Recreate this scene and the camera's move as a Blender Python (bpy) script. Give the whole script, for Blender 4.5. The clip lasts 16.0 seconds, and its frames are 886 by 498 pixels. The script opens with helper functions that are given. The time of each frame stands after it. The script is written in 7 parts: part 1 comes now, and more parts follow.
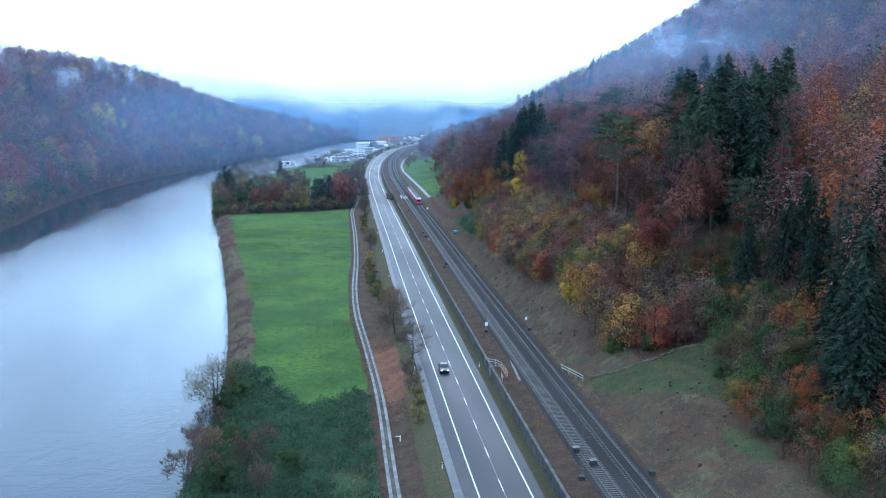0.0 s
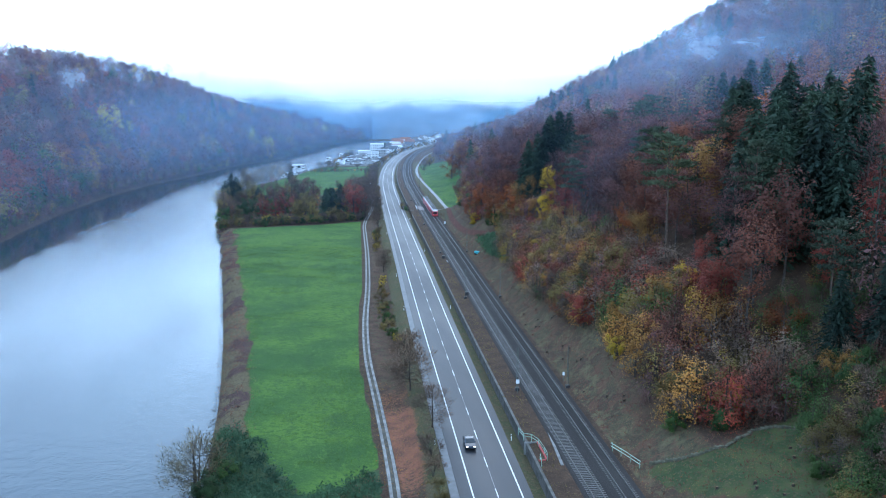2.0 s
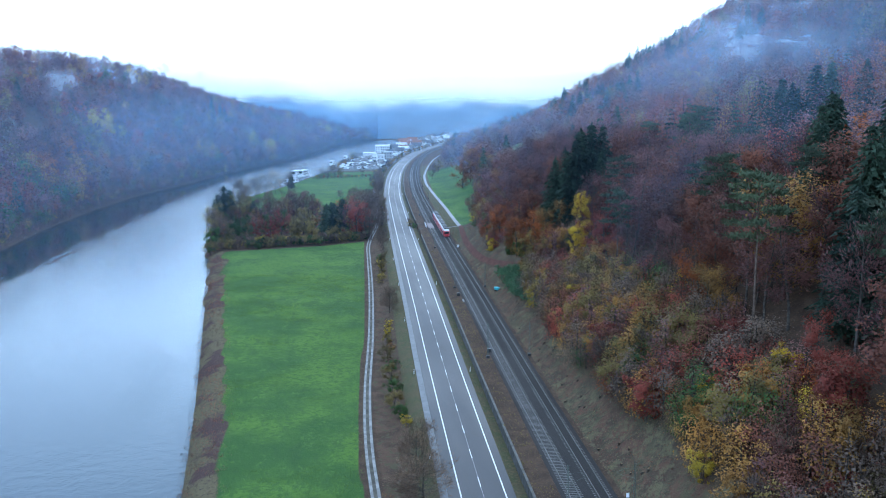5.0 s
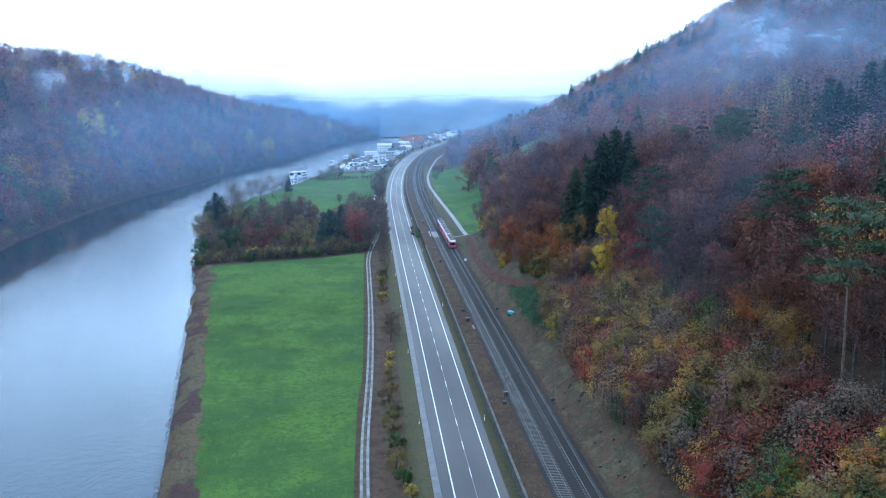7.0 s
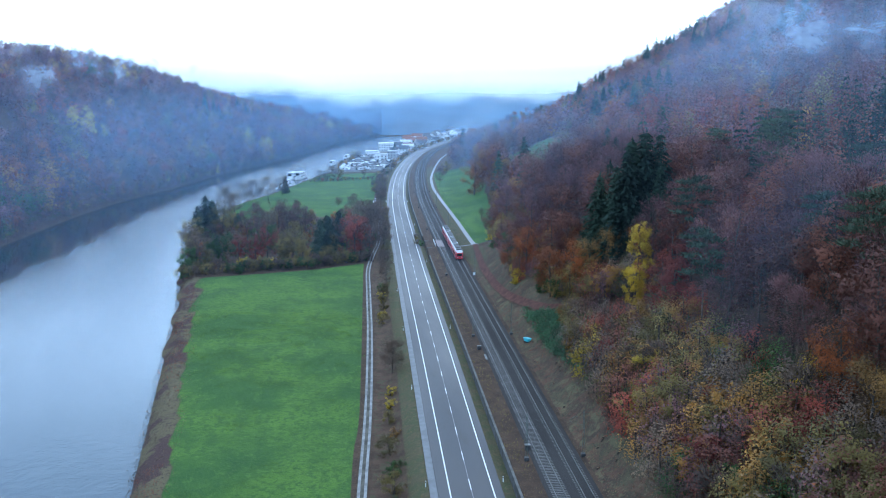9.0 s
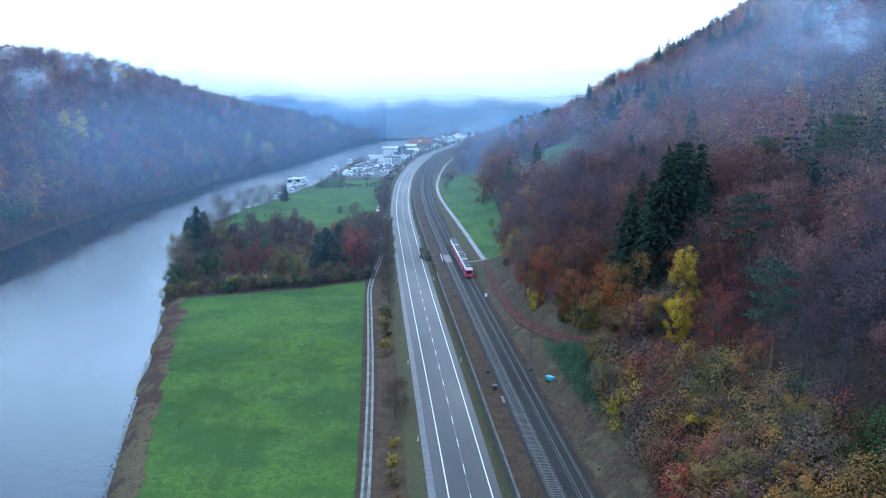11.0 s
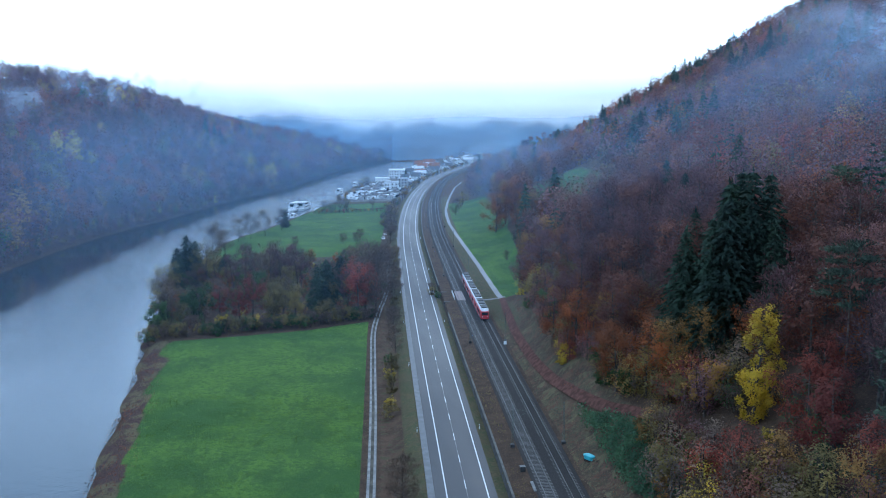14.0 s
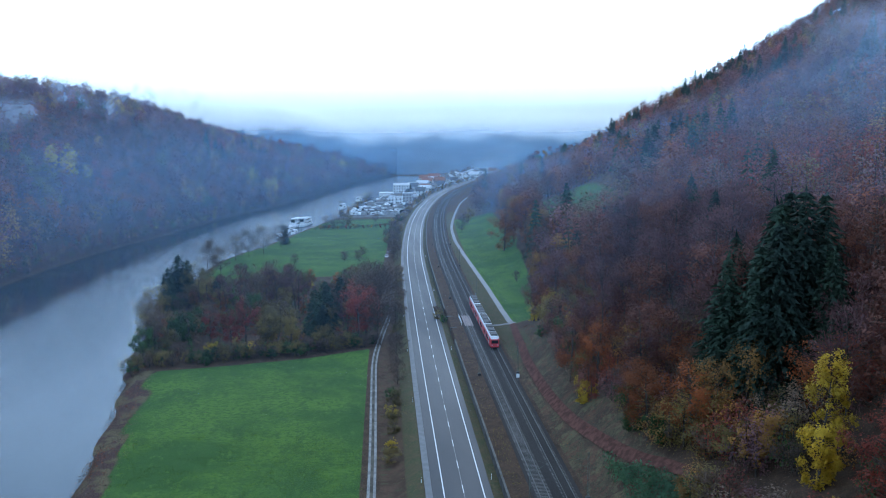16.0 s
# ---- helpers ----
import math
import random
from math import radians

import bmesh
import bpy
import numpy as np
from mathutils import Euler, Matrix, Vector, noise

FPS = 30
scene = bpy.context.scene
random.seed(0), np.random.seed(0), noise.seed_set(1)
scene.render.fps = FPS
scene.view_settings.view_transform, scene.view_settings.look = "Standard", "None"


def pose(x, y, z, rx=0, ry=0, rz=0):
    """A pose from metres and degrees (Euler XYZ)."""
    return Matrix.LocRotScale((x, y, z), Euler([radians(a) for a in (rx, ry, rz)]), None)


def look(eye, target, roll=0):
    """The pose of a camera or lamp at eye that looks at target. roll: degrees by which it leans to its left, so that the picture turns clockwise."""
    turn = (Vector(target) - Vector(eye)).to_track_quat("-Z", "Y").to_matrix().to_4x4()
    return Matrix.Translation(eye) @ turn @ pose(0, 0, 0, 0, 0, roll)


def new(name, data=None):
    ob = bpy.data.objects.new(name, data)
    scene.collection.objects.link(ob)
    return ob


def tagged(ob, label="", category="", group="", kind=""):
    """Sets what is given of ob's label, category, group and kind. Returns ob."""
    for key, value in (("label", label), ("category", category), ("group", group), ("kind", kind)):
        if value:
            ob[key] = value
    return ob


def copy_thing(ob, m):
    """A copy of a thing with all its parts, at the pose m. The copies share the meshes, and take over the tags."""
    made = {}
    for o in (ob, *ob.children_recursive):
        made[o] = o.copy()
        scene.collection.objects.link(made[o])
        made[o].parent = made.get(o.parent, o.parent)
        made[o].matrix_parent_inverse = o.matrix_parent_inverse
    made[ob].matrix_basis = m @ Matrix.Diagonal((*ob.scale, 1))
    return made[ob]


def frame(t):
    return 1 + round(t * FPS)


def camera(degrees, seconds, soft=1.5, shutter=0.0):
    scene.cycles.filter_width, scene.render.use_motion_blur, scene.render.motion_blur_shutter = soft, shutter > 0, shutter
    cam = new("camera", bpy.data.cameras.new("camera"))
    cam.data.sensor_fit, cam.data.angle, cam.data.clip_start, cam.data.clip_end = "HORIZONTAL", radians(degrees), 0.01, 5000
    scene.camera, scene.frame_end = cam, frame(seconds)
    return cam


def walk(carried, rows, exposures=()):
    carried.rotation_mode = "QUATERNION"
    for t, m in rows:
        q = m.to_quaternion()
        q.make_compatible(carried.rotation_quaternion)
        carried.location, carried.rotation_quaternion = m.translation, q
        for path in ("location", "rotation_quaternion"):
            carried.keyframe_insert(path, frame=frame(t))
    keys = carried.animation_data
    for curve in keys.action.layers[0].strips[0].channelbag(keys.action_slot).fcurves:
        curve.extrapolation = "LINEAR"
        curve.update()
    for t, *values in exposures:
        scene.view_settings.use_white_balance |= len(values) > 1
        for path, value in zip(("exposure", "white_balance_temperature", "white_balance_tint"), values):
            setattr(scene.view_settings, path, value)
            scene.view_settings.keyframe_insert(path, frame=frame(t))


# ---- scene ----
EXPOSURES = [(0, 0.71), (10.5, 0.66), (16, 0.11)]
cam = camera(52.0, 16.0, soft=1.0)
PATH = [
    (0, (0.44, -0.41, 50.23), (17.55, 96.95, 35.09), 0.21),
    (0.5, (1.43, 6.79, 51.20), (17.86, 104.25, 35.97), 0.17),
    (1, (2.17, 14.31, 52.54), (18.15, 111.83, 37.18), 0.12),
    (1.5, (2.92, 21.43, 53.51), (18.68, 118.97, 38.09), 0.14),
    (2, (3.65, 29.00, 54.83), (19.22, 126.55, 39.32), 0.12),
    (2.5, (4.52, 36.13, 55.84), (20.04, 133.69, 40.26), 0.08),
    (3, (5.18, 43.74, 57.13), (20.70, 141.27, 41.42), 0.08),
    (3.5, (6.12, 51.06, 58.08), (21.54, 148.59, 42.26), -0.02),
    (4, (6.85, 58.54, 59.06), (22.03, 156.10, 43.21), -0.06),
    (4.5, (7.58, 65.71, 59.78), (22.61, 163.28, 43.85), -0.15),
    (5, (8.20, 73.17, 60.58), (23.02, 170.75, 44.53), -0.21),
    (7.5, (12.07, 109.85, 62.67), (26.59, 207.38, 46.05), -0.41),
    (8, (12.72, 117.17, 62.85), (27.21, 214.69, 46.12), -0.33),
    (10.5, (16.24, 152.18, 63.01), (30.25, 249.76, 46.20), -0.47),
    (11, (16.92, 159.26, 63.05), (30.76, 256.92, 46.59), -0.40),
    (11.5, (17.60, 165.54, 63.00), (31.29, 263.28, 46.88), -0.39),
    (12, (17.84, 171.32, 63.09), (31.48, 269.13, 47.36), -0.33),
    (12.5, (18.32, 176.64, 63.08), (31.86, 274.52, 47.69), -0.30),
    (13, (18.78, 182.06, 63.08), (32.21, 280.02, 48.09), -0.25),
    (13.5, (19.32, 187.03, 63.16), (32.63, 285.05, 48.50), -0.31),
    (14, (19.65, 192.15, 63.17), (32.87, 290.24, 48.93), -0.28),
    (14.5, (20.12, 196.98, 63.05), (33.23, 295.14, 49.19), -0.25),
    (15, (20.49, 202.21, 63.05), (33.52, 300.44, 49.58), -0.22),
    (15.5, (21.05, 207.15, 62.89), (33.97, 305.45, 49.79), -0.26),
    (16, (21.78, 212.28, 62.82), (34.53, 310.64, 50.09), -0.23),
]
walk(cam, [(t, look(eye, target, roll)) for t, eye, target, roll in PATH], EXPOSURES)

# ---- light: overcast autumn day ----
SUN_AZ, SUN_EL = radians(20), radians(38)
world = bpy.data.worlds.new("overcast_sky")
scene.world = world
world.use_nodes = True
wt = world.node_tree
wt.nodes.clear()
w_out = wt.nodes.new("ShaderNodeOutputWorld")
w_bg = wt.nodes.new("ShaderNodeBackground")
w_sky = wt.nodes.new("ShaderNodeTexSky")
w_sky.sky_type = "NISHITA"
w_sky.sun_disc = False
w_sky.sun_elevation = SUN_EL
w_sky.sun_rotation = SUN_AZ
w_dim = wt.nodes.new("ShaderNodeMix")
w_dim.data_type = "RGBA"
w_dim.blend_type = "MULTIPLY"
w_dim.inputs[0].default_value = 1.0
w_dim.inputs[7].default_value = (0.1, 0.1, 0.1, 1)
w_mix = wt.nodes.new("ShaderNodeMix")
w_mix.data_type = "RGBA"
w_mix.inputs[0].default_value = 0.86
w_mix.inputs[7].default_value = (1.16, 1.81, 2.70, 1)
wt.links.new(w_sky.outputs[0], w_dim.inputs[6])
wt.links.new(w_dim.outputs[2], w_mix.inputs[6])
w_way = wt.nodes.new("ShaderNodeTexCoord")
w_sep = wt.nodes.new("ShaderNodeSeparateXYZ")
wt.links.new(w_way.outputs["Generated"], w_sep.inputs[0])
w_fog = wt.nodes.new("ShaderNodeMapRange")
w_fog.interpolation_type = "SMOOTHSTEP"
for i, v in ((1, 0.0), (2, 0.50), (3, 1.75), (4, 0.75)):
    w_fog.inputs[i].default_value = v
wt.links.new(w_sep.outputs[2], w_fog.inputs[0])
w_bright = wt.nodes.new("ShaderNodeVectorMath")
w_bright.operation = "SCALE"
wt.links.new(w_mix.outputs[2], w_bright.inputs[0])
wt.links.new(w_fog.outputs[0], w_bright.inputs["Scale"])
wt.links.new(w_bright.outputs[0], w_bg.inputs[0])
w_bg.inputs[1].default_value = 1.0
wt.links.new(w_bg.outputs[0], w_out.inputs[0])

sun = new("sun", bpy.data.lights.new("sun", "SUN"))
sun.data.energy = 0.5
sun.data.angle = radians(40)
sun.data.color = (1.0, 0.98, 0.95)
sun.matrix_world = look((0, 0, 0), (-math.sin(SUN_AZ) * math.cos(SUN_EL), -math.cos(SUN_AZ) * math.cos(SUN_EL), -math.sin(SUN_EL)))


# ---- materials ----
class Mat:
    """A node material under construction."""

    def __init__(self, name, rough=0.8, metal=0.0, spec=0.3):
        self.m = bpy.data.materials.new(name)
        self.m.use_nodes = True
        self.t = self.m.node_tree
        self.b = self.t.nodes["Principled BSDF"]
        self.b.inputs["Roughness"].default_value = rough
        self.b.inputs["Metallic"].default_value = metal
        self.b.inputs["Specular IOR Level"].default_value = spec

    def link(self, a, b):
        self.t.links.new(a, b)

    def put(self, socket, v):
        if hasattr(v, "is_output"):
            self.link(v, socket)
        else:
            socket.default_value = (*v, 1) if isinstance(v, tuple) and len(v) == 3 and socket.type == "RGBA" else v

    def coords(self, kind="Object"):
        n = self.t.nodes.new("ShaderNodeTexCoord")
        return n.outputs[kind]

    def place(self):
        return self.t.nodes.new("ShaderNodeNewGeometry").outputs["Position"]

    def island(self):
        return self.t.nodes.new("ShaderNodeNewGeometry").outputs["Random Per Island"]

    def each(self):
        return self.t.nodes.new("ShaderNodeObjectInfo").outputs["Random"]

    def attr(self, name):
        n = self.t.nodes.new("ShaderNodeAttribute")
        n.attribute_name = name
        return n.outputs["Fac"]

    def noise(self, scale, detail=4.0, rough=0.55, stretch=None, coords=None):
        n = self.t.nodes.new("ShaderNodeTexNoise")
        n.inputs["Scale"].default_value = scale
        n.inputs["Detail"].default_value = detail
        n.inputs["Roughness"].default_value = rough
        c = coords or self.place()
        if stretch:
            k = self.t.nodes.new("ShaderNodeMapping")
            k.inputs["Scale"].default_value = stretch
            self.link(c, k.inputs[0])
            c = k.outputs[0]
        self.link(c, n.inputs["Vector"])
        return n.outputs["Fac"]

    def ramp(self, fac, stops):
        n = self.t.nodes.new("ShaderNodeValToRGB")
        e = n.color_ramp.elements
        while len(e) < len(stops):
            e.new(0.5)
        for k, (p, c) in zip(e, stops):
            k.position = p
            k.color = (c, c, c, 1) if isinstance(c, float) else (*c, 1)
        self.put(n.inputs[0], fac)
        return n.outputs[0]

    def mix(self, fac, a, b, mode="MIX"):
        n = self.t.nodes.new("ShaderNodeMix")
        n.data_type = "RGBA"
        n.blend_type = mode
        self.put(n.inputs[0], fac)
        self.put(n.inputs[6], a)
        self.put(n.inputs[7], b)
        return n.outputs[2]

    def calc(self, op, a, b=0.0, c=None):
        n = self.t.nodes.new("ShaderNodeMath")
        n.operation = op
        self.put(n.inputs[0], a)
        self.put(n.inputs[1], b)
        if c is not None:
            self.put(n.inputs[2], c)
        return n.outputs[0]

    def step(self, v, lo, hi):
        n = self.t.nodes.new("ShaderNodeMapRange")
        n.interpolation_type = "SMOOTHSTEP"
        self.put(n.inputs[0], v)
        n.inputs[1].default_value = lo
        n.inputs[2].default_value = hi
        return n.outputs[0]

    def bump(self, height, strength=0.5, dist=0.1):
        n = self.t.nodes.new("ShaderNodeBump")
        n.inputs["Strength"].default_value = strength
        n.inputs["Distance"].default_value = dist
        self.link(height, n.inputs["Height"])
        self.link(n.outputs[0], self.b.inputs["Normal"])

    def color(self, c):
        self.put(self.b.inputs["Base Color"], c)
        return self

    def done(self):
        return self.m


def plain(name, c, rough=0.7, metal=0.0, spec=0.3, vary=0.25, scale=3.0):
    """A painted, stony or metal surface with worn patches at two scales."""
    k = Mat(name, rough, metal, spec)
    n1, n2 = k.noise(scale, 5.0), k.noise(scale * 7, 3.0)
    dark = tuple(v * (1 - vary) for v in c)
    light = tuple(min(1.0, v * (1 + vary * 0.6)) for v in c)
    col = k.mix(k.step(n1, 0.35, 0.65), dark, light)
    col = k.mix(k.step(n2, 0.55, 0.75), col, tuple(v * (1 - vary * 1.3) for v in c))
    k.color(col)
    return k.done()


def foliage(name, c1, c2, c3, glow=0.4, woods=False):
    """Leaves of one kind: a slight change from leaf to leaf and a cast of its own for each tree."""
    k = Mat(name, 0.75, 0.0, 0.2)
    c1, c3 = tuple((a + 3.5 * b) / 4.5 for a, b in zip(c1, c2)), tuple((a + 3.5 * b) / 4.5 for a, b in zip(c3, c2))
    col = k.ramp(k.island(), [(0.0, c1), (0.55, c2), (1.0, c3)])
    cast = k.ramp(k.attr("tree") if woods else k.each(), [(0.0, (0.62, 0.64, 0.70)), (0.5, (1.0, 1.0, 1.0)), (1.0, (1.30, 1.22, 1.08))])
    col = k.mix(1.0, col, cast, "MULTIPLY")
    col = k.mix(1.0, col, k.ramp(k.noise(0.26, 2.0, 0.6), [(0.36, (0.78, 0.79, 0.82)), (0.64, (1.26, 1.23, 1.16))]), "MULTIPLY")
    col = k.mix(1.0, col, k.ramp(k.noise(0.05, 2.0), [(0.35, (0.84, 0.84, 0.88)), (0.65, (1.16, 1.12, 1.05))]), "MULTIPLY")
    k.color(col)
    tr = k.t.nodes.new("ShaderNodeBsdfTranslucent")
    k.link(col, tr.inputs[0])
    mx = k.t.nodes.new("ShaderNodeMixShader")
    mx.inputs[0].default_value = glow
    out = k.t.nodes["Material Output"]
    k.link(k.b.outputs[0], mx.inputs[1])
    k.link(tr.outputs[0], mx.inputs[2])
    k.link(mx.outputs[0], out.inputs[0])
    return k.done()


M_BARK = plain("bark_grey", (0.075, 0.062, 0.055), 0.9, 0, 0.1, 0.4, 1.5)
M_BARK_RED = plain("bark_pine", (0.115, 0.078, 0.062), 0.9, 0, 0.1, 0.4, 1.5)
LEAF_KINDS = {
    "brown": ("leaves_brown", (0.104, 0.040, 0.032), (0.150, 0.058, 0.044), (0.192, 0.082, 0.056)),
    "plum": ("leaves_plum", (0.108, 0.053, 0.060), (0.154, 0.076, 0.080), (0.195, 0.100, 0.100)),
    "rust": ("leaves_rust", (0.150, 0.044, 0.018), (0.220, 0.066, 0.025), (0.275, 0.095, 0.034)),
    "red": ("leaves_red", (0.150, 0.032, 0.026), (0.210, 0.047, 0.035), (0.260, 0.068, 0.045)),
    "orange": ("leaves_orange", (0.196, 0.093, 0.030), (0.281, 0.145, 0.043), (0.340, 0.196, 0.060)),
    "yellow": ("leaves_yellow", (0.300, 0.200, 0.025), (0.420, 0.290, 0.035), (0.520, 0.370, 0.050)),
    "olive": ("leaves_olive", (0.112, 0.086, 0.034), (0.160, 0.122, 0.045), (0.205, 0.158, 0.058)),
    "green": ("leaves_green", (0.026, 0.058, 0.022), (0.042, 0.085, 0.028), (0.060, 0.110, 0.034)),
    "fir": ("needles_dark", (0.017, 0.036, 0.028), (0.027, 0.053, 0.039), (0.039, 0.071, 0.051), 0.2),
    "pine": ("needles_pine", (0.034, 0.052, 0.036), (0.050, 0.074, 0.048), (0.068, 0.096, 0.060), 0.2),
    "bare": ("twigs_bare", (0.091, 0.065, 0.054), (0.135, 0.095, 0.076), (0.173, 0.124, 0.098)),
    "grass": ("grass_blades", (0.040, 0.090, 0.022), (0.075, 0.132, 0.028), (0.120, 0.165, 0.038), 0.35),
    "straw": ("dry_grass", (0.130, 0.100, 0.055), (0.190, 0.150, 0.080), (0.250, 0.200, 0.110), 0.35),
    "bramble": ("leaves_bramble", (0.042, 0.098, 0.056), (0.070, 0.145, 0.078), (0.105, 0.190, 0.100)),
}
LEAF = {kind: foliage(*spec) for kind, spec in LEAF_KINDS.items()}
LEAF_WOODS = {kind: foliage(spec[0] + "_woods", *(tuple(1.26 * (0.5 * v + 0.5 * m) for v, m in zip(c, spec[2])) for c in spec[1:4]), glow=0.4, woods=True) for kind, spec in LEAF_KINDS.items()}


# ---- the plan of the valley: lines along the road ----
def line(*pts):
    """A smooth function of y through plan points (y, value)."""
    ys = np.array([p[0] for p in pts], float)
    vs = np.array([p[1] for p in pts], float)
    slopes = np.gradient(vs, ys)

    def f(y):
        y = np.asarray(y, float)
        yc = np.clip(y, ys[0], ys[-1])
        i = np.clip(np.searchsorted(ys, yc) - 1, 0, len(ys) - 2)
        h = ys[i + 1] - ys[i]
        t = (yc - ys[i]) / h
        v = (2 * t**3 - 3 * t**2 + 1) * vs[i] + (t**3 - 2 * t**2 + t) * h * slopes[i] + (3 * t**2 - 2 * t**3) * vs[i + 1] + (t**3 - t**2) * h * slopes[i + 1]
        return v + np.where(y > ys[-1], (y - ys[-1]) * slopes[-1], 0) + np.where(y < ys[0], (y - ys[0]) * slopes[0], 0)

    return f


road_x = line((-100, 19), (0, 23), (110, 28.3), (168, 32.0), (255, 37.6), (350, 44.0), (450, 50.5), (560, 58.0), (680, 67.2), (756, 74.9), (877, 90), (1000, 110), (1144, 140.5), (1250, 171), (1376, 211), (1700, 330), (2200, 520))
bank_x = line((-100, -20), (60, -17), (128, -15.6), (163, -12.6), (195, -13.0), (220, -13.9), (300, -19.4), (372, -25.4), (442, -31), (490, -37), (560, -40), (620, -40), (700, -33), (750, -17), (854, 9), (924, 29), (1025, 48), (1140, 78), (1300, 118), (1500, 175), (1800, 290), (2200, 450))
shore_x = line((-100, -120), (436, -127), (547, -128), (650, -122), (734, -111), (843, -84), (970, -56), (1073, -22), (1170, 2), (1330, 32), (1445, 56), (1700, 150), (2200, 350))
lane_x = line((60, 12.0), (118, 14.6), (164, 17.2), (203, 18.0), (230, 18.4), (262, 20.2), (309, 24.4), (386, 30.0), (432, 32.7), (475, 35.6), (500, 39.0), (530, 43.5), (600, 50.0), (680, 57.0), (760, 64.0), (900, 82.0))
TRACK_L, TRACK_R, RAIL_Z = 13.0, 17.3, 2.0
WATER_Z = -5.0


def lean(y):
    return np.sqrt(1 + ((road_x(np.asarray(y) + 1.0) - road_x(np.asarray(y) - 1.0)) / 2) ** 2)


def at_u(u, y):
    """The x of a point u metres to the right of the road's middle."""
    return road_x(y) + u * lean(y)


def fbm(x, y, scale, seed=0.0):
    """Smooth value noise in about -1 to 1, three octaves."""
    x, y = np.asarray(x, float) / scale + seed, np.asarray(y, float) / scale - seed
    total, amp = 0.0, 1.0
    for k in range(3):
        xi, yi = np.floor(x), np.floor(y)
        fx, fy = x - xi, y - yi
        fx, fy = fx * fx * (3 - 2 * fx), fy * fy * (3 - 2 * fy)

        def r(a, b):
            return np.modf(np.abs(np.sin(a * 127.1 + b * 311.7 + k * 17.3) * 43758.5453))[0] * 2 - 1

        v = (r(xi, yi) * (1 - fx) + r(xi + 1, yi) * fx) * (1 - fy) + (r(xi, yi + 1) * (1 - fx) + r(xi + 1, yi + 1) * fx) * fy
        total, amp, x, y = total + v * amp, amp * 0.5, x * 2.03, y * 2.03
    return total / 1.75


def ease(v, lo, hi):
    t = np.clip((np.asarray(v, float) - lo) / (hi - lo), 0, 1)
    return t * t * (3 - 2 * t)


SLOPE_D = [-6.8, -3.0, 2.6, 5, 8, 11, 14, 20, 25, 37, 50, 110, 150, 200, 240, 300, 400, 500, 900, 2500]
SLOPE_Z = [1.9, 1.95, 1.9, 3.2, 6.0, 9.0, 11.5, 15.5, 18, 24, 31, 47, 59, 82, 106, 138, 195, 225, 250, 260]
CLEAR_Z = [1.9, 1.95, 1.9, 2.4, 4.2, 5.8, 7.2, 7.8, 9.5, 18, 28, 48, 62, 87, 112, 145, 195, 225, 250, 260]
MEAD_Z = [1.9, 1.95, 1.9, 2.2, 2.4, 2.8, 3.0, 4.0, 5.4, 12, 21, 48, 60, 87, 112, 145, 195, 225, 250, 260]

FAR_Z = [1.9, 1.95, 1.9, 2.2, 2.4, 2.8, 3.0, 4.0, 5.0, 8, 11, 27, 50, 76, 100, 134, 190, 225, 250, 260]


def ground_z(x, y):
    """Height of the land."""
    x, y = np.asarray(x, float), np.asarray(y, float)
    u = (x - road_x(y)) / lean(y)
    # river plain on the near bank
    plain_z = -2.4 + 0.25 * fbm(x, y, 30)
    left = np.where(u > -6.8, -0.02, np.where(u > -13, -0.02 + (plain_z + 0.02) * ease(-u, 6.8, 13), plain_z))
    off = x - bank_x(y)
    left = np.where(off < 4, -6.5 + (left + 6.5) * ease(off, -2.5, 4), left)
    # opposite hillside
    e = shore_x(y) - x
    tall = 1.0 - 0.54 * ease(y, 1120, 1700)
    hill = np.interp(e, [-3, 0, 2, 7, 40, 120, 200, 260, 330, 600, 1500], [-6.5, -5.0, -3.4, 0.5, 15, 60, 92, 102, 105, 107, 110])
    hill = np.where(e > 10, -1.5 + (hill + 1.5) * tall * (1 + 0.10 * fbm(x, y, 160, 3.0)), hill)
    bed = np.full_like(x, -6.5)
    z = np.where(off > -2.5, left, np.where(e > -3, hill, bed))
    # right of the road: verge, wall foot, railway bed, hillside
    d = u - TRACK_R
    k1, k2 = ease(y, 158, 182), ease(y, 445, 500) * (1 - ease(y, 830, 930))
    zs, zc, zm = np.interp(d, SLOPE_D, SLOPE_Z), np.interp(d, SLOPE_D, CLEAR_Z), np.interp(d, SLOPE_D, MEAD_Z)
    rise = zc * (1 - k1) + zs * k1
    rise = rise * (1 - k2) + zm * k2
    rise = rise + np.clip(d - 20, 0, 200) / 200 * 9 * fbm(x, y, 70, 8.0) + np.clip(d - 4, 0, 10) / 10 * 0.5 * fbm(x, y, 9, 2.0)
    rise = np.where(d > 40, 12 + (rise - 12) * (1 - 0.26 * ease(y, 640, 1000)), rise)
    k3 = ease(y, 690, 850)
    rise = rise * (1 - k3) + k3 * (np.interp(d, SLOPE_D, FAR_Z) + np.clip(d - 20, 0, 200) / 200 * 9 * fbm(x, y, 70, 8.0))
    right = np.where(u < 6.9, -0.02 - 0.25 * ease(u, 5.2, 6.3), np.where(u < 7.25, -0.27 + 1.95 * ease(u, 6.9, 7.2), np.where(u < 10.5, 1.68 + 0.2 * ease(u, 7.2, 10.5), rise)))
    z = np.where(u > 3, right, z)
    # the valley's far end
    far = ease(y + 0.10 * x, 1600, 2450)
    end = 112 * far * (1 + 0.22 * fbm(x, y, 420, 5.0)) + 14 * far * fbm(x, y, 150, 2.0)
    z = np.where(far > 0, np.maximum(z, end - 7), z)
    return z


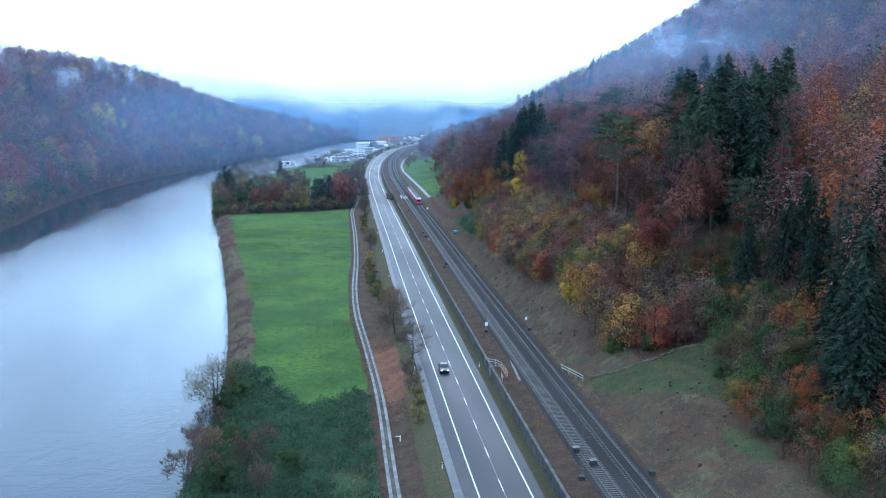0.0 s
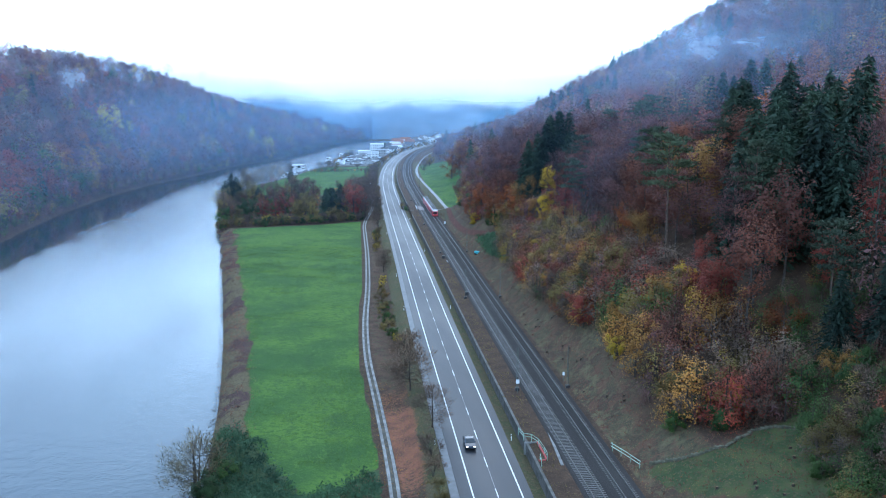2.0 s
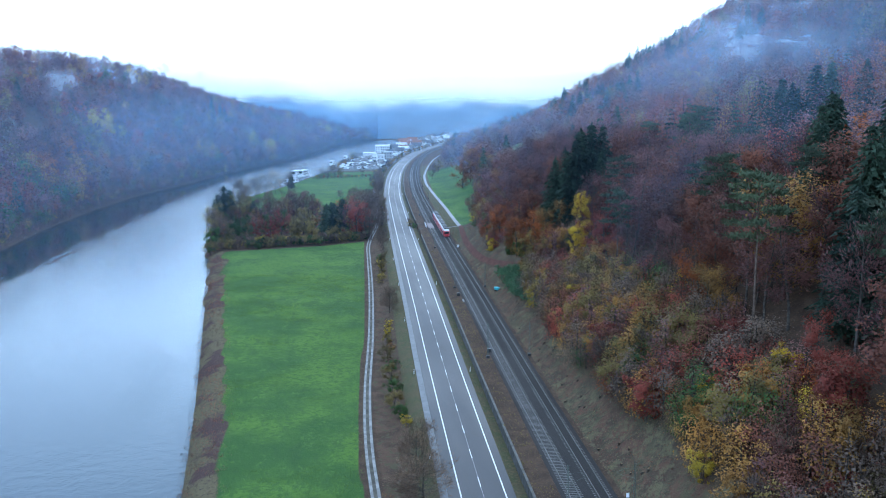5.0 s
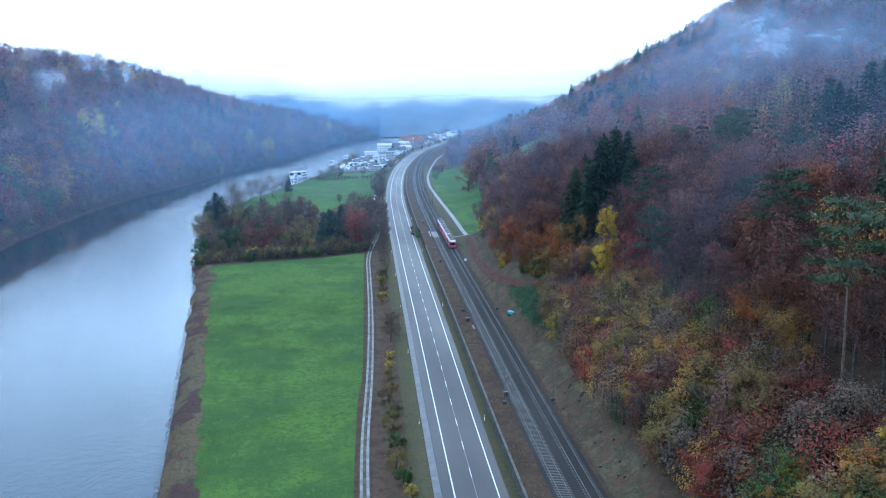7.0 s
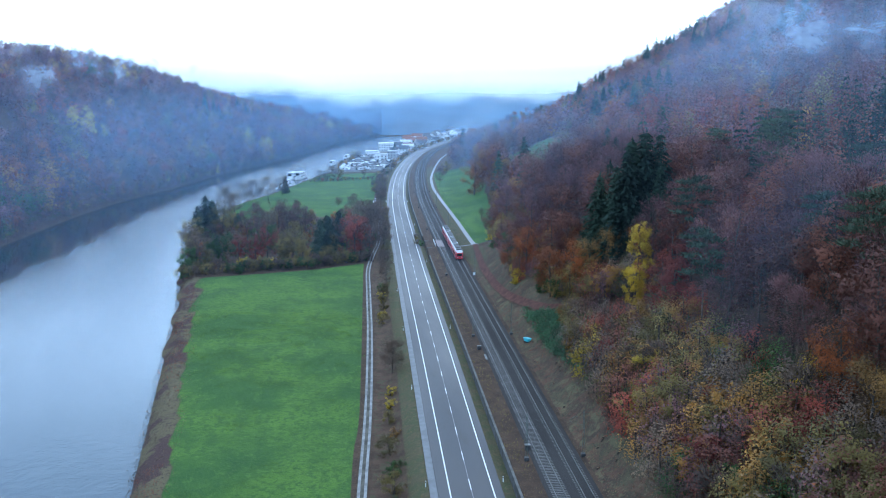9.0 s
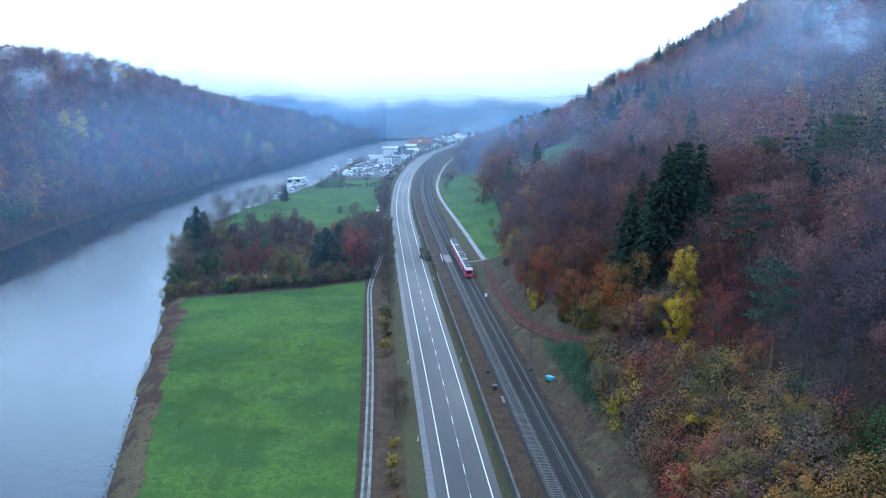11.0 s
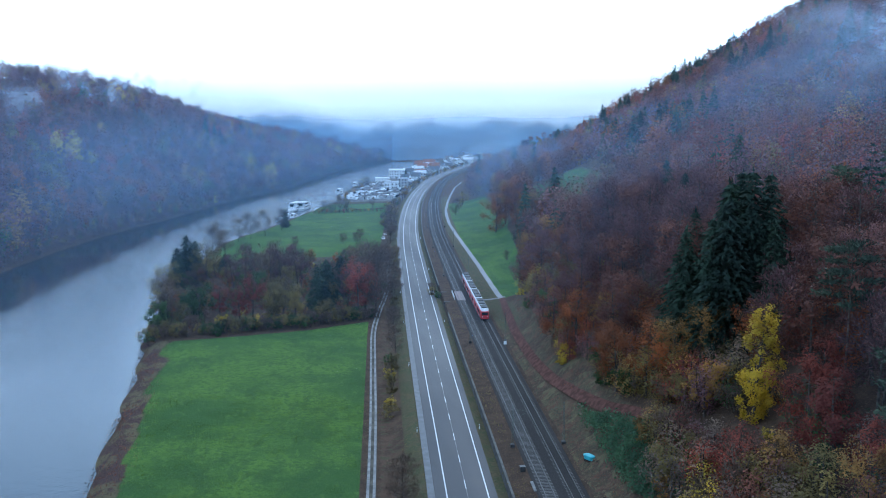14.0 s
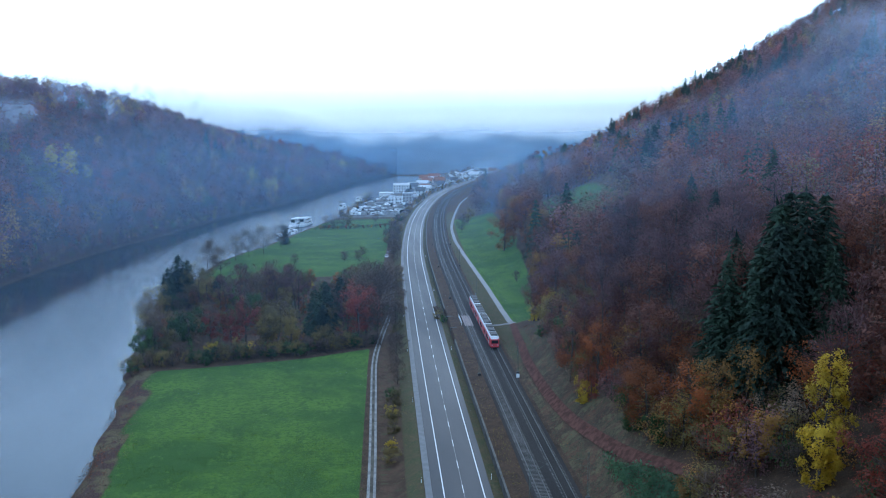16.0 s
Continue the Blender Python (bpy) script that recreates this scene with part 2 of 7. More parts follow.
def gz(x, y):
    return float(ground_z(np.array([x]), np.array([y]))[0])


def mesh_of(name, verts, faces, smooth=False):
    me = bpy.data.meshes.new(name)
    me.from_pydata(np.asarray(verts).tolist(), [], np.asarray(faces).tolist() if isinstance(faces, np.ndarray) else faces)
    if smooth:
        me.polygons.foreach_set("use_smooth", [True] * len(me.polygons))
    me.update()
    return me


def along(pts, x, y):
    """Distance from points to a plan line."""
    best = np.full(np.shape(x), 1e9)
    for (ax, ay), (bx, by) in zip(pts[:-1], pts[1:]):
        dx, dy = bx - ax, by - ay
        t = np.clip(((x - ax) * dx + (y - ay) * dy) / (dx * dx + dy * dy), 0, 1)
        best = np.minimum(best, np.hypot(x - ax - t * dx, y - ay - t * dy))
    return best


LEAF_TRACK = [(79, 486), (75.5, 462), (72.6, 436), (70.8, 410), (70.2, 385), (71.5, 358), (74.5, 340), (76.6, 329), (78, 318), (79.6, 306), (82, 294), (86, 280)]
PAVED_WAY = [(152, 1040), (136, 977), (122, 905), (113.6, 859), (107, 820), (102.5, 792), (98.5, 760), (93.5, 712), (90, 660), (87, 610), (84, 560), (81, 515), (79, 486)]
YARD = [(36, 930), (150, 1250)]

# one sheet of land, finer near the road
us = np.unique(np.concatenate([np.arange(-70, -20, 2.0), np.arange(-20, 7, 1.0), [6.6, 6.9, 7.0, 7.1, 7.25, 7.6], np.arange(8, 46, 1.0), np.arange(46, 130, 4.0), np.arange(130, 330, 12.0), np.arange(330, 1400, 60.0), np.arange(1400, 3200, 200.0), np.arange(-190, -70, 5.0), np.arange(-520, -190, 14.0), np.arange(-1400, -520, 80.0), np.arange(-3000, -1400, 200.0)]))
ys = np.unique(np.concatenate([np.arange(-400, 60, 40.0), np.arange(60, 560, 2.5), np.arange(560, 1000, 6.0), np.arange(1000, 1600, 20.0), np.arange(1600, 4700, 90.0)]))
UU, YY = np.meshgrid(us, ys)
XX = road_x(YY) + UU * lean(YY)
ZZ = ground_z(XX, YY)
nu, ny = len(us), len(ys)
idx = np.arange(nu * ny).reshape(ny, nu)
quads = np.stack([idx[:-1, :-1], idx[:-1, 1:], idx[1:, 1:], idx[1:, :-1]], -1).reshape(-1, 4)
ground = new("ground", mesh_of("ground", np.stack([XX, YY, ZZ], -1).reshape(-1, 3), quads, True))
tagged(ground, "river plain and wooded slopes with meadow, leaf litter and earth", "ground", kind="structure")


def soft_in(v, lo, hi, w):
    return ease(v, lo - w, lo + w) * (1 - ease(v, hi - w, hi + w))


lane_off = XX - lane_x(YY)
off_bank = XX - bank_x(YY)
DD = UU - TRACK_R
low_edge = np.interp(XX, [-10, -4, 2.3, 9.5, 16, 18], [192, 179, 158, 160.5, 168, 168])
top_edge = np.interp(XX, [-40, -28, -8, 15, 34, 40], [462, 465, 468, 474, 483, 485])
meadow = ease(off_bank + 1.6 * fbm(XX, YY, 12, 9.0), 5.0, 7.5) * (1 - ease(lane_off, -2.4, -1.6)) * ease(YY - low_edge, -1.5, 1.5) * (1 - ease(YY - top_edge, -2, 2))
mead2 = ease(off_bank, 4, 8) * (1 - ease(UU, -17, -14)) * ease(YY, 612, 640) * (1 - ease(YY - np.interp(XX, [0, 30, 90], [850, 900, 905]), -4, 4))
mead_d = np.interp(YY, [486, 560, 650, 800], [16, 26, 33, 36])
mead3 = ease(DD, 7, 10) * (1 - ease(DD - mead_d, -1.5, 1.5)) * soft_in(YY, 486, 835, 8) + 0.62 * soft_in(DD, 46, 84, 7) * soft_in(YY, 610, 720, 12)
strip = ease(off_bank, -1, 1) * (1 - ease(off_bank + 1.6 * fbm(XX, YY, 12, 9.0), 5.0, 7.5)) * (YY < 480)
scrub2 = soft_in(shore_x(YY) - XX, -1, 22, 3)
scrub = (1 - ease(lane_off, -2.4, -1.6)) * ease(off_bank, 0, 2) * (1 - ease(YY - low_edge, -1.5, 1.5))
litter = ease(lane_off, 1.0, 2.0) * (1 - ease(UU, -11.5, -9.0)) * (YY < 520)
warp = 9 * fbm(XX, YY, 7, 3.0)
litter2 = 0.62 * ease(lane_off + 0.15 * warp, -2.5, 1) * (1 - ease(UU + 0.15 * warp, -10.5, -8.0)) * soft_in(YY + warp, 148, 206, 16)
verge = soft_in(UU, -10.0, -6.8, 1.2) + soft_in(UU, 5.0, 6.9, 0.3)
trail = 0.6 * (1 - ease(along(LEAF_TRACK, XX, YY), 0.8, 2.2))
rough_bank = ease(DD, 2.4, 3.2) * (1 - ease(DD, 11, 16)) * soft_in(YY, 60, 470, 10) + (0.5 + 0.45 * fbm(XX, YY, 7, 5.0)) * ease(DD, 3, 5) * (1 - ease(DD, 20, 26)) * (1 - ease(YY, 125, 145))
wall_y = np.interp(XX, [50, 54, 58, 62.6, 68.4, 75], [151, 149.6, 146, 144.5, 147.5, 147])
lawn_y = np.interp(XX, [50, 52, 54.5, 60, 63.5, 70], [150, 147, 135, 126, 122, 120])
lawn = 0.9 * ease(YY - lawn_y + 3 * fbm(XX, YY, 6, 4.0), -2, 3) * (1 - ease(YY - wall_y, -0.5, 0.5)) * ease(DD, 3, 6) * (1 - ease(DD, 26, 29)) + 0.9 * (1 - ease(np.hypot((XX - 59.8) / 2.2, (YY - 105) / 7.5) + 0.4 * fbm(XX, YY, 4, 2.0), 0.6, 1.1))
yard = ease(off_bank, 2, 6) * (1 - ease(UU, -14, -9)) * ease(YY, 905, 930)
for name, w in (("meadow", np.maximum(meadow, np.maximum(mead2, mead3))), ("bankside", strip), ("scrub", scrub), ("litter", np.maximum(np.maximum(litter, trail), 0.62 * ease(DD, 2.6, 3.6) * (1 - ease(DD, 18, 24)) * (1 - ease(YY - lawn_y, -6, 0)) * (0.8 + 0.5 * fbm(XX, YY, 8, 1.5)) + 0.55 * ease(DD, 5, 9) * (1 - ease(DD, 13, 17)) * ease(YY, 150, 160) * (1 - ease(YY, 240, 330)) * (0.8 + 0.6 * fbm(XX, YY, 9, 2.5)))), ("fresh", litter2), ("verge", np.clip(verge + soft_in(DD, 3, 9, 1.5) * soft_in(YY, 440, 900, 20), 0, 1)), ("dry", rough_bank), ("yard", yard), ("lawn", lawn)):
    a = ground.data.attributes.new("zone_" + name, "FLOAT", "POINT")
    a.data.foreach_set("value", np.clip(w, 0, 1).astype(np.float32).ravel())

g = Mat("land", 0.95, 0.0, 0.15)
n_big, n_mid, n_fine, n_tuft, n_leaf = g.noise(0.05, 4.0), g.noise(0.35, 5.0), g.noise(1.6, 5.0, 0.65), g.noise(5.0, 4.0, 0.65), g.noise(3.4, 6.0, 0.75)
floor_c = g.mix(g.step(n_mid, 0.35, 0.65), (0.042, 0.025, 0.018), (0.070, 0.041, 0.027))
floor_c = g.mix(g.step(n_fine, 0.5, 0.7), floor_c, (0.042, 0.030, 0.022))


def zone(base, name, col, jitter=0.5, src=None):
    w = g.calc("ADD", g.attr("zone_" + name), g.calc("MULTIPLY", g.calc("SUBTRACT", src or n_fine, 0.5), jitter))
    return g.mix(g.step(w, 0.38, 0.62), base, col)


n_patch = g.noise(0.13, 4.0, 0.6)
dry_c = g.mix(g.step(g.calc("MULTIPLY_ADD", n_fine, 0.35, g.calc("MULTIPLY", n_patch, 0.65)), 0.42, 0.56), (0.060, 0.036, 0.025), (0.074, 0.060, 0.034))
dry_c = g.mix(g.step(n_fine, 0.50, 0.58), dry_c, (0.040, 0.034, 0.022))
dry_c = g.mix(g.calc("MULTIPLY", g.step(g.noise(0.28, 5.0, 0.7), 0.50, 0.58), 0.75), dry_c, (0.105, 0.050, 0.034))
dry_c = g.mix(g.calc("MULTIPLY", g.step(g.noise(0.22, 5.0, 0.7, (1.3, 1.0, 1.0)), 0.54, 0.62), 0.7), dry_c, (0.120, 0.106, 0.056))
dry_c = g.mix(g.calc("MULTIPLY", g.step(g.noise(0.8, 5.0, 0.75), 0.53, 0.62), 0.6), dry_c, (0.135, 0.105, 0.062))
verge_c = g.mix(g.step(n_mid, 0.38, 0.6), (0.076, 0.060, 0.034), (0.056, 0.060, 0.029))
verge_c = g.mix(g.step(n_fine, 0.5, 0.65), verge_c, (0.105, 0.078, 0.042))
verge_c = g.mix(g.step(n_tuft, 0.54, 0.68), verge_c, (0.036, 0.036, 0.018))
bank_c = g.mix(g.step(g.noise(0.09, 4.0, 0.65), 0.46, 0.54), (0.105, 0.082, 0.045), (0.058, 0.030, 0.029))
bank_c = g.mix(g.step(n_fine, 0.5, 0.66), bank_c, (0.038, 0.026, 0.022))
bank_c = g.mix(g.step(n_tuft, 0.54, 0.68), bank_c, (0.12, 0.088, 0.055))
scrub_c = g.mix(g.step(n_fine, 0.35, 0.65), (0.024, 0.046, 0.022), (0.055, 0.082, 0.036))
mead_c = g.mix(g.step(n_big, 0.38, 0.62), (0.026, 0.074, 0.018), (0.072, 0.140, 0.022))
mead_c = g.mix(g.calc("MULTIPLY", g.step(g.noise(0.12, 6.0, 0.72, (1.0, 0.5, 1.0)), 0.53, 0.64), 0.7), mead_c, (0.020, 0.056, 0.017))
streak = g.noise(0.42, 6.0, 0.75, (1.0, 0.5, 1.0))
mead_c = g.mix(g.calc("MULTIPLY", g.step(streak, 0.48, 0.64), 0.6), mead_c, (0.022, 0.060, 0.020))
mead_c = g.mix(g.calc("MULTIPLY", g.step(g.noise(0.6, 6.0, 0.8, (1.0, 0.5, 1.0)), 0.54, 0.62), 0.7), mead_c, (0.082, 0.150, 0.028))
mead_c = g.mix(g.calc("MULTIPLY", g.step(g.noise(0.9, 5.0, 0.75), 0.5, 0.58), 0.85), mead_c, (0.028, 0.078, 0.018))
mead_c = g.mix(g.calc("MULTIPLY", g.step(n_tuft, 0.5, 0.66), 0.8), mead_c, (0.078, 0.142, 0.034))
fresh_c = g.mix(g.step(n_mid, 0.35, 0.62), (0.115, 0.050, 0.035), (0.21, 0.080, 0.048))
fresh_c = g.mix(g.step(n_tuft, 0.5, 0.7), fresh_c, (0.26, 0.115, 0.065))
lit_c = g.mix(g.step(n_mid, 0.35, 0.62), (0.046, 0.028, 0.019), (0.082, 0.046, 0.031))
lit_c = g.mix(g.step(n_tuft, 0.52, 0.7), lit_c, (0.125, 0.066, 0.042))
lit_c = g.mix(g.step(g.noise(0.7, 5.0, 0.7), 0.5, 0.62), lit_c, (0.060, 0.052, 0.028))
lawn_c = g.mix(g.step(n_mid, 0.38, 0.62), (0.030, 0.050, 0.020), (0.062, 0.070, 0.026))
lawn_c = g.mix(g.step(n_fine, 0.5, 0.62), lawn_c, (0.072, 0.060, 0.032))
yard_c = g.mix(g.step(n_mid, 0.4, 0.6), (0.10, 0.095, 0.09), (0.16, 0.15, 0.14))
litter_fleck = g.step(n_leaf, 0.53, 0.66)
floor_c = g.mix(litter_fleck, floor_c, (0.12, 0.072, 0.042))
dry_c = g.mix(g.calc("MULTIPLY", litter_fleck, 0.7), dry_c, (0.15, 0.105, 0.065))
dry_c = g.mix(g.step(n_tuft, 0.56, 0.68), dry_c, (0.040, 0.034, 0.022))
mead_c = g.mix(g.calc("MULTIPLY", g.step(n_leaf, 0.48, 0.62), 0.5), mead_c, (0.018, 0.058, 0.015))
c = floor_c
for nm, cc, j in (("dry", dry_c, 0.6), ("verge", verge_c, 0.7), ("bankside", bank_c, 0.7), ("scrub", scrub_c, 0.5), ("meadow", mead_c, 0.35), ("litter", lit_c, 0.8), ("fresh", fresh_c, 0.9), ("yard", yard_c, 0.5), ("lawn", lawn_c, 0.8)):
    c = zone(c, nm, cc, j)
g.color(c)
g.bump(g.mix(0.5, n_fine, n_tuft), 0.9, 0.35)
ground.data.materials.append(g.done())

# river
SHELTER = line((-100, 20), (300, 22), (420, 26), (500, 32), (620, 37), (740, 33), (860, 22), (1000, 16), (1400, 20), (2200, 26))
k = Mat("river_water", 0.05, 0.0, 0.5)
k.b.inputs["IOR"].default_value = 1.33
k.color((0.024, 0.042, 0.058))
rip = k.noise(0.7, 5.0, 0.65, (1.0, 0.55, 1.0))
gust = k.step(k.noise(0.012, 3.0, 0.5, (1.6, 0.35, 1.0)), 0.40, 0.62)
streaks = k.step(k.noise(0.20, 4.0, 0.6, (1.0, 0.16, 1.0)), 0.45, 0.60)
calm = k.calc("MULTIPLY", k.attr("open_water"), k.calc("MULTIPLY_ADD", gust, 0.4, 0.6))
calm = k.calc("MAXIMUM", calm, k.calc("MULTIPLY", k.attr("wake"), k.calc("MULTIPLY", streaks, 1.0)))
k.put(k.b.inputs["Roughness"], k.calc("MULTIPLY_ADD", calm, 0.22, 0.04))
bn = k.t.nodes.new("ShaderNodeBump")
k.put(bn.inputs["Strength"], k.calc("MULTIPLY_ADD", calm, 0.34, 0.03))
bn.inputs["Distance"].default_value = 0.3
k.link(rip, bn.inputs["Height"])
k.link(bn.outputs[0], k.b.inputs["Normal"])
wy = np.concatenate([np.arange(-400, 1000, 25.0), np.arange(1000, 2300, 50.0)])
WS, WY = np.meshgrid(np.linspace(0, 1, 41), wy)
WX = (shore_x(WY) - 6) * (1 - WS) + (bank_x(WY) + 4) * WS
wi = np.arange(WX.size).reshape(WX.shape)
water = new("water", mesh_of("water", np.stack([WX, WY, np.full_like(WX, WATER_Z)], -1).reshape(-1, 3), np.stack([wi[:-1, :-1], wi[:-1, 1:], wi[1:, 1:], wi[1:, :-1]], -1).reshape(-1, 4)))
lee = WX - shore_x(WY) - SHELTER(WY)
for nm, val in (("open_water", ease(lee, -9, 12)), ("wake", np.exp(-((lee - 4) / 7.0) ** 2))):
    at = water.data.attributes.new(nm, "FLOAT", "POINT")
    at.data.foreach_set("value", val.astype(np.float32).ravel())
water.data.materials.append(k.done())
tagged(water, "calm grey river reflecting the overcast sky", "river", kind="structure")


# ---- road ----
def ribbon(name, u0, u1, y0, y1, z, step=8.0, thick=0.0, xf=None, zf=None, parent=None):
    """A strip that follows the road between two offsets."""
    yy = np.arange(y0, y1 + step, step).astype(float)
    u0, u1 = np.broadcast_to(u0, yy.shape), np.broadcast_to(u1, yy.shape)
    base = xf(yy) if xf else road_x(yy)
    xa, xb = base + u0 * lean(yy), base + u1 * lean(yy)
    za = zf(xa, yy) + z if zf else np.full_like(yy, z)
    zb = zf(xb, yy) + z if zf else np.full_like(yy, z)
    top = [np.stack([xa, yy, za], -1), np.stack([xb, yy, zb], -1)]
    n = len(yy)
    faces = [(i, n + i, n + i + 1, i + 1) for i in range(n - 1)]
    if thick:
        top += [np.stack([xa - 0.02, yy, za - thick], -1), np.stack([xb + 0.02, yy, zb - thick], -1)]
        faces += [(2 * n + i, i, i + 1, 2 * n + i + 1) for i in range(n - 1)]
        faces += [(n + i, 3 * n + i, 3 * n + i + 1, n + i + 1) for i in range(n - 1)]
    ob = new(name, mesh_of(name, np.concatenate(top), faces))
    ob.parent = parent
    return ob


k = Mat("wet_asphalt", 0.5, 0.0, 0.19)
n1, n2, n3 = k.noise(0.09, 4.0, 0.6, (1.0, 0.12, 1.0)), k.noise(0.6, 5.0, 0.6, (1.0, 0.25, 1.0)), k.noise(25.0, 2.0)
col = k.mix(k.step(n1, 0.35, 0.65), (0.018, 0.021, 0.027), (0.026, 0.030, 0.037))
col = k.mix(k.step(n2, 0.5, 0.75), col, (0.023, 0.024, 0.027))
col = k.mix(k.step(n3, 0.5, 0.8), col, (0.055, 0.055, 0.058))
k.color(col)
k.put(k.b.inputs["Roughness"], k.calc("MULTIPLY_ADD", k.step(n1, 0.3, 0.7), 0.14, 0.44))
k.bump(n3, 0.25, 0.01)
M_ASPHALT = k.done()
M_PATHSTRIP = plain("old_light_asphalt", (0.095, 0.10, 0.108), 0.6, 0, 0.3, 0.2, 0.6)
M_MARK = plain("road_paint", (0.52, 0.53, 0.54), 0.5, 0, 0.3, 0.18, 1.5)
road = ribbon("road", -5.45, 5.0, -100, 1700, 0.04, 8, 0.12)
road.data.materials.append(M_ASPHALT)
tagged(road, "damp dark grey two lane country road", "road", kind="structure")
foot = ribbon("pavement", -6.75, -5.5, -100, 1700, 0.10, 8, 0.18)
foot.data.materials.append(M_PATHSTRIP)
tagged(foot, "narrow light grey strip beside the road", "pavement", kind="structure")
for name, u, wdt in (("edge_line", -3.5, 0.22), ("edge_line", 3.5, 0.22)):
    o = ribbon(name, u - wdt / 2, u + wdt / 2, -100, 1700, 0.052, 8, 0, parent=road)
    o.data.materials.append(M_MARK)
dash_me = mesh_of("lane_dash", [(-0.06, -2, 0), (0.06, -2, 0), (0.06, 2, 0), (-0.06, 2, 0), (-0.075, -2, -0.008), (0.075, -2, -0.008), (0.075, 2, -0.008), (-0.075, 2, -0.008)], [(0, 1, 2, 3), (4, 5, 1, 0), (6, 7, 3, 2), (5, 6, 2, 1), (7, 4, 0, 3)])
dash_me.materials.append(M_MARK)
seam = ribbon("lane_seam", -0.04, 0.04, -100, 1700, 0.050, 8, 0, parent=road)
seam.data.materials.append(plain("worn_seam", (0.20, 0.205, 0.21), 0.6, 0, 0.3, 0.3, 0.8))
for i in range(92):
    y = 65.1 + 12 * i
    y = float(y)
    o = new("lane_dash", dash_me)
    o.parent = road
    slope = float((road_x(y + 1) - road_x(y - 1)) / 2)
    o.matrix_basis = Matrix.Translation((float(road_x(y)), y, 0.056)) @ Matrix.Rotation(-math.atan(slope), 4, "Z")

# ---- railway ----
k = Mat("ballast", 0.95, 0.0, 0.15)
n1, n2 = k.noise(0.15, 3.0, 0.6, (1.0, 0.2, 1.0)), k.noise(9.0, 3.0)
col = k.mix(k.step(n1, 0.35, 0.65), (0.030, 0.026, 0.025), (0.043, 0.038, 0.036))
col = k.mix(k.step(n2, 0.45, 0.7), col, (0.020, 0.018, 0.018))
k.color(col)
k.bump(n2, 0.8, 0.08)
M_BALLAST = k.done()
M_RAIL = plain("rail_steel", (0.13, 0.12, 0.12), 0.5, 0.6, 0.5, 0.3, 2.0)
M_SLEEPER = plain("sleeper_concrete", (0.135, 0.125, 0.12), 0.85, 0, 0.2, 0.25, 1.2)
M_WALL = plain("wall_stone_dark", (0.075, 0.070, 0.066), 0.9, 0, 0.2, 0.4, 0.7)
M_COPING = plain("coping_concrete", (0.105, 0.098, 0.090), 0.85, 0, 0.2, 0.3, 0.8)


def bed(name, u0, u1, y0, y1):
    """Ballast shoulder with sloping sides."""
    yy = np.arange(y0, y1, 8.0)
    offs = [(u0 - 0.9, RAIL_Z - 0.35), (u0, RAIL_Z + 0.02), (u1, RAIL_Z + 0.02), (u1 + 0.9, RAIL_Z - 0.35)]
    vs = np.concatenate([np.stack([at_u(o, yy), yy, np.full_like(yy, z)], -1) for o, z in offs])
    n = len(yy)
    return new(name, mesh_of(name, vs, [(j * n + i, (j + 1) * n + i, (j + 1) * n + i + 1, j * n + i + 1) for j in range(3) for i in range(n - 1)]))


ballast = bed("railway_bed", 11.3, 19.2, -60, 1500)
ballast.data.materials.append(M_BALLAST)
tagged(ballast, "dark stone ballast bed under two railway tracks", "railway bed", kind="structure")
sl_me = mesh_of("sleeper", [(-1.3, -0.13, -0.1), (1.3, -0.13, -0.1), (1.3, 0.13, -0.1), (-1.3, 0.13, -0.1), (-1.3, -0.10, 0.08), (-0.45, -0.10, 0.04), (0.45, -0.10, 0.04), (1.3, -0.10, 0.08), (1.3, 0.10, 0.08), (0.45, 0.10, 0.04), (-0.45, 0.10, 0.04), (-1.3, 0.10, 0.08)], [(4, 5, 10, 11), (5, 6, 9, 10), (6, 7, 8, 9), (0, 1, 7, 6, 5, 4), (2, 3, 11, 10, 9, 8), (1, 2, 8, 7), (3, 0, 4, 11)])
sl_me.materials.append(M_SLEEPER)
SV = np.array([v.co for v in sl_me.vertices])
SF = [tuple(p.vertices) for p in sl_me.polygons]


def rail_ribbon(track, u):
    yy = np.arange(-60, 1500, 8.0)
    prof = [(-0.07, 0.06), (-0.036, 0.24), (0.036, 0.24), (0.07, 0.06)]
    vs = np.concatenate([np.stack([at_u(u + a, yy), yy, np.full_like(yy, RAIL_Z + b)], -1) for a, b in prof])
    n = len(yy)
    o = new("rail", mesh_of("rail", vs, [(j * n + i, (j + 1) * n + i, (j + 1) * n + i + 1, j * n + i + 1) for j in range(3) for i in range(n - 1)]))
    o.data.materials.append(M_RAIL)
    o.parent = track


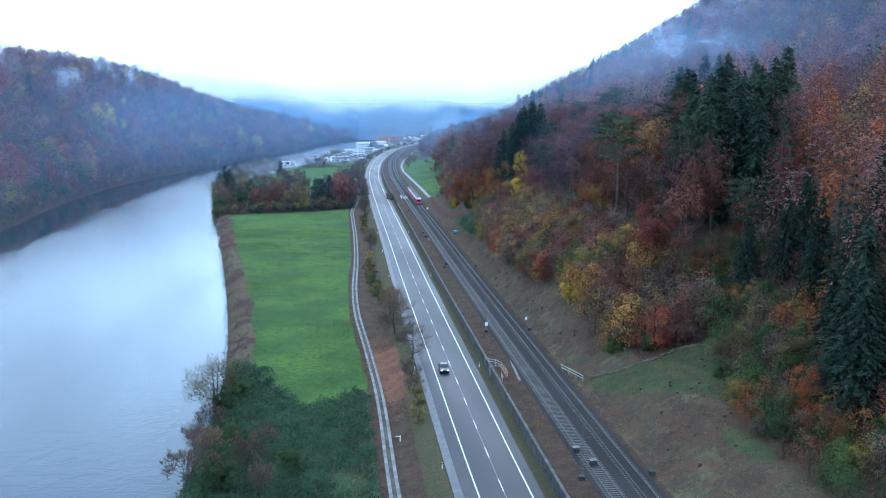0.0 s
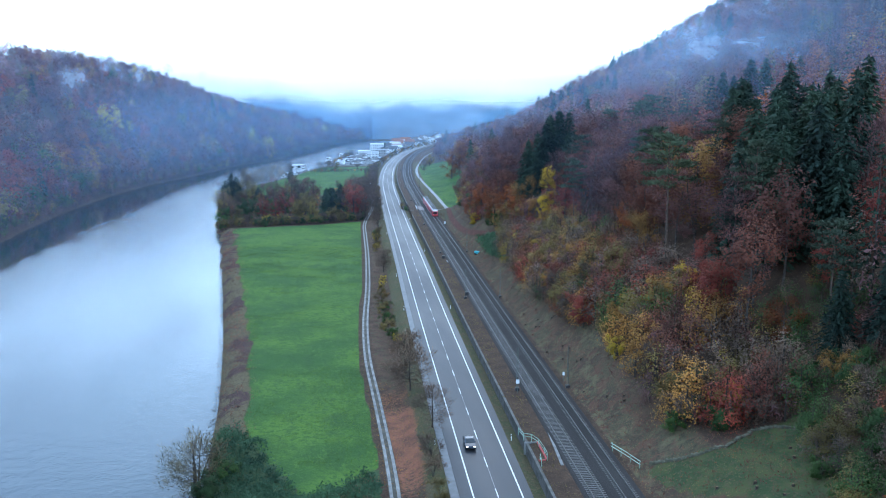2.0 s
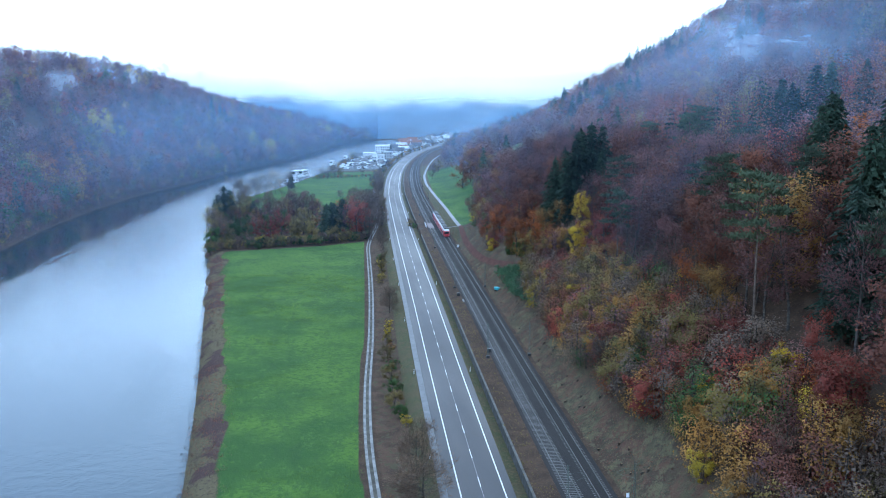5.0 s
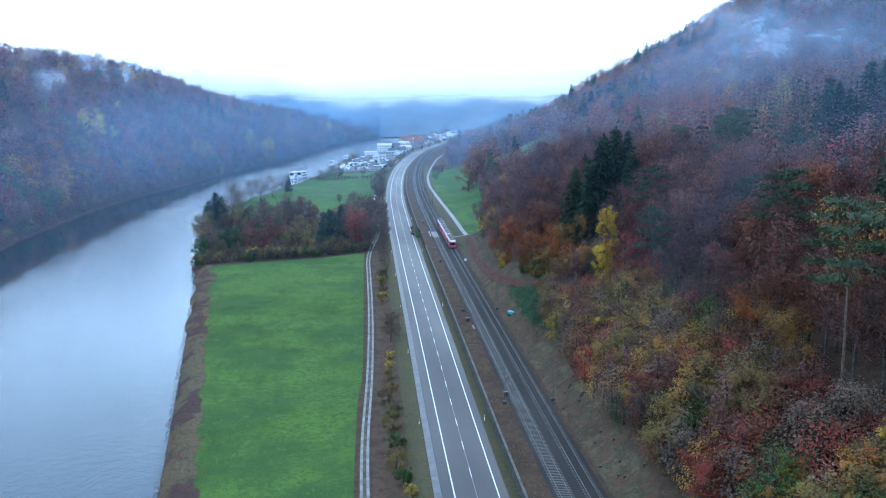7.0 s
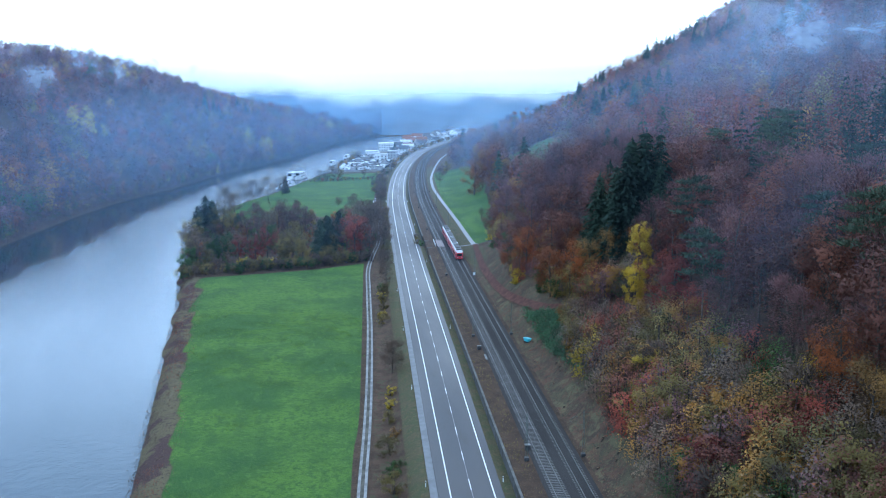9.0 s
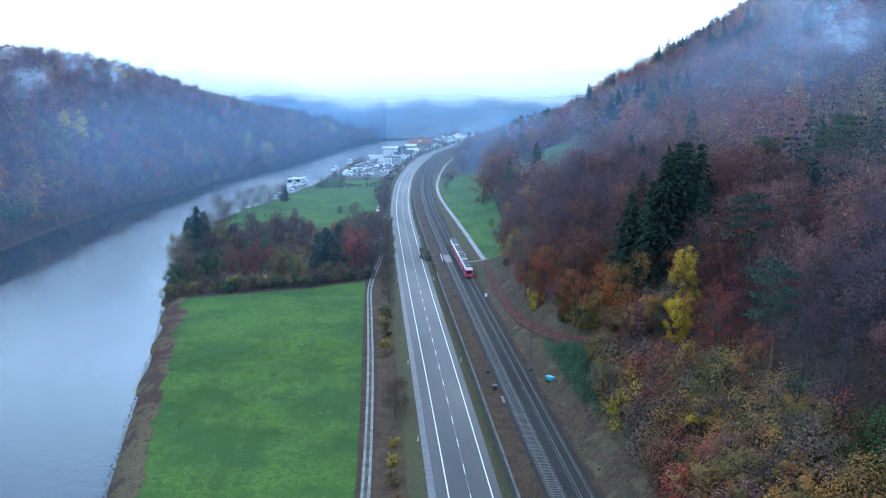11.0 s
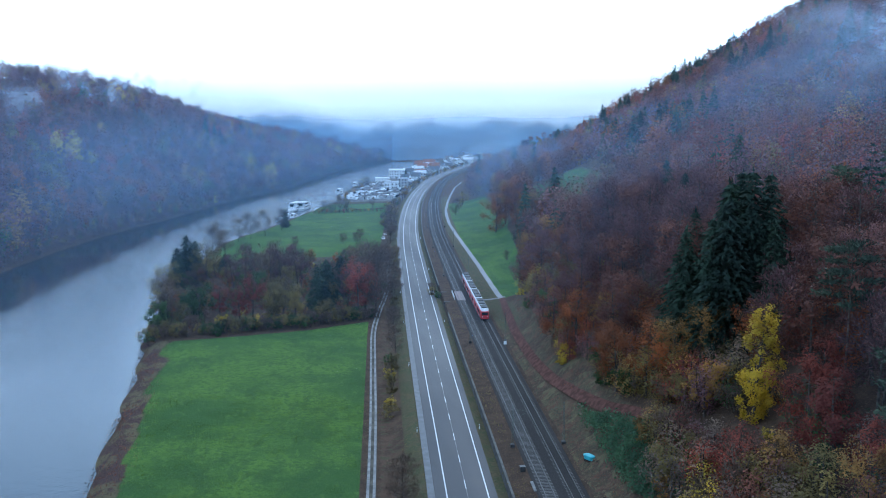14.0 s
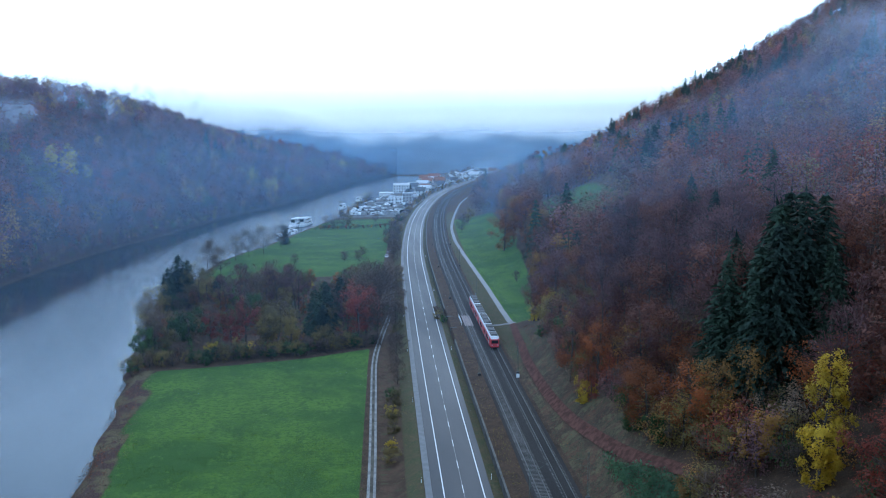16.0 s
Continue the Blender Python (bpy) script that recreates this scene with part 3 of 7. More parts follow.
for u, near0, sink in ((TRACK_L, 98, 0.0), (TRACK_R, 98, 0.045)):
    track = tagged(new("railway_track"), "railway track of steel rails on concrete sleepers", "railway track", "railway tracks")
    rail_ribbon(track, u - 0.75)
    rail_ribbon(track, u + 0.75)
    rest_v, rest_f = [], []
    for i in range(2000):
        y = 60 + 0.62 * i
        if y > 900:
            break
        slope = float((road_x(y + 1) - road_x(y - 1)) / 2)
        m = Matrix.Translation((float(at_u(u, y)), y, RAIL_Z - 0.0 - sink)) @ Matrix.Rotation(-math.atan(slope), 4, "Z")
        if near0 <= y < near0 + 93:
            o = new("sleeper", sl_me)
            o.parent = track
            o.matrix_basis = m
        else:
            mm = np.array(m)
            rest_f += [tuple(len(rest_v) * len(SV) + q for q in f) for f in SF]
            rest_v.append(SV @ mm[:3, :3].T + mm[:3, 3])
    o = new("further_sleeper", mesh_of("further_sleeper", np.concatenate(rest_v), rest_f))
    o.data.materials.append(M_SLEEPER)
    o.parent = track
    tagged(o, kind="stuff")

# retaining wall between road and railway, with its coping
wall = ribbon("wall_railway", 6.92, 7.22, -60, 470, 1.72, 6, 2.1)
wall.data.materials.append(M_WALL)
tagged(wall, "low dark stone retaining wall below the railway", "wall", kind="structure")
wall2 = ribbon("wall_railway_far", 6.92, 7.22, 522, 1200, 1.72, 6, 2.1)
wall2.data.materials.append(M_WALL)
tagged(wall2, "low dark stone retaining wall below the railway", "wall", kind="structure")
for y0, y1, par in ((-60, 470, wall), (522, 1200, wall2)):
    o = ribbon("coping", 6.88, 7.3, y0, y1, 1.80, 6, 0.1, parent=par)
    o.data.materials.append(M_COPING)


# ---- trees and shrubs ----
rng = np.random.default_rng(7)


def sprays(c, length, slim, way, rs=rng, wild=0.55):
    """Leaf sprays and twig tips: one slender blade at each centre, pointing along its way."""
    c = np.asarray(c, float)
    n = len(c)
    d = way + wild * rs.normal(size=(n, 3))
    d /= np.linalg.norm(d, axis=1)[:, None] + 1e-9
    a = np.cross(d, rs.normal(size=(n, 3)))
    a /= np.linalg.norm(a, axis=1)[:, None] + 1e-9
    s = (np.broadcast_to(length, (n,)) * rs.uniform(0.6, 1.35, n))[:, None]
    w = s * slim * rs.uniform(0.6, 1.3, n)[:, None] / 2
    v = np.stack([c - a * w - d * s * 0.3, c + a * w - d * s * 0.2, c + d * s * 0.7], 1)
    return v.reshape(-1, 3), np.arange(3 * n).reshape(n, 3)


def soft(v, f, n):
    """Turns each blade to face along its crown's outward way, and gives its corners that way as their normal."""
    n = n / (np.linalg.norm(n, axis=1)[:, None] + 1e-9)
    t = v.reshape(-1, 3, 3)
    g = np.cross(t[:, 1] - t[:, 0], t[:, 2] - t[:, 0])
    flip = (g * n).sum(1) < 0
    t[flip] = t[flip][:, [0, 2, 1]]
    return t.reshape(-1, 3), f, np.repeat(n, 3, 0)


def cards(c, size, out, rs=rng, wild=0.5):
    """Leaf clumps of a crown: one small three-cornered leaf spray at each centre, its face turned roughly outwards."""
    c = np.asarray(c, float)
    n = len(c)
    nrm = out + wild * rs.normal(size=(n, 3))
    nrm /= np.linalg.norm(nrm, axis=1)[:, None] + 1e-9
    a = np.cross(nrm, rs.normal(size=(n, 3)))
    a /= np.linalg.norm(a, axis=1)[:, None] + 1e-9
    b = np.cross(nrm, a)
    s = (np.broadcast_to(size, (n,)) * rs.uniform(0.6, 1.3, n))[:, None]
    w = rs.uniform(0.32, 0.55, n)[:, None]
    v = np.stack([c + a * s * 0.62, c - a * s * 0.32 + b * s * w, c - a * s * 0.32 - b * s * w], 1)
    return soft(v.reshape(-1, 3), np.arange(3 * n).reshape(n, 3), out + 0.22 * rs.normal(size=(n, 3)))


def limb(path, r0, r1, sides=5):
    """A tapered round branch along a path."""
    path = np.asarray(path, float)
    n = len(path)
    d = np.gradient(path, axis=0)
    d /= np.linalg.norm(d, axis=1)[:, None]
    ref = np.where(np.abs(d[:, 2:3]) > 0.9, [[1.0, 0, 0]], [[0, 0, 1.0]])
    a = np.cross(d, ref)
    a /= np.linalg.norm(a, axis=1)[:, None]
    b = np.cross(d, a)
    r = np.linspace(r0, r1, n)[:, None, None]
    ang = np.linspace(0, 2 * np.pi, sides, endpoint=False)
    ring = path[:, None] + r * (np.cos(ang)[None, :, None] * a[:, None] + np.sin(ang)[None, :, None] * b[:, None])
    f = []
    for i in range(n - 1):
        for j in range(sides):
            k2 = (j + 1) % sides
            p, q, s, t = i * sides + j, i * sides + k2, (i + 1) * sides + k2, (i + 1) * sides + j
            f += [(p, q, s), (p, s, t)]
    return ring.reshape(-1, 3), np.array(f)


def join(pieces):
    vs, fs, k0 = [], [], 0
    for v, f in pieces:
        vs.append(v)
        fs.append(f + k0)
        k0 += len(v)
    return np.concatenate(vs), np.concatenate(fs)


def broadleaf(h, rad, base, leaves, leaf, clumps, seed, trunk_r=0.28, stems=1, twigs=26, fill=1.0, slim=0.55, wild=0.55):
    """Trunk with limbs, and a crown of leaf clumps gathered round the limb ends."""
    rs = np.random.default_rng(seed)
    wood = []
    lobes = []
    for s in range(stems):
        lean_xy = rs.normal(0, 0.05 * h if stems == 1 else 0.18 * h, 2)
        top = np.array([lean_xy[0], lean_xy[1], h * rs.uniform(0.82, 0.95)])
        ts = np.linspace(0, 1, 6)[:, None]
        path = ts * top + np.sin(ts * 5 + rs.uniform(0, 6)) * 0.012 * h * np.array([[1, 0.7, 0]])
        path[0] = (0.25 * (s > 0) * rs.normal(), 0.25 * (s > 0) * rs.normal(), -0.8)
        wood.append(limb(path, trunk_r, trunk_r * 0.18, 6))
        for j in range(twigs // stems):
            f = rs.uniform(base, 0.97)
            o = np.array([np.interp(f, ts[:, 0], path[:, k]) for k in range(3)])
            a = rs.uniform(0, 2 * np.pi)
            g2 = (f - base) / (1 - base)
            reach = rad * (0.35 + 0.75 * np.sin(np.pi * np.clip(g2 * 0.8 + 0.18, 0, 1))) * rs.uniform(0.6, 1.1)
            end = o + np.array([np.cos(a) * reach, np.sin(a) * reach, reach * rs.uniform(0.2, 0.75)])
            mid = (o + end) / 2 + np.array([0, 0, -0.06 * reach])
            wood.append(limb([o, mid, end] if h > 8 else [o, end], trunk_r * 0.32 * (1 - 0.5 * f), 0.02, 3))
            lobes += [end, mid + (end - mid) * 0.4]
    lobes = np.array(lobes)
    pick = lobes[rs.integers(0, len(lobes), clumps)]
    mids = pick + rs.normal(0, rad * 0.13, (clumps, 3))
    per = max(1, int(leaves * 2.3) // clumps)
    c = (mids[:, None] + rs.normal(0, rad * 0.12 * fill, (clumps, per, 3))).reshape(-1, 3)
    c[:, 2] = np.maximum(c[:, 2], 0.15)
    mid = np.repeat(mids, per, 0)
    out = (c - [0, 0, h * (base + 0.28)]) / rad * 0.8 + (c - mid) / (rad * 0.15) * 0.3
    out /= np.linalg.norm(out, axis=1)[:, None] + 1e-6
    out[:, 2] += 0.35
    return join(wood), (cards(c, leaf * 0.98, out, rs) if slim > 0.4 else soft(*sprays(c, leaf * 1.15, slim, out, rs, wild), out))


def conifer(h, rad, base, seed, leaf=0.75, trunk_r=0.3, gap=0.85, droop=0.35, taper=0.85):
    """Straight trunk with tiers of drooping boughs."""
    rs = np.random.default_rng(seed)
    wood = [limb(np.array([[0, 0, -0.8], [0, 0, h * 0.5], [0, 0, h * 0.98]]), trunk_r, 0.03, 6)]
    cs, ways = [], []
    z = h * base
    while z < h * 0.985:
        g2 = (z - h * base) / (h * (1 - base))
        r = rad * (1 - g2) ** taper * min(1.0, 0.55 + g2 * 4) * rs.uniform(0.8, 1.12)
        nb = int(6 + 4 * (1 - g2))
        a0 = rs.uniform(0, 6.28)
        for j in range(nb):
            a = a0 + j * 6.283 / nb + rs.normal(0, 0.12)
            rr = r * rs.uniform(0.7, 1.15)
            k3 = max(2, int(rr / (leaf * 0.62)))
            t = (np.arange(k3) + 0.7) / k3
            p = np.stack([np.cos(a) * rr * t, np.sin(a) * rr * t, z - droop * rr * t**1.6 + rs.normal(0, 0.1, k3)], -1)
            for side in (-0.75, 0.0, 0.75):
                cs.append(p)
                ways.append(np.broadcast_to([np.cos(a + side), np.sin(a + side), -0.45], (k3, 3)))
        z += gap * rs.uniform(0.8, 1.2)
    cs.append(np.array([[0, 0, h * 0.97], [0, 0, h * 0.985], [0, 0, h]]))
    ways.append(np.array([[0.2, 0, 1.0], [-0.2, 0.1, 1.0], [0, 0, 1.0]]))
    cs, ways = np.concatenate(cs), np.concatenate(ways)
    return join(wood), soft(*sprays(cs, leaf * 1.25, 0.46, ways, rs, 0.22), ways * [1, 1, 0] + [0, 0, 0.75] + 0.3 * rs.normal(size=cs.shape))


def pine(h, rad, base, seed):
    """Tall bare trunk and a flat-tiered airy crown near the top."""
    rs = np.random.default_rng(seed)
    wood = [limb(np.array([[0, 0, -0.8], [0.15, 0.1, h * 0.45], [0.0, 0.2, h * 0.95]]), 0.26, 0.07, 6)]
    cs = []
    for j in range(15):
        g2 = (j + rs.uniform(0, 0.8)) / 15
        z = h * (base + (0.98 - base) * g2)
        a = j * 2.4 + rs.normal(0, 0.3)
        rr = rad * rs.uniform(0.7, 1.1) * (0.35 + 0.75 * math.sin(math.pi * min(1.0, 0.28 + 0.62 * g2)))
        e = np.array([np.cos(a) * rr, np.sin(a) * rr, z + 0.18 * rr])
        wood.append(limb([(0.05, 0.1, z - 0.3), e * [0.5, 0.5, 1] + [0, 0, -0.3], e], 0.08, 0.02, 4))
        for s, n in ((0.45, 70), (0.85, 130)):
            cs.append(e * [s, s, 1] + rs.normal(0, [0.85, 0.85, 0.24], (n, 3)))
    cs.append(np.array([0, 0.2, h * 0.97]) + rs.normal(0, [0.8, 0.8, 0.35], (150, 3)))
    cs = np.concatenate(cs)
    way = cs * [0.25, 0.25, 0] + [0, 0, 0.6]
    return join(wood), soft(*sprays(cs, 0.66, 0.42, way, rs, 0.5), way + 0.25 * rs.normal(size=cs.shape))


def part(name, me, material, parent, label=""):
    ob = new(name, me)
    if material is not None and not me.materials:
        me.materials.append(material)
    ob.parent = parent
    return tagged(ob, label)


TREES = {}


def kind_of_tree(key, name, shapes, leaf, label, category, group, bark=None):
    (wv, wf), (lv, lf, ln) = shapes
    tm = mesh_of(name + "_wood", wv, wf, True)
    cm = mesh_of(name + "_leaves", lv, lf, True)
    cm.normals_split_custom_set_from_vertices(ln)
    tm.materials.append(bark or M_BARK)
    cm.materials.append(LEAF[leaf])
    TREES[key] = dict(name=name, trunk=tm, crown=cm, label=label, category=category, group=group)


def plant(key, x, y, s=1.0, turn=None, label="", sz=1.0, sink=0.0):
    """One tree or shrub of a kind, standing on the land."""
    k4 = TREES[key]
    t = new(k4["name"])
    t.location = (x, y, gz(x, y) - sink)
    t.rotation_euler = (0, 0, rng.uniform(0, 6.28) if turn is None else turn)
    t.scale = (s, s, s * sz)
    tagged(t, label or k4["label"], k4["category"], k4["group"])
    part("trunk", k4["trunk"], None, t)
    part("crown", k4["crown"], None, t)
    return t


EDGE = "trees along the forest edge"
BELT = "shrubs on the railway slope"
for i in range(3):
    kind_of_tree(f"beech_brown{i}", "beech_tree", broadleaf(21, 4.6, 0.34, 1100, 0.42, 120, 20 + i, twigs=34, slim=0.45), "brown", "tall beech with thin brown autumn leaves on the slope", "tree", EDGE)
    kind_of_tree(f"beech_plum{i}", "beech_tree", broadleaf(22, 4.6, 0.36, 1200, 0.48, 130, 30 + i, twigs=40, slim=0.3, wild=0.4), "plum", "tall half-bare beech with dull purple-brown leaves", "tree", EDGE)
    kind_of_tree(f"shrub_bare{i}", "shrub", broadleaf(6.0, 2.7, 0.08, 460, 0.50, 70, 40 + i, 0.08, 4, 20, slim=0.24, wild=0.4), "bare", "grey-brown leafless shrub on the railway slope", "shrub", BELT)
    kind_of_tree(f"shrub_olive{i}", "shrub", broadleaf(5.4, 2.6, 0.05, 1000, 0.25, 66, 50 + i, 0.08, 4, 20, slim=0.5), "olive", "olive-green shrub with thinning autumn leaves", "shrub", BELT)
    kind_of_tree(f"spruce{i}", "spruce_tree", conifer(25, 6.8, 0.05, 60 + i, leaf=0.86, gap=0.62, droop=0.38, taper=0.66), "fir", "tall dark green spruce on the wooded slope", "tree", EDGE)
for i in range(2):
    kind_of_tree(f"tree_rust{i}", "beech_tree", broadleaf(16, 4.6, 0.12, 2000, 0.31, 90, 70 + i), "rust", "beech with dense rust-coloured autumn leaves", "tree", EDGE)
    kind_of_tree(f"tree_red{i}", "broadleaf_tree", broadleaf(13, 3.8, 0.12, 1600, 0.30, 80, 74 + i), "red", "broadleaf tree with dark red autumn leaves", "tree", EDGE)
    kind_of_tree(f"shrub_red{i}", "shrub", broadleaf(5.5, 2.4, 0.08, 1200, 0.25, 44, 78 + i, 0.08, 3, 24), "red", "shrub with dark red autumn leaves", "shrub", BELT)
    kind_of_tree(f"shrub_orange{i}", "shrub", broadleaf(5.5, 2.3, 0.08, 1200, 0.25, 44, 82 + i, 0.08, 3, 24), "orange", "shrub with ochre-orange autumn leaves", "shrub", BELT)
    kind_of_tree(f"shrub_yellow{i}", "shrub", broadleaf(4.6, 2.0, 0.06, 1000, 0.23, 40, 86 + i, 0.07, 3, 22), "yellow", "low shrub with bright yellow leaves", "shrub", BELT)
    kind_of_tree(f"shrub_green{i}", "shrub", broadleaf(4.2, 2.2, 0.05, 1150, 0.26, 54, 90 + i, 0.07, 4, 22), "green", "evergreen shrub with dark leaves", "shrub", BELT)
    kind_of_tree(f"tree_bare{i}", "bare_tree", broadleaf(11, 3.6, 0.16, 2000, 0.42, 150, 94 + i, 0.17, 1, 60, slim=0.15, wild=0.35), "bare", "leafless broadleaf tree with fine grey twigs", "tree", EDGE)
    kind_of_tree(f"tree_olive{i}", "broadleaf_tree", broadleaf(13, 4.2, 0.12, 1800, 0.31, 80, 98 + i), "olive", "broadleaf tree with olive-yellow autumn leaves", "tree", EDGE)
    kind_of_tree(f"pine{i}", "pine_tree", pine(27, 4.6, 0.60, 104 + i), "pine", "tall pine with a bare reddish trunk and high crown", "tree", EDGE, M_BARK_RED)
    kind_of_tree(f"tree_orange{i}", "broadleaf_tree", broadleaf(15, 4.6, 0.12, 1900, 0.31, 85, 110 + i), "orange", "broadleaf tree with ochre-orange autumn leaves", "tree", EDGE)
kind_of_tree("fir_broad", "fir_tree", conifer(14, 5.2, 0.04, 66, leaf=0.8, gap=0.62, taper=0.55), "fir", "broad dark fir in the riverside copse", "tree", EDGE)
kind_of_tree("poplar", "broadleaf_tree", broadleaf(18, 2.5, 0.06, 4200, 0.28, 130, 120, 0.2, twigs=60), "yellow", "slender tree with bright yellow leaves before dark spruces", "tree", EDGE)
kind_of_tree("willow", "willow_tree", broadleaf(8, 4.4, 0.10, 1700, 0.42, 120, 121, 0.2, 4, 60, slim=0.2, wild=0.45), "straw", "leaning willow with thin pale leaves over the water", "tree", "trees on the river bank")


def off_track(d, y):
    return float(at_u(TRACK_R + d, y))


def scatter(keys, weights, n, y0, y1, d0, d1, s0, s1, gap, taken, seed, skip=None):
    """Plant n of several kinds over a stretch of the slope, keeping a gap between them."""
    rs = np.random.default_rng(seed)
    w = np.array(weights, float) / sum(weights)
    tries = 0
    made = 0
    while made < n and tries < n * 25:
        tries += 1
        y, d = rs.uniform(y0, y1), rs.uniform(d0, d1)
        x = off_track(d, y)
        if any((x - a) ** 2 + (y - b) ** 2 < (gap * c2) ** 2 for a, b, c2 in taken):
            continue
        if skip is not None and skip(x, y):
            continue
        key = keys[rs.choice(len(keys), p=w)]
        s = rs.uniform(s0, s1)
        plant(key, x, y, s, rs.uniform(0, 6.28), sz=rs.uniform(0.85, 1.15))
        taken.append((x, y, 1.0))
        made += 1


taken = []


def mark(key, x, y, s=1.0, sz=1.0, label="", room=1.0):
    taken.append((x, y, room))
    return plant(key, x, y, s, label=label, sz=sz)


def on_trail(x, y):
    return float(along(LEAF_TRACK, np.array([x]), np.array([y]))[0]) < 2.8 or math.hypot((x - 83) / 5, (y - 313) / 8) < 1


def in_meadow(x, y):
    d = float(u_of(x, y)) - TRACK_R
    return d < float(np.interp(y, [486, 560, 650, 800], [16, 26, 33, 36])) + 3 or d > float(np.interp(y, [486, 560, 650, 800], [16, 26, 33, 36])) + 22


def u_of(x, y):
    return (x - road_x(y)) / lean(y)


def belt(x, y):
    d = u_of(x, y) - TRACK_R
    lo = np.interp(y, [147, 151, 156, 170, 180, 205, 230, 260, 320, 340], [24, 14, 10.5, 11, 11.0, 11.0, 8.5, 8.0, 9.5, 14])
    return (d > lo) & (d < 29) & (along(LEAF_TRACK, x, y) > 2.6) & (np.hypot((x - 83) / 5, (y - 313) / 8) > 1)


def clearing_edge(y):
    return np.interp(y, [85, 95, 100, 112, 120, 133, 142, 150, 160], [15.5, 16.0, 15.5, 16.0, 18.5, 22.5, 26, 27, 30])


def clearing_shrubs(x, y):
    d = u_of(x, y) - TRACK_R
    return (d > clearing_edge(y)) & (d < 44)


# single trees that stand out on the right-hand slope
mark("poplar", 83.2, 316.0, 1.08, 1.10)
for x, y, s in ((90, 341, 1.16), (86, 350, 1.0), (95, 352, 1.15), (92, 360, 1.0), (100, 346, 1.1), (97, 338, 0.85), (93, 347, 1.2), (88, 343, 1.05), (99, 355, 1.15), (96, 345, 1.22)):
    mark(f"spruce{int(x) % 3}", x, y, s, label="dark spruce in a tight group above the leaf-strewn track")
for x, y, s in ((105, 461, 0.95), (110, 466, 0.8), (133, 428, 0.9), (112, 414, 0.8), (118, 440, 0.7), (122, 452, 0.75)):
    mark(f"spruce{int(x) % 3}", x, y, s)
def mark_top(key, x, y, top, full, label="", room=1.0):
    """A tree that stands out, set so that its tip reaches a height."""
    return mark(key, x, y, max(0.5, (top - gz(x, y)) / full), 1.0, label, room)


for x, y, top in ((80.6, 276.5, 40), (92.3, 307.7, 46), (117, 351, 54), (86, 183, 49), (79.8, 208, 49.5), (91.6, 246, 50), (108.6, 305, 51), (100.6, 227.5, 52), (85, 156, 38), (121, 330, 57), (128, 338, 59), (97, 268, 47), (114, 282, 54)):
    mark_top(f"pine{int(x) % 2}", x, y, top, 27)
for x, y, top in ((108.7, 239.6, 60), (166, 331, 72), (160, 342, 66), (190, 350, 74), (122, 336, 57), (148, 318, 64), (205, 352, 76)):
    mark_top(f"spruce{int(x) % 3}", x, y, top, 25, "tall dark green spruce rising above the beeches")
for i in range(14):
    a, r = i * 2.4, 2.0 + 0.75 * i
    mark(f"spruce{i % 3}", 105.5 + r * math.cos(a), 202 + r * 1.3 * math.sin(a), 1.02 + 0.012 * i, 1.0, label="very tall dark spruce in a dense stand on the slope", room=1.3)
mark_top("tree_orange0", 91.8, 220.6, 49, 15.5, "tall broadleaf tree with ochre-orange leaves")
mark("tree_orange1", 81.4, 229, 0.8)
mark("tree_orange0", 82, 224, 0.75)
mark("shrub_red1", 66, 241.5, 1.25)
mark("tree_rust0", 107, 640, 1.45, label="large rust-orange tree at the edge of the meadow")
mark("tree_rust1", 114, 650, 1.35, label="large rust-orange tree at the edge of the meadow")
for x, y, s in ((112, 242, 1.15), (107, 236, 1.0), (118, 230, 1.2), (116, 246, 1.1)):
    mark(f"spruce{int(x) % 3}", x, y, s)
for x, y, s in ((150, 330, 1.0), (156, 322, 1.1)):
    mark(f"spruce{int(x) % 3}", x, y, s)
for x, y, s in ((90, 182, 1.0), (95, 179, 1.1), (94, 190, 1.15), (89, 196, 0.95), (99, 185, 1.1), (97, 174, 0.95)):
    mark(f"spruce{int(x) % 3}", x, y, s, label="very tall dark spruce in a dense stand on the slope", room=1.4)
for x, y, s in ((84, 152, 0.55), (88, 146, 0.6), (90, 139, 0.55), (94, 150, 0.6), (88, 127, 0.55), (96, 132, 0.6), (102, 141, 0.6), (79, 118, 0.5), (85, 133, 0.5)):
    mark(f"spruce{int(x) % 3}", x, y, s)
for x, y, s, sz in ((72.5, 101, 0.78, 1.0), (75, 108, 0.7, 1.0), (78, 97, 0.9, 1.0), (83, 104, 0.95, 1.0), (80, 112, 0.8, 1.0), (90, 98, 1.0, 1.0)):
    mark(f"spruce{int(x) % 3}", x, y, s, sz, label="broad grey-green spruce above the clearing", room=1.4)
mark("tree_rust0", 65, 96.5, 0.5, 1.0, label="small tree with rust-orange leaves beside the clearing")
mark("tree_rust1", 68.5, 107.5, 0.5, 1.0, label="small tree with rust-orange leaves beside the clearing")
mark("tree_orange0", 82, 92, 0.7)
mark("shrub_olive0", 74, 117.5, 1.1)
mark("shrub_olive1", 64.8, 119, 0.7)
mark("shrub_yellow0", 66, 93.5, 0.55)
for x, y, s in ((59.5, 154.5, 0.8), (62, 153, 0.9), (65, 150, 0.85), (68, 150, 0.9), (70.5, 148, 0.8), (63.5, 157, 0.9)):
    mark("shrub_green0" if int(x) % 2 else "shrub_bare0", x, y, s, label="dark evergreen shrub behind the low stone wall")
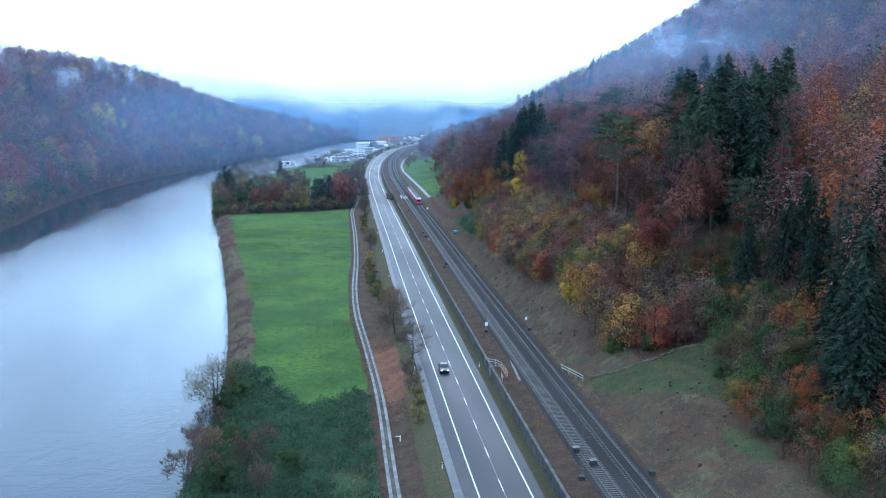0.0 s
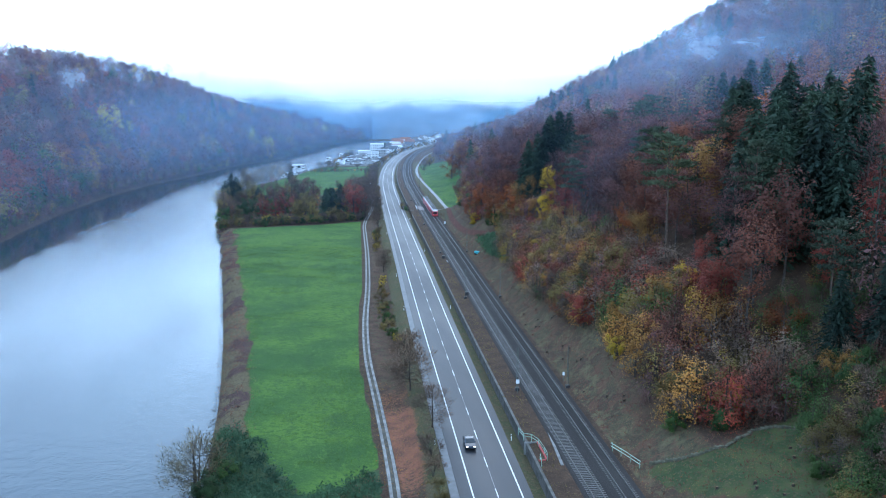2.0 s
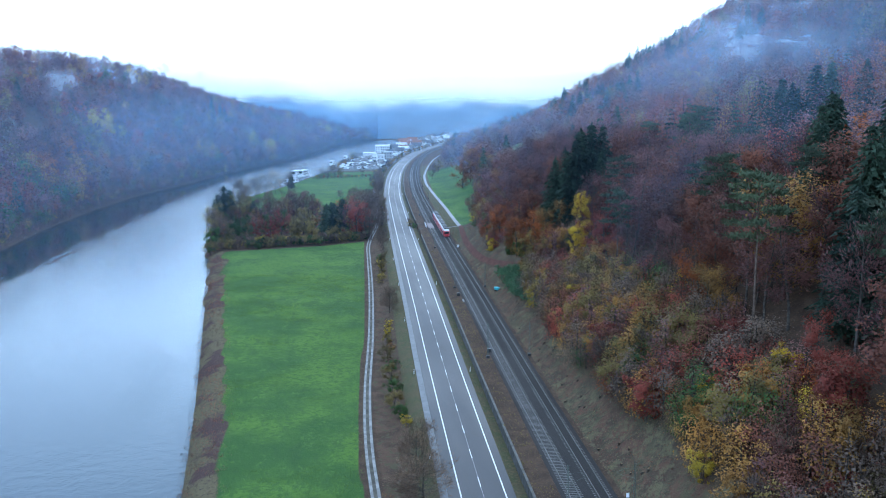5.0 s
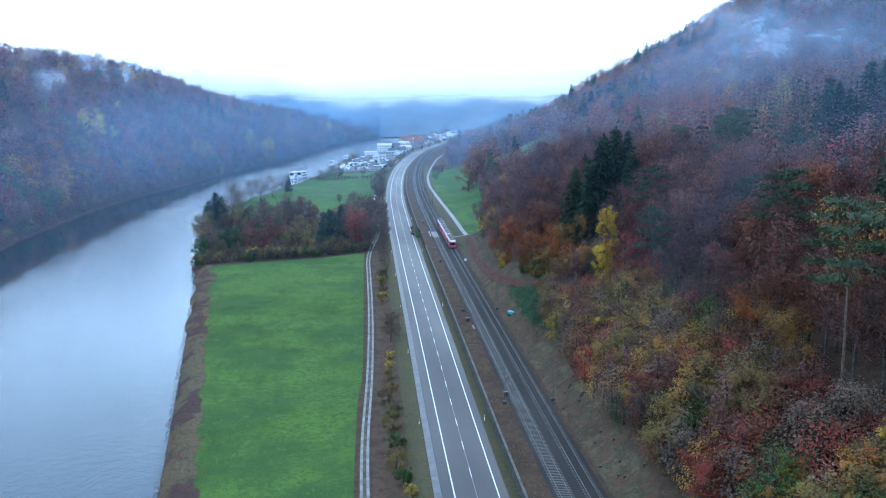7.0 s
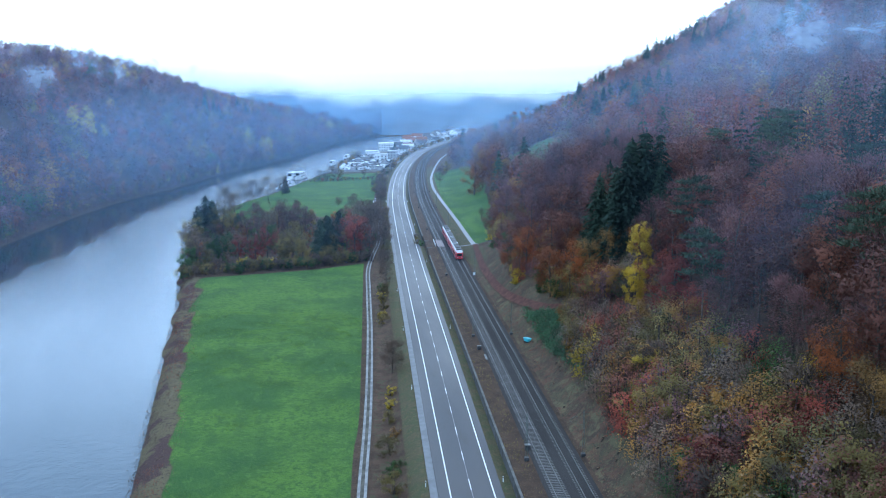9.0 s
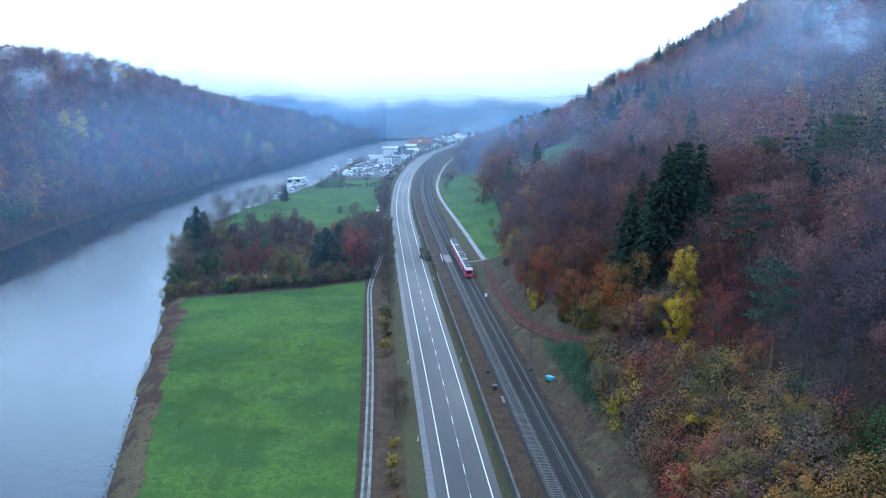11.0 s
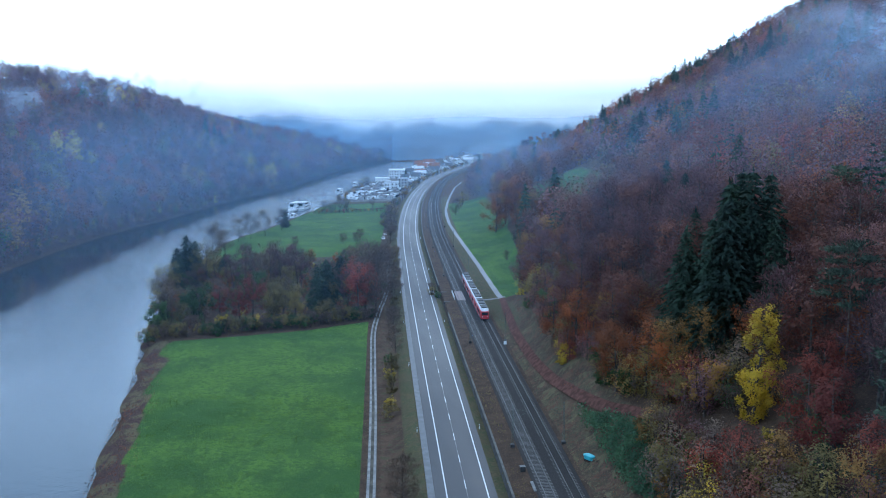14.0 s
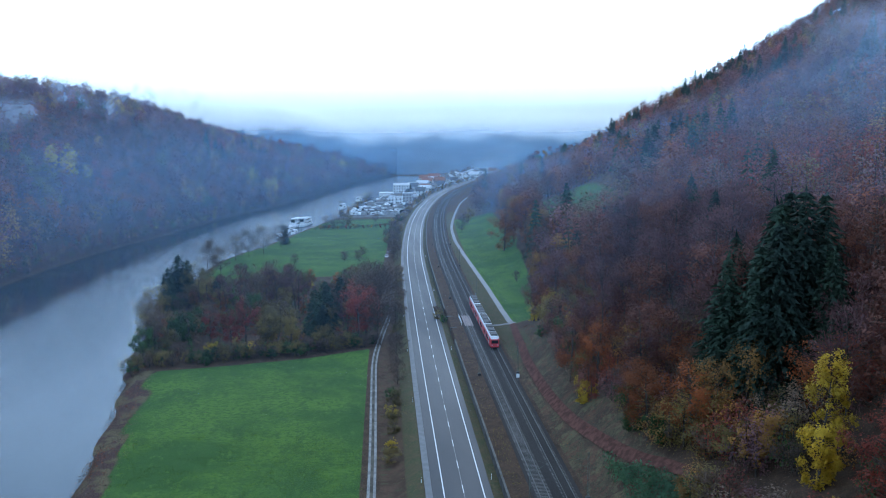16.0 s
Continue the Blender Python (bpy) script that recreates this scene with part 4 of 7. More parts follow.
for key, x, y, s in (("shrub_orange0", 68.5, 311, 0.8), ("shrub_bare0", 69.5, 300, 1.0), ("shrub_red0", 71, 294, 1.0), ("shrub_bare1", 71.5, 284, 1.1), ("shrub_green0", 67.5, 293, 0.8), ("shrub_yellow0", 67.7, 304, 0.8), ("shrub_yellow1", 72.3, 279, 1.2), ("shrub_orange1", 79.7, 269, 1.1), ("tree_orange1", 79.5, 281, 0.75), ("tree_red1", 84, 286, 0.7), ("shrub_green1", 81.5, 294, 1.0), ("shrub_olive2", 73, 316, 1.0), ("shrub_green1", 70.5, 321, 0.7), ("shrub_green0", 74.5, 321, 0.7), ("shrub_yellow0", 82.3, 309.5, 0.4), ("tree_red0", 88.5, 307, 0.7)):
    mark(key, x, y, s)
mark("shrub_red0", 62.5, 209, 1.35)
mark("shrub_orange0", 65.5, 212, 1.1)
mark("shrub_red1", 77, 178.5, 1.6)
mark("shrub_orange1", 62.5, 174.5, 0.9)
mark("shrub_yellow0", 61.0, 184.5, 0.9, label="shrub turning from green to yellow")
mark("shrub_yellow1", 73.5, 388, 1.1)
mark("tree_red0", 84, 302, 1.0)
mark("tree_rust0", 78.5, 345, 0.95)
mark("tree_rust1", 75.5, 404, 0.85)
mark("beech_brown1", 80, 412, 0.7)
mark("tree_red1", 90, 309, 0.9)
scatter(["shrub_bare0", "shrub_bare1", "shrub_bare2", "shrub_olive0", "shrub_olive1", "shrub_olive2", "shrub_orange0", "shrub_orange1", "shrub_red0", "shrub_yellow0", "shrub_green0", "shrub_green1"], [4, 4, 4, 3, 3, 3, 2, 2, 0.5, 0.7, 1, 1], 115, 150, 336, 9.5, 27, 0.8, 1.3, 2.35, taken, 5, lambda x, y: on_trail(x, y) or not bool(belt(np.array([x]), np.array([y]))[0]))
scatter(["shrub_green0", "shrub_green1", "shrub_olive0", "shrub_bare0", "shrub_yellow0", "shrub_orange0"], [3, 3, 2, 2, 1, 1], 22, 336, 470, 10.5, 18, 0.6, 1.0, 2.6, taken, 6, on_trail)
scatter(["tree_rust0", "tree_rust1", "tree_red0", "tree_red1", "tree_olive0", "tree_orange0", "beech_brown0", "beech_plum1", "tree_bare0"], [1.6, 1.6, 1.5, 1.5, 0.7, 0.4, 3, 4, 2], 46, 334, 482, 12, 27, 0.6, 0.95, 3.6, taken, 16, on_trail)
scatter(["tree_rust0", "tree_orange0", "tree_orange1", "tree_bare0", "tree_bare1", "tree_olive1", "beech_plum0", "tree_bare0"], [2, 2, 2, 3, 3, 1, 2, 3], 44, 484, 850, 20, 58, 0.85, 1.25, 5.5, taken, 17, in_meadow)
scatter(["shrub_green0", "shrub_olive1", "shrub_bare1", "shrub_orange1", "shrub_green1", "tree_rust0"], [2, 3, 3, 2, 2, 0.6], 40, 88, 166, 17, 38, 0.6, 1.0, 2.6, taken, 8, lambda x, y: not bool(clearing_shrubs(x, y)))
scatter(["beech_brown0", "beech_brown1", "beech_brown2", "beech_plum0", "beech_plum1", "beech_plum2", "tree_rust0", "tree_red0", "tree_orange1", "tree_red1"], [3, 3, 3, 4, 4, 4, 1.2, 1.6, 0.6, 1], 160, 165, 470, 22, 56, 0.85, 1.12, 3.7, taken, 9, on_trail)


# ---- woods too many to count ----
def small_tree(leafy, h, rad, base, leaf, n, seed, limbs=4, per=9):
    """A light tree for the woods: trunk, a few limbs and a loose crown."""
    rs = np.random.default_rng(seed)
    wood = [limb(np.array([[0, 0, -1.0], [0.1, 0, h * 0.5], [0, 0.1, h * 0.9]]), 0.2, 0.05, 3)]
    if leafy:
        k5 = max(5, n // 4)
        t = rs.uniform(base, 1.0, k5)
        r = rad * np.sin(np.pi * np.clip((t - base) / (1 - base) * 0.78 + 0.2, 0, 1)) * np.sqrt(rs.uniform(0.15, 1, k5))
        a = rs.uniform(0, 6.28, k5)
        mids = np.stack([np.cos(a) * r, np.sin(a) * r, t * h], -1)
        c = (mids[:, None] + rs.normal(0, rad * 0.21, (k5, per, 3))).reshape(-1, 3)
        for j in range(limbs):
            wood.append(limb([(0, 0, h * 0.45), mids[j % k5]], 0.06, 0.02, 3))
        out = (c - [0, 0, h * (base + 0.25)]) / rad
        out /= np.linalg.norm(out, axis=1)[:, None] + 1e-6
        out[:, 2] += 0.4
        return join(wood), cards(c, leaf * 1.15, out, rs)
    cs, ways = [], []
    for z in np.linspace(h * base, h * 0.97, 15):
        g2 = (z / h - base) / (1 - base)
        r = rad * (1 - g2) ** 0.85
        nb = int(3 + 5 * (1 - g2))
        a = rs.uniform(0, 6.28) + np.arange(nb) * 6.283 / nb
        for s in ((0.55, 0.95) if r > 1.2 else (0.7,)):
            p = np.stack([np.cos(a) * r * s, np.sin(a) * r * s, z - 0.35 * r * s + rs.normal(0, 0.15, nb)], -1)
            for side in (-0.6, 0.6):
                cs.append(p)
                ways.append(np.stack([np.cos(a + side), np.sin(a + side), np.full(nb, -0.5)], -1))
    cs, ways = np.concatenate(cs), np.concatenate(ways)
    return join(wood), soft(*sprays(cs, leaf * 1.7, 0.55, ways, rs, 0.25), ways * [1, 1, 0] + [0, 0, 0.75])


def woods(name, label, spots, kinds, seed):
    """Joins many light trees into one piece of woodland. spots: rows of x, y, scale, kind."""
    rs = np.random.default_rng(seed)
    mats = [M_BARK] + [LEAF_WOODS[c5] for c5 in kinds["leaf"]]
    vs, fs, ms, ns, tint, k0 = [], [], [], [], [], 0
    X = np.array([s[:2] for s in spots])
    Z = ground_z(X[:, 0], X[:, 1])
    for (x, y, s, kd), z in zip(spots, Z):
        pool = kinds["shape"][kd]
        (wv, wf), (lv, lf, ln) = pool[rs.integers(len(pool))]
        a = rs.uniform(0, 6.28)
        ca, sa = np.cos(a) * s, np.sin(a) * s
        rot = np.array([[ca, -sa, 0], [sa, ca, 0], [0, 0, s * rs.uniform(0.85, 1.15)]])
        off = np.array([x, y, z])
        cast = rs.random()
        ns += [np.zeros_like(wv), ln @ (rot / s).T]
        for v, f, mi in ((wv, wf, 0), (lv, lf, 1 + kinds["col"][kd])):
            vs.append(v @ rot.T + off)
            fs.append(f + k0)
            ms.append(np.full(len(f), mi, np.int32))
            tint.append(np.full(len(v), cast, np.float32))
            k0 += len(v)
    V, F, MI = np.concatenate(vs).astype(np.float32), np.concatenate(fs).astype(np.int32), np.concatenate(ms)
    me = bpy.data.meshes.new(name)
    me.vertices.add(len(V))
    me.vertices.foreach_set("co", V.ravel())
    me.loops.add(F.size)
    me.loops.foreach_set("vertex_index", F.ravel())
    me.polygons.add(len(F))
    me.polygons.foreach_set("loop_start", np.arange(0, F.size, 3, dtype=np.int32))
    me.polygons.foreach_set("loop_total", np.full(len(F), 3, np.int32))
    for m5 in mats:
        me.materials.append(m5)
    me.polygons.foreach_set("material_index", MI)
    me.polygons.foreach_set("use_smooth", np.ones(len(F), bool))
    me.update(calc_edges=True)
    me.normals_split_custom_set_from_vertices(np.concatenate(ns).astype(np.float32))
    me.attributes.new("tree", "FLOAT", "POINT").data.foreach_set("value", np.concatenate(tint))
    ob = new(name, me)
    return tagged(ob, label, "woodland", kind="stuff")


KIND = {
    "leaf": ["brown", "plum", "rust", "red", "orange", "olive", "fir", "bare", "yellow", "green"],
    "shape": [],
    "col": [0, 1, 2, 3, 4, 5, 6, 7, 8, 9],
}


def shapes_for(n, leaf, seed, per=9, h=19, rad=4.3, base=0.26):
    out = []
    for kd in range(10):
        if kd == 6:
            out.append([small_tree(False, 22, 4.6, 0.1, leaf * 1.15, 0, seed + 50 + i) for i in range(3)])
        else:
            out.append([small_tree(True, h, rad, base, leaf, n, seed + kd * 7 + i, 4 if n > 60 else 0, per) for i in range(3)])
    return out


def fill(y0, y1, test, spacing, weights, seed, s0=0.75, s1=1.1, x0=-600, x1=700, patchy=None, cell=0.0):
    """Spots on a jittered lattice where test says so."""
    rs = np.random.default_rng(seed)
    gx, gy = np.meshgrid(np.arange(x0, x1, spacing), np.arange(y0, y1, spacing))
    gx = (gx + rs.uniform(-0.45, 0.45, gx.shape) * spacing).ravel()
    gy = (gy + rs.uniform(-0.45, 0.45, gy.shape) * spacing).ravel()
    ok = test(gx, gy)
    gx, gy = gx[ok], gy[ok]
    w = np.array(weights, float) / sum(weights)
    kd = rs.choice(len(w), size=len(gx), p=w)
    if cell:
        wx, wy = gx + cell * 0.5 * fbm(gx, gy, cell * 1.3, seed), gy + cell * 0.5 * fbm(gx, gy, cell * 1.3, seed + 9.0)
        lot = np.modf(np.abs(np.sin(np.floor(wx / cell) * 127.1 + np.floor(wy / cell) * 311.7 + seed) * 43758.5453))[0]
        kd = np.where(rs.random(len(gx)) < 0.8, np.searchsorted(np.cumsum(w), lot).clip(0, len(w) - 1), kd)
    stand = fbm(gx, gy, 55, seed * 1.7)
    kd = np.where((stand > 0.34) & (rs.random(len(gx)) < 0.75), 6 if patchy is None else patchy, kd)
    return list(zip(gx.tolist(), gy.tolist(), rs.uniform(s0, s1, len(gx)).tolist(), kd.tolist()))


def right_wood(x, y):
    d = u_of(x, y) - TRACK_R
    start = np.where(y < 165, 36, np.where(y < 470, 58, np.where(y < 835, np.interp(y, [470, 486, 560, 650, 800], [18, 17, 27, 34, 37]) + 3, 26)))
    mead = (d > 46) & (d < 84) & (y > 610) & (y < 720)
    return (d > start) & (d < 430) & (x < 0.80 * y + 35) & ~mead


def bush_shapes(seed, leaf=0.25, per=18):
    return [[small_tree(True, 6.2, 2.7, 0.04, leaf, 140, seed + kd * 5 + i, 4, per) for i in range(3)] for kd in range(10)]


KIND["shape"] = bush_shapes(600)
woods("slope_thicket", "thicket of olive, ochre and bare autumn shrubs on the railway slope", fill(147, 352, belt, 2.7, [2.4, 1.8, 1.2, 1.0, 2.2, 2.6, 0, 5.5, 0.3, 1.3], 21, 0.75, 1.3, 50, 100, patchy=7, cell=6.5), KIND, 6)
woods("clearing_thicket", "thicket of shrubs and young trees above the clearing", fill(84, 172, clearing_shrubs, 2.9, [1.0, 1, 0.8, 0.3, 0.4, 2.5, 0, 3.5, 0.1, 5], 22, 0.45, 0.9, 55, 110, patchy=9, cell=6.0), KIND, 7)
woods("track_thicket", "thicket of young trees along the leaf-strewn track", fill(335, 486, lambda x, y: (u_of(x, y) > TRACK_R + 9.5) & (u_of(x, y) < TRACK_R + 30) & (along(LEAF_TRACK, x, y) > 3.6) & (x > np.interp(y, [335, 400, 486], [74, 74, 84])), 3.4, [2.5, 2, 1.6, 1.2, 0.8, 2, 0, 2.5, 0.5, 1.2], 23, 0.6, 1.2, 60, 120, patchy=1, cell=8.0), KIND, 8)
KIND["shape"] = shapes_for(99, 0.56, 200, 16, 19, 4.9)
woods("woodland_right", "autumn beech woodland with spruces on the steep slope", fill(100, 560, right_wood, 7.8, [6, 7.5, 2.0, 2.8, 0.5, 0.4, 0.8, 3, 0, 0], 3, cell=15.0), KIND, 1)
KIND["shape"] = shapes_for(60, 1.1, 300, 17, 17, 6.6, 0.2)
woods("woodland_far_slope", "brown autumn woodland on the far slope", fill(560, 1150, right_wood, 12.2, [6, 7, 2.4, 1.2, 1.0, 0.8, 0.3, 3, 0.0, 0], 4, 0.75, 1.05, cell=20.0), KIND, 2)


def left_wood(x, y):
    e = shore_x(y) - x
    return (e > 2.5) & (e < 285) & (x > -0.36 * (y - 190) - 30)


KIND["shape"] = shapes_for(60, 1.2, 350, 17, 16.5, 6.8, 0.2)
woods("woodland_left", "brown autumn woodland on the opposite hillside", fill(400, 1750, left_wood, 12.4, [7, 6, 1.6, 0.9, 1.6, 2.2, 0.2, 2, 0.4, 0.5], 5, 0.7, 1.0, -700, 250, patchy=1, cell=24.0), KIND, 3)


def end_wood(x, y):
    return (np.abs(x - 0.12 * y) < 0.36 * y) & (shore_x(y) - x < 380) & ~((x > shore_x(y) - 8) & (x < road_x(y) + 45) & (y < 2300))


KIND["shape"] = shapes_for(18, 3.0, 400, 16, h=18, rad=7.0, base=0.15)
woods("woodland_valley_end", "distant blue-grey woodland closing the valley", fill(1560, 2350, lambda x, y: end_wood(x, y) & (ground_z(x, y) > 3) & ~left_wood(x, y), 23, [6, 7, 1, 0.5, 1, 1.5, 0.3, 3, 0.3, 0.5], 6, 0.9, 1.4, -500, 1300), KIND, 4)


# ---- trees of the river plain and the road's left side ----
WOOD = "trees of the riverside copse"
ROW = "shrubs and trees along the road"
for key, x, y, s, sz in (
    ("fir_broad", -34.5, 566, 1.16, 1.0), ("fir_broad", -30.5, 560, 0.92, 1.0), ("fir_broad", -36, 556, 0.8, 1.0), ("fir_broad", -38, 563, 0.95, 1.0), ("fir_broad", -32, 571, 1.0, 1.0),
    ("tree_olive0", -37, 531, 0.80, 1.0), ("tree_olive1", -35, 503, 0.6, 1.0), ("shrub_green0", -34, 490, 1.3, 1.2), ("tree_bare0", -34, 506, 0.8, 1.0), ("tree_bare1", -31, 494, 0.75, 1.0),
    ("tree_olive1", -26, 557, 0.88, 1.05), ("tree_olive0", -21, 549, 0.76, 1.0), ("tree_olive1", -26, 488, 0.42, 1.0), ("fir_broad", -19, 556, 0.72, 1.0), ("shrub_green1", -21, 496, 1.7, 1.2),
    ("beech_plum0", -14, 541, 0.52, 1.0), ("beech_plum1", -10, 552, 0.55, 1.0), ("tree_red0", -15, 500, 0.55, 1.0), ("tree_red1", -3.5, 491, 0.80, 1.0), ("tree_red0", -8, 494, 0.6, 1.0), ("shrub_green0", -5, 526, 1.8, 1.2),
    ("tree_olive0", 6.5, 487, 0.82, 1.0), ("tree_olive1", 10.5, 489, 0.62, 1.0), ("tree_olive0", 3, 489, 0.6, 1.0), ("beech_plum2", 4, 540, 0.58, 1.0), ("beech_plum0", 10, 548, 0.6, 1.0), ("beech_plum1", 12, 532, 0.55, 1.0), ("tree_bare0", 0, 545, 1.1, 1.0),
    ("fir_broad", 18, 503, 0.92, 1.0), ("fir_broad", 22, 519, 0.84, 1.0), ("fir_broad", 26.5, 528, 0.92, 1.0), ("fir_broad", 20.5, 496, 0.7, 1.0), ("fir_broad", 21, 534, 0.78, 1.0), ("shrub_olive1", 19.5, 486, 1.0, 1.1),
    ("tree_red1", 31, 493, 0.92, 1.05), ("tree_red0", 34, 500, 0.85, 1.0), ("beech_plum0", 28, 500, 0.5, 1.0), ("tree_bare1", 37.5, 497, 0.9, 1.0), ("tree_bare0", 39, 520, 1.15, 1.0), ("tree_bare1", 35, 530, 1.2, 1.0), ("tree_bare0", 41, 536, 1.1, 1.0), ("tree_bare1", 38, 550, 1.15, 1.0),
    ("shrub_yellow0", -12.3, 478, 0.8, 1.0), ("shrub_yellow1", 4.5, 492, 0.7, 0.9), ("shrub_orange0", 13, 491, 0.6, 0.9),
):
    plant(key, x, y, s * (1.18 if key == "fir_broad" else 1.5 if "tree" in key or "beech" in key else 1.2), sz=sz)
rs6 = np.random.default_rng(61)
COPSE = ["tree_bare0", "tree_olive0", "tree_bare1", "shrub_olive1", "beech_brown0", "tree_olive1", "shrub_green1", "tree_rust0"]
COPSE_S = [1.0, 0.75, 1.0, 1.6, 0.5, 0.72, 1.7, 0.7]
for i in range(84):
    x, y = rs6.uniform(-34, 40), rs6.uniform(496, 604)
    if x < float(bank_x(y)) + 3 or float(u_of(x, y)) > -15 or y < 506 + 0.2 * x:
        continue
    plant(COPSE[i % 8], x, y, rs6.uniform(0.68, 0.92) * COPSE_S[i % 8], rs6.uniform(0, 6.28))
for i in range(62):
    x = -37 + 1.2 * i + rs6.uniform(-0.6, 0.6)
    y = float(np.interp(x, [-40, -28, -8, 15, 34, 40], [465, 468, 471, 477, 486, 488])) + rs6.uniform(0, 7)
    if x < float(bank_x(y)) + 1:
        continue
    plant(["shrub_green0", "shrub_olive1", "shrub_olive2", "shrub_bare1", "shrub_green1", "shrub_bare0"][rs6.integers(6)], x, y, rs6.uniform(0.55, 0.95), rs6.uniform(0, 6.28), label="dense low shrub at the edge of the meadow")
# bank beyond the copse
for x, y, s in ((-31, 627, 1.1), (-27, 640, 0.9), (-25, 690, 0.9), (-19, 700, 1.0), (-12, 712, 1.05), (-4, 738, 0.9)):
    plant("tree_bare0" if int(y) % 2 else "tree_bare1", x, y, s * 1.3, sz=1.1, label="bare tree with grey-lilac twigs on the river bank")
plant("spruce1", -2, 752, 0.5, sz=1.0)
for x, y in ((6, 664), (31, 672), (38, 676), (41, 690)):
    plant("tree_bare1", x, y, 0.55, label="small bare fruit tree in the meadow")
plant("tree_olive1", 116, 806, 0.8, label="single olive-leaved tree beside the paved track")
for x, y in ((96, 560), (99, 548), (106, 590), (108, 601)):
    plant("tree_bare0", x, y, 0.4, label="small bare fruit tree in the meadow")
for x, y, k7 in ((61, 770, "shrub_bare0"), (63, 790, "shrub_green0"), (66, 812, "shrub_bare1"), (68, 834, "shrub_olive0"), (71, 850, "shrub_bare2"), (74, 866, "shrub_green1"), (60, 755, "shrub_bare2"), (58, 740, "shrub_olive2")):
    plant(k7, x, y, 1.25)
# row between lane and road
for key, x, y, s, sz in (
    ("tree_bare1", 24.7, 201.7, 1.2, 0.72), ("tree_bare0", 25.2, 214, 0.8, 0.95), ("tree_bare1", 27.0, 222, 0.72, 0.9), ("tree_bare0", 25.6, 178, 0.9, 0.75), ("shrub_bare0", 23.5, 165, 0.7, 1.0), ("shrub_olive0", 22.6, 150, 0.62, 0.9),
    ("shrub_olive1", 21.6, 142, 0.6, 0.8), ("shrub_bare1", 22.8, 158, 0.6, 0.9), ("shrub_yellow0", 26.5, 240, 0.6, 0.7), ("shrub_green0", 26.0, 247, 0.75, 0.9), ("shrub_olive2", 25.2, 254, 0.75, 0.9),
    ("shrub_green1", 25.9, 262, 0.8, 1.0), ("shrub_olive0", 26.3, 272, 0.8, 1.0), ("shrub_green0", 27.0, 280, 0.7, 0.9), ("shrub_olive1", 27.3, 289, 0.75, 0.9), ("shrub_orange0", 28.8, 297, 0.45, 0.7),
    ("shrub_olive2", 28.4, 305, 0.6, 0.8), ("shrub_yellow1", 29.6, 314, 0.6, 0.8), ("shrub_yellow0", 30.3, 322, 0.55, 0.8), ("tree_bare1", 32.0, 337, 0.85, 0.95), ("shrub_bare2", 33.5, 352, 0.7, 0.9),
    ("shrub_olive1", 33.8, 385, 0.7, 0.9), ("shrub_yellow1", 34.6, 394, 0.6, 0.7), ("shrub_olive0", 35.5, 404, 0.85, 1.0), ("shrub_yellow0", 36.0, 413, 0.75, 0.9), ("shrub_olive2", 37.2, 421, 0.8, 1.0), ("shrub_green1", 36.9, 429, 0.7, 0.9),
    ("tree_bare0", 39.3, 440, 0.7, 0.95), ("tree_bare1", 41.0, 463, 0.8, 1.0), ("shrub_bare0", 42.0, 478, 0.9, 1.0), ("shrub_olive1", 43.3, 492, 0.85, 1.0), ("tree_bare0", 44.0, 505, 0.8, 1.0), ("shrub_bare1", 45.5, 520, 1.0, 1.0), ("tree_bare1", 47.0, 536, 0.8, 1.0), ("shrub_bare2", 48.5, 552, 1.0, 1.0), ("tree_bare0", 49.5, 570, 0.8, 1.0), ("shrub_olive2", 51.5, 590, 1.0, 1.0), ("shrub_bare0", 53.0, 606, 1.0, 1.0),
):
    plant(key, x, y, s, sz=sz)
# willow and shrubs at the water's edge
plant("willow", -13.2, 168, 1.15, label="leaning willow with thin pale leaves over the water")
for x, y, s in ((-10.5, 160, 0.95), (-8.5, 166, 0.8), (-12, 150, 0.9), (-13, 141, 1.0), (-11, 133, 1.0), (-8, 140, 0.9), (-14, 127, 1.1), (-6, 130, 0.9), (-3, 136, 0.8), (-9, 122, 1.0), (0, 128, 0.8), (-4, 121, 0.8)):
    plant(["shrub_bare0", "shrub_bare1", "shrub_green1"][int(abs(x * 3 + y)) % 3], x, y, s, label="grey-brown shrub among brambles at the water's edge")


def ground_cover(name, label, leaf, spots, h, size, per, seed, blade=0.4, upright=0.7, mound=0.0):
    """Low plants over a stretch of ground, joined."""
    rs = np.random.default_rng(seed)
    x, y = spots
    z = ground_z(x, y)
    c = np.repeat(np.stack([x, y, z], -1), int(per * 1.7), 0)
    c = c + rs.normal(0, [0.55, 0.55, 0.0], c.shape)
    c[:, 2] += rs.uniform(0.05, h, len(c)) + mound * np.clip(fbm(c[:, 0], c[:, 1], 5.5, 3.3) + 0.15, 0, 1)
    v, f = sprays(c, size * 1.7, blade, np.array([0.0, 0.0, upright]), rs, 0.6)
    o = new(name, mesh_of(name, v, f))
    o.data.materials.append(LEAF[leaf])
    return tagged(o, label, "plants", kind="stuff")


def spread(n, test, x0, x1, y0, y1, seed):
    rs = np.random.default_rng(seed)
    x, y = rs.uniform(x0, x1, n), rs.uniform(y0, y1, n)
    ok = test(x, y)
    return x[ok], y[ok]


def in_scrub(x, y):
    low = np.interp(x, [-10, -4, 2.3, 9.5, 16, 18], [192, 179, 158, 160.5, 168, 168])
    return (x > bank_x(y) + 1) & (x < lane_x(y) - 2.5) & (y < low)


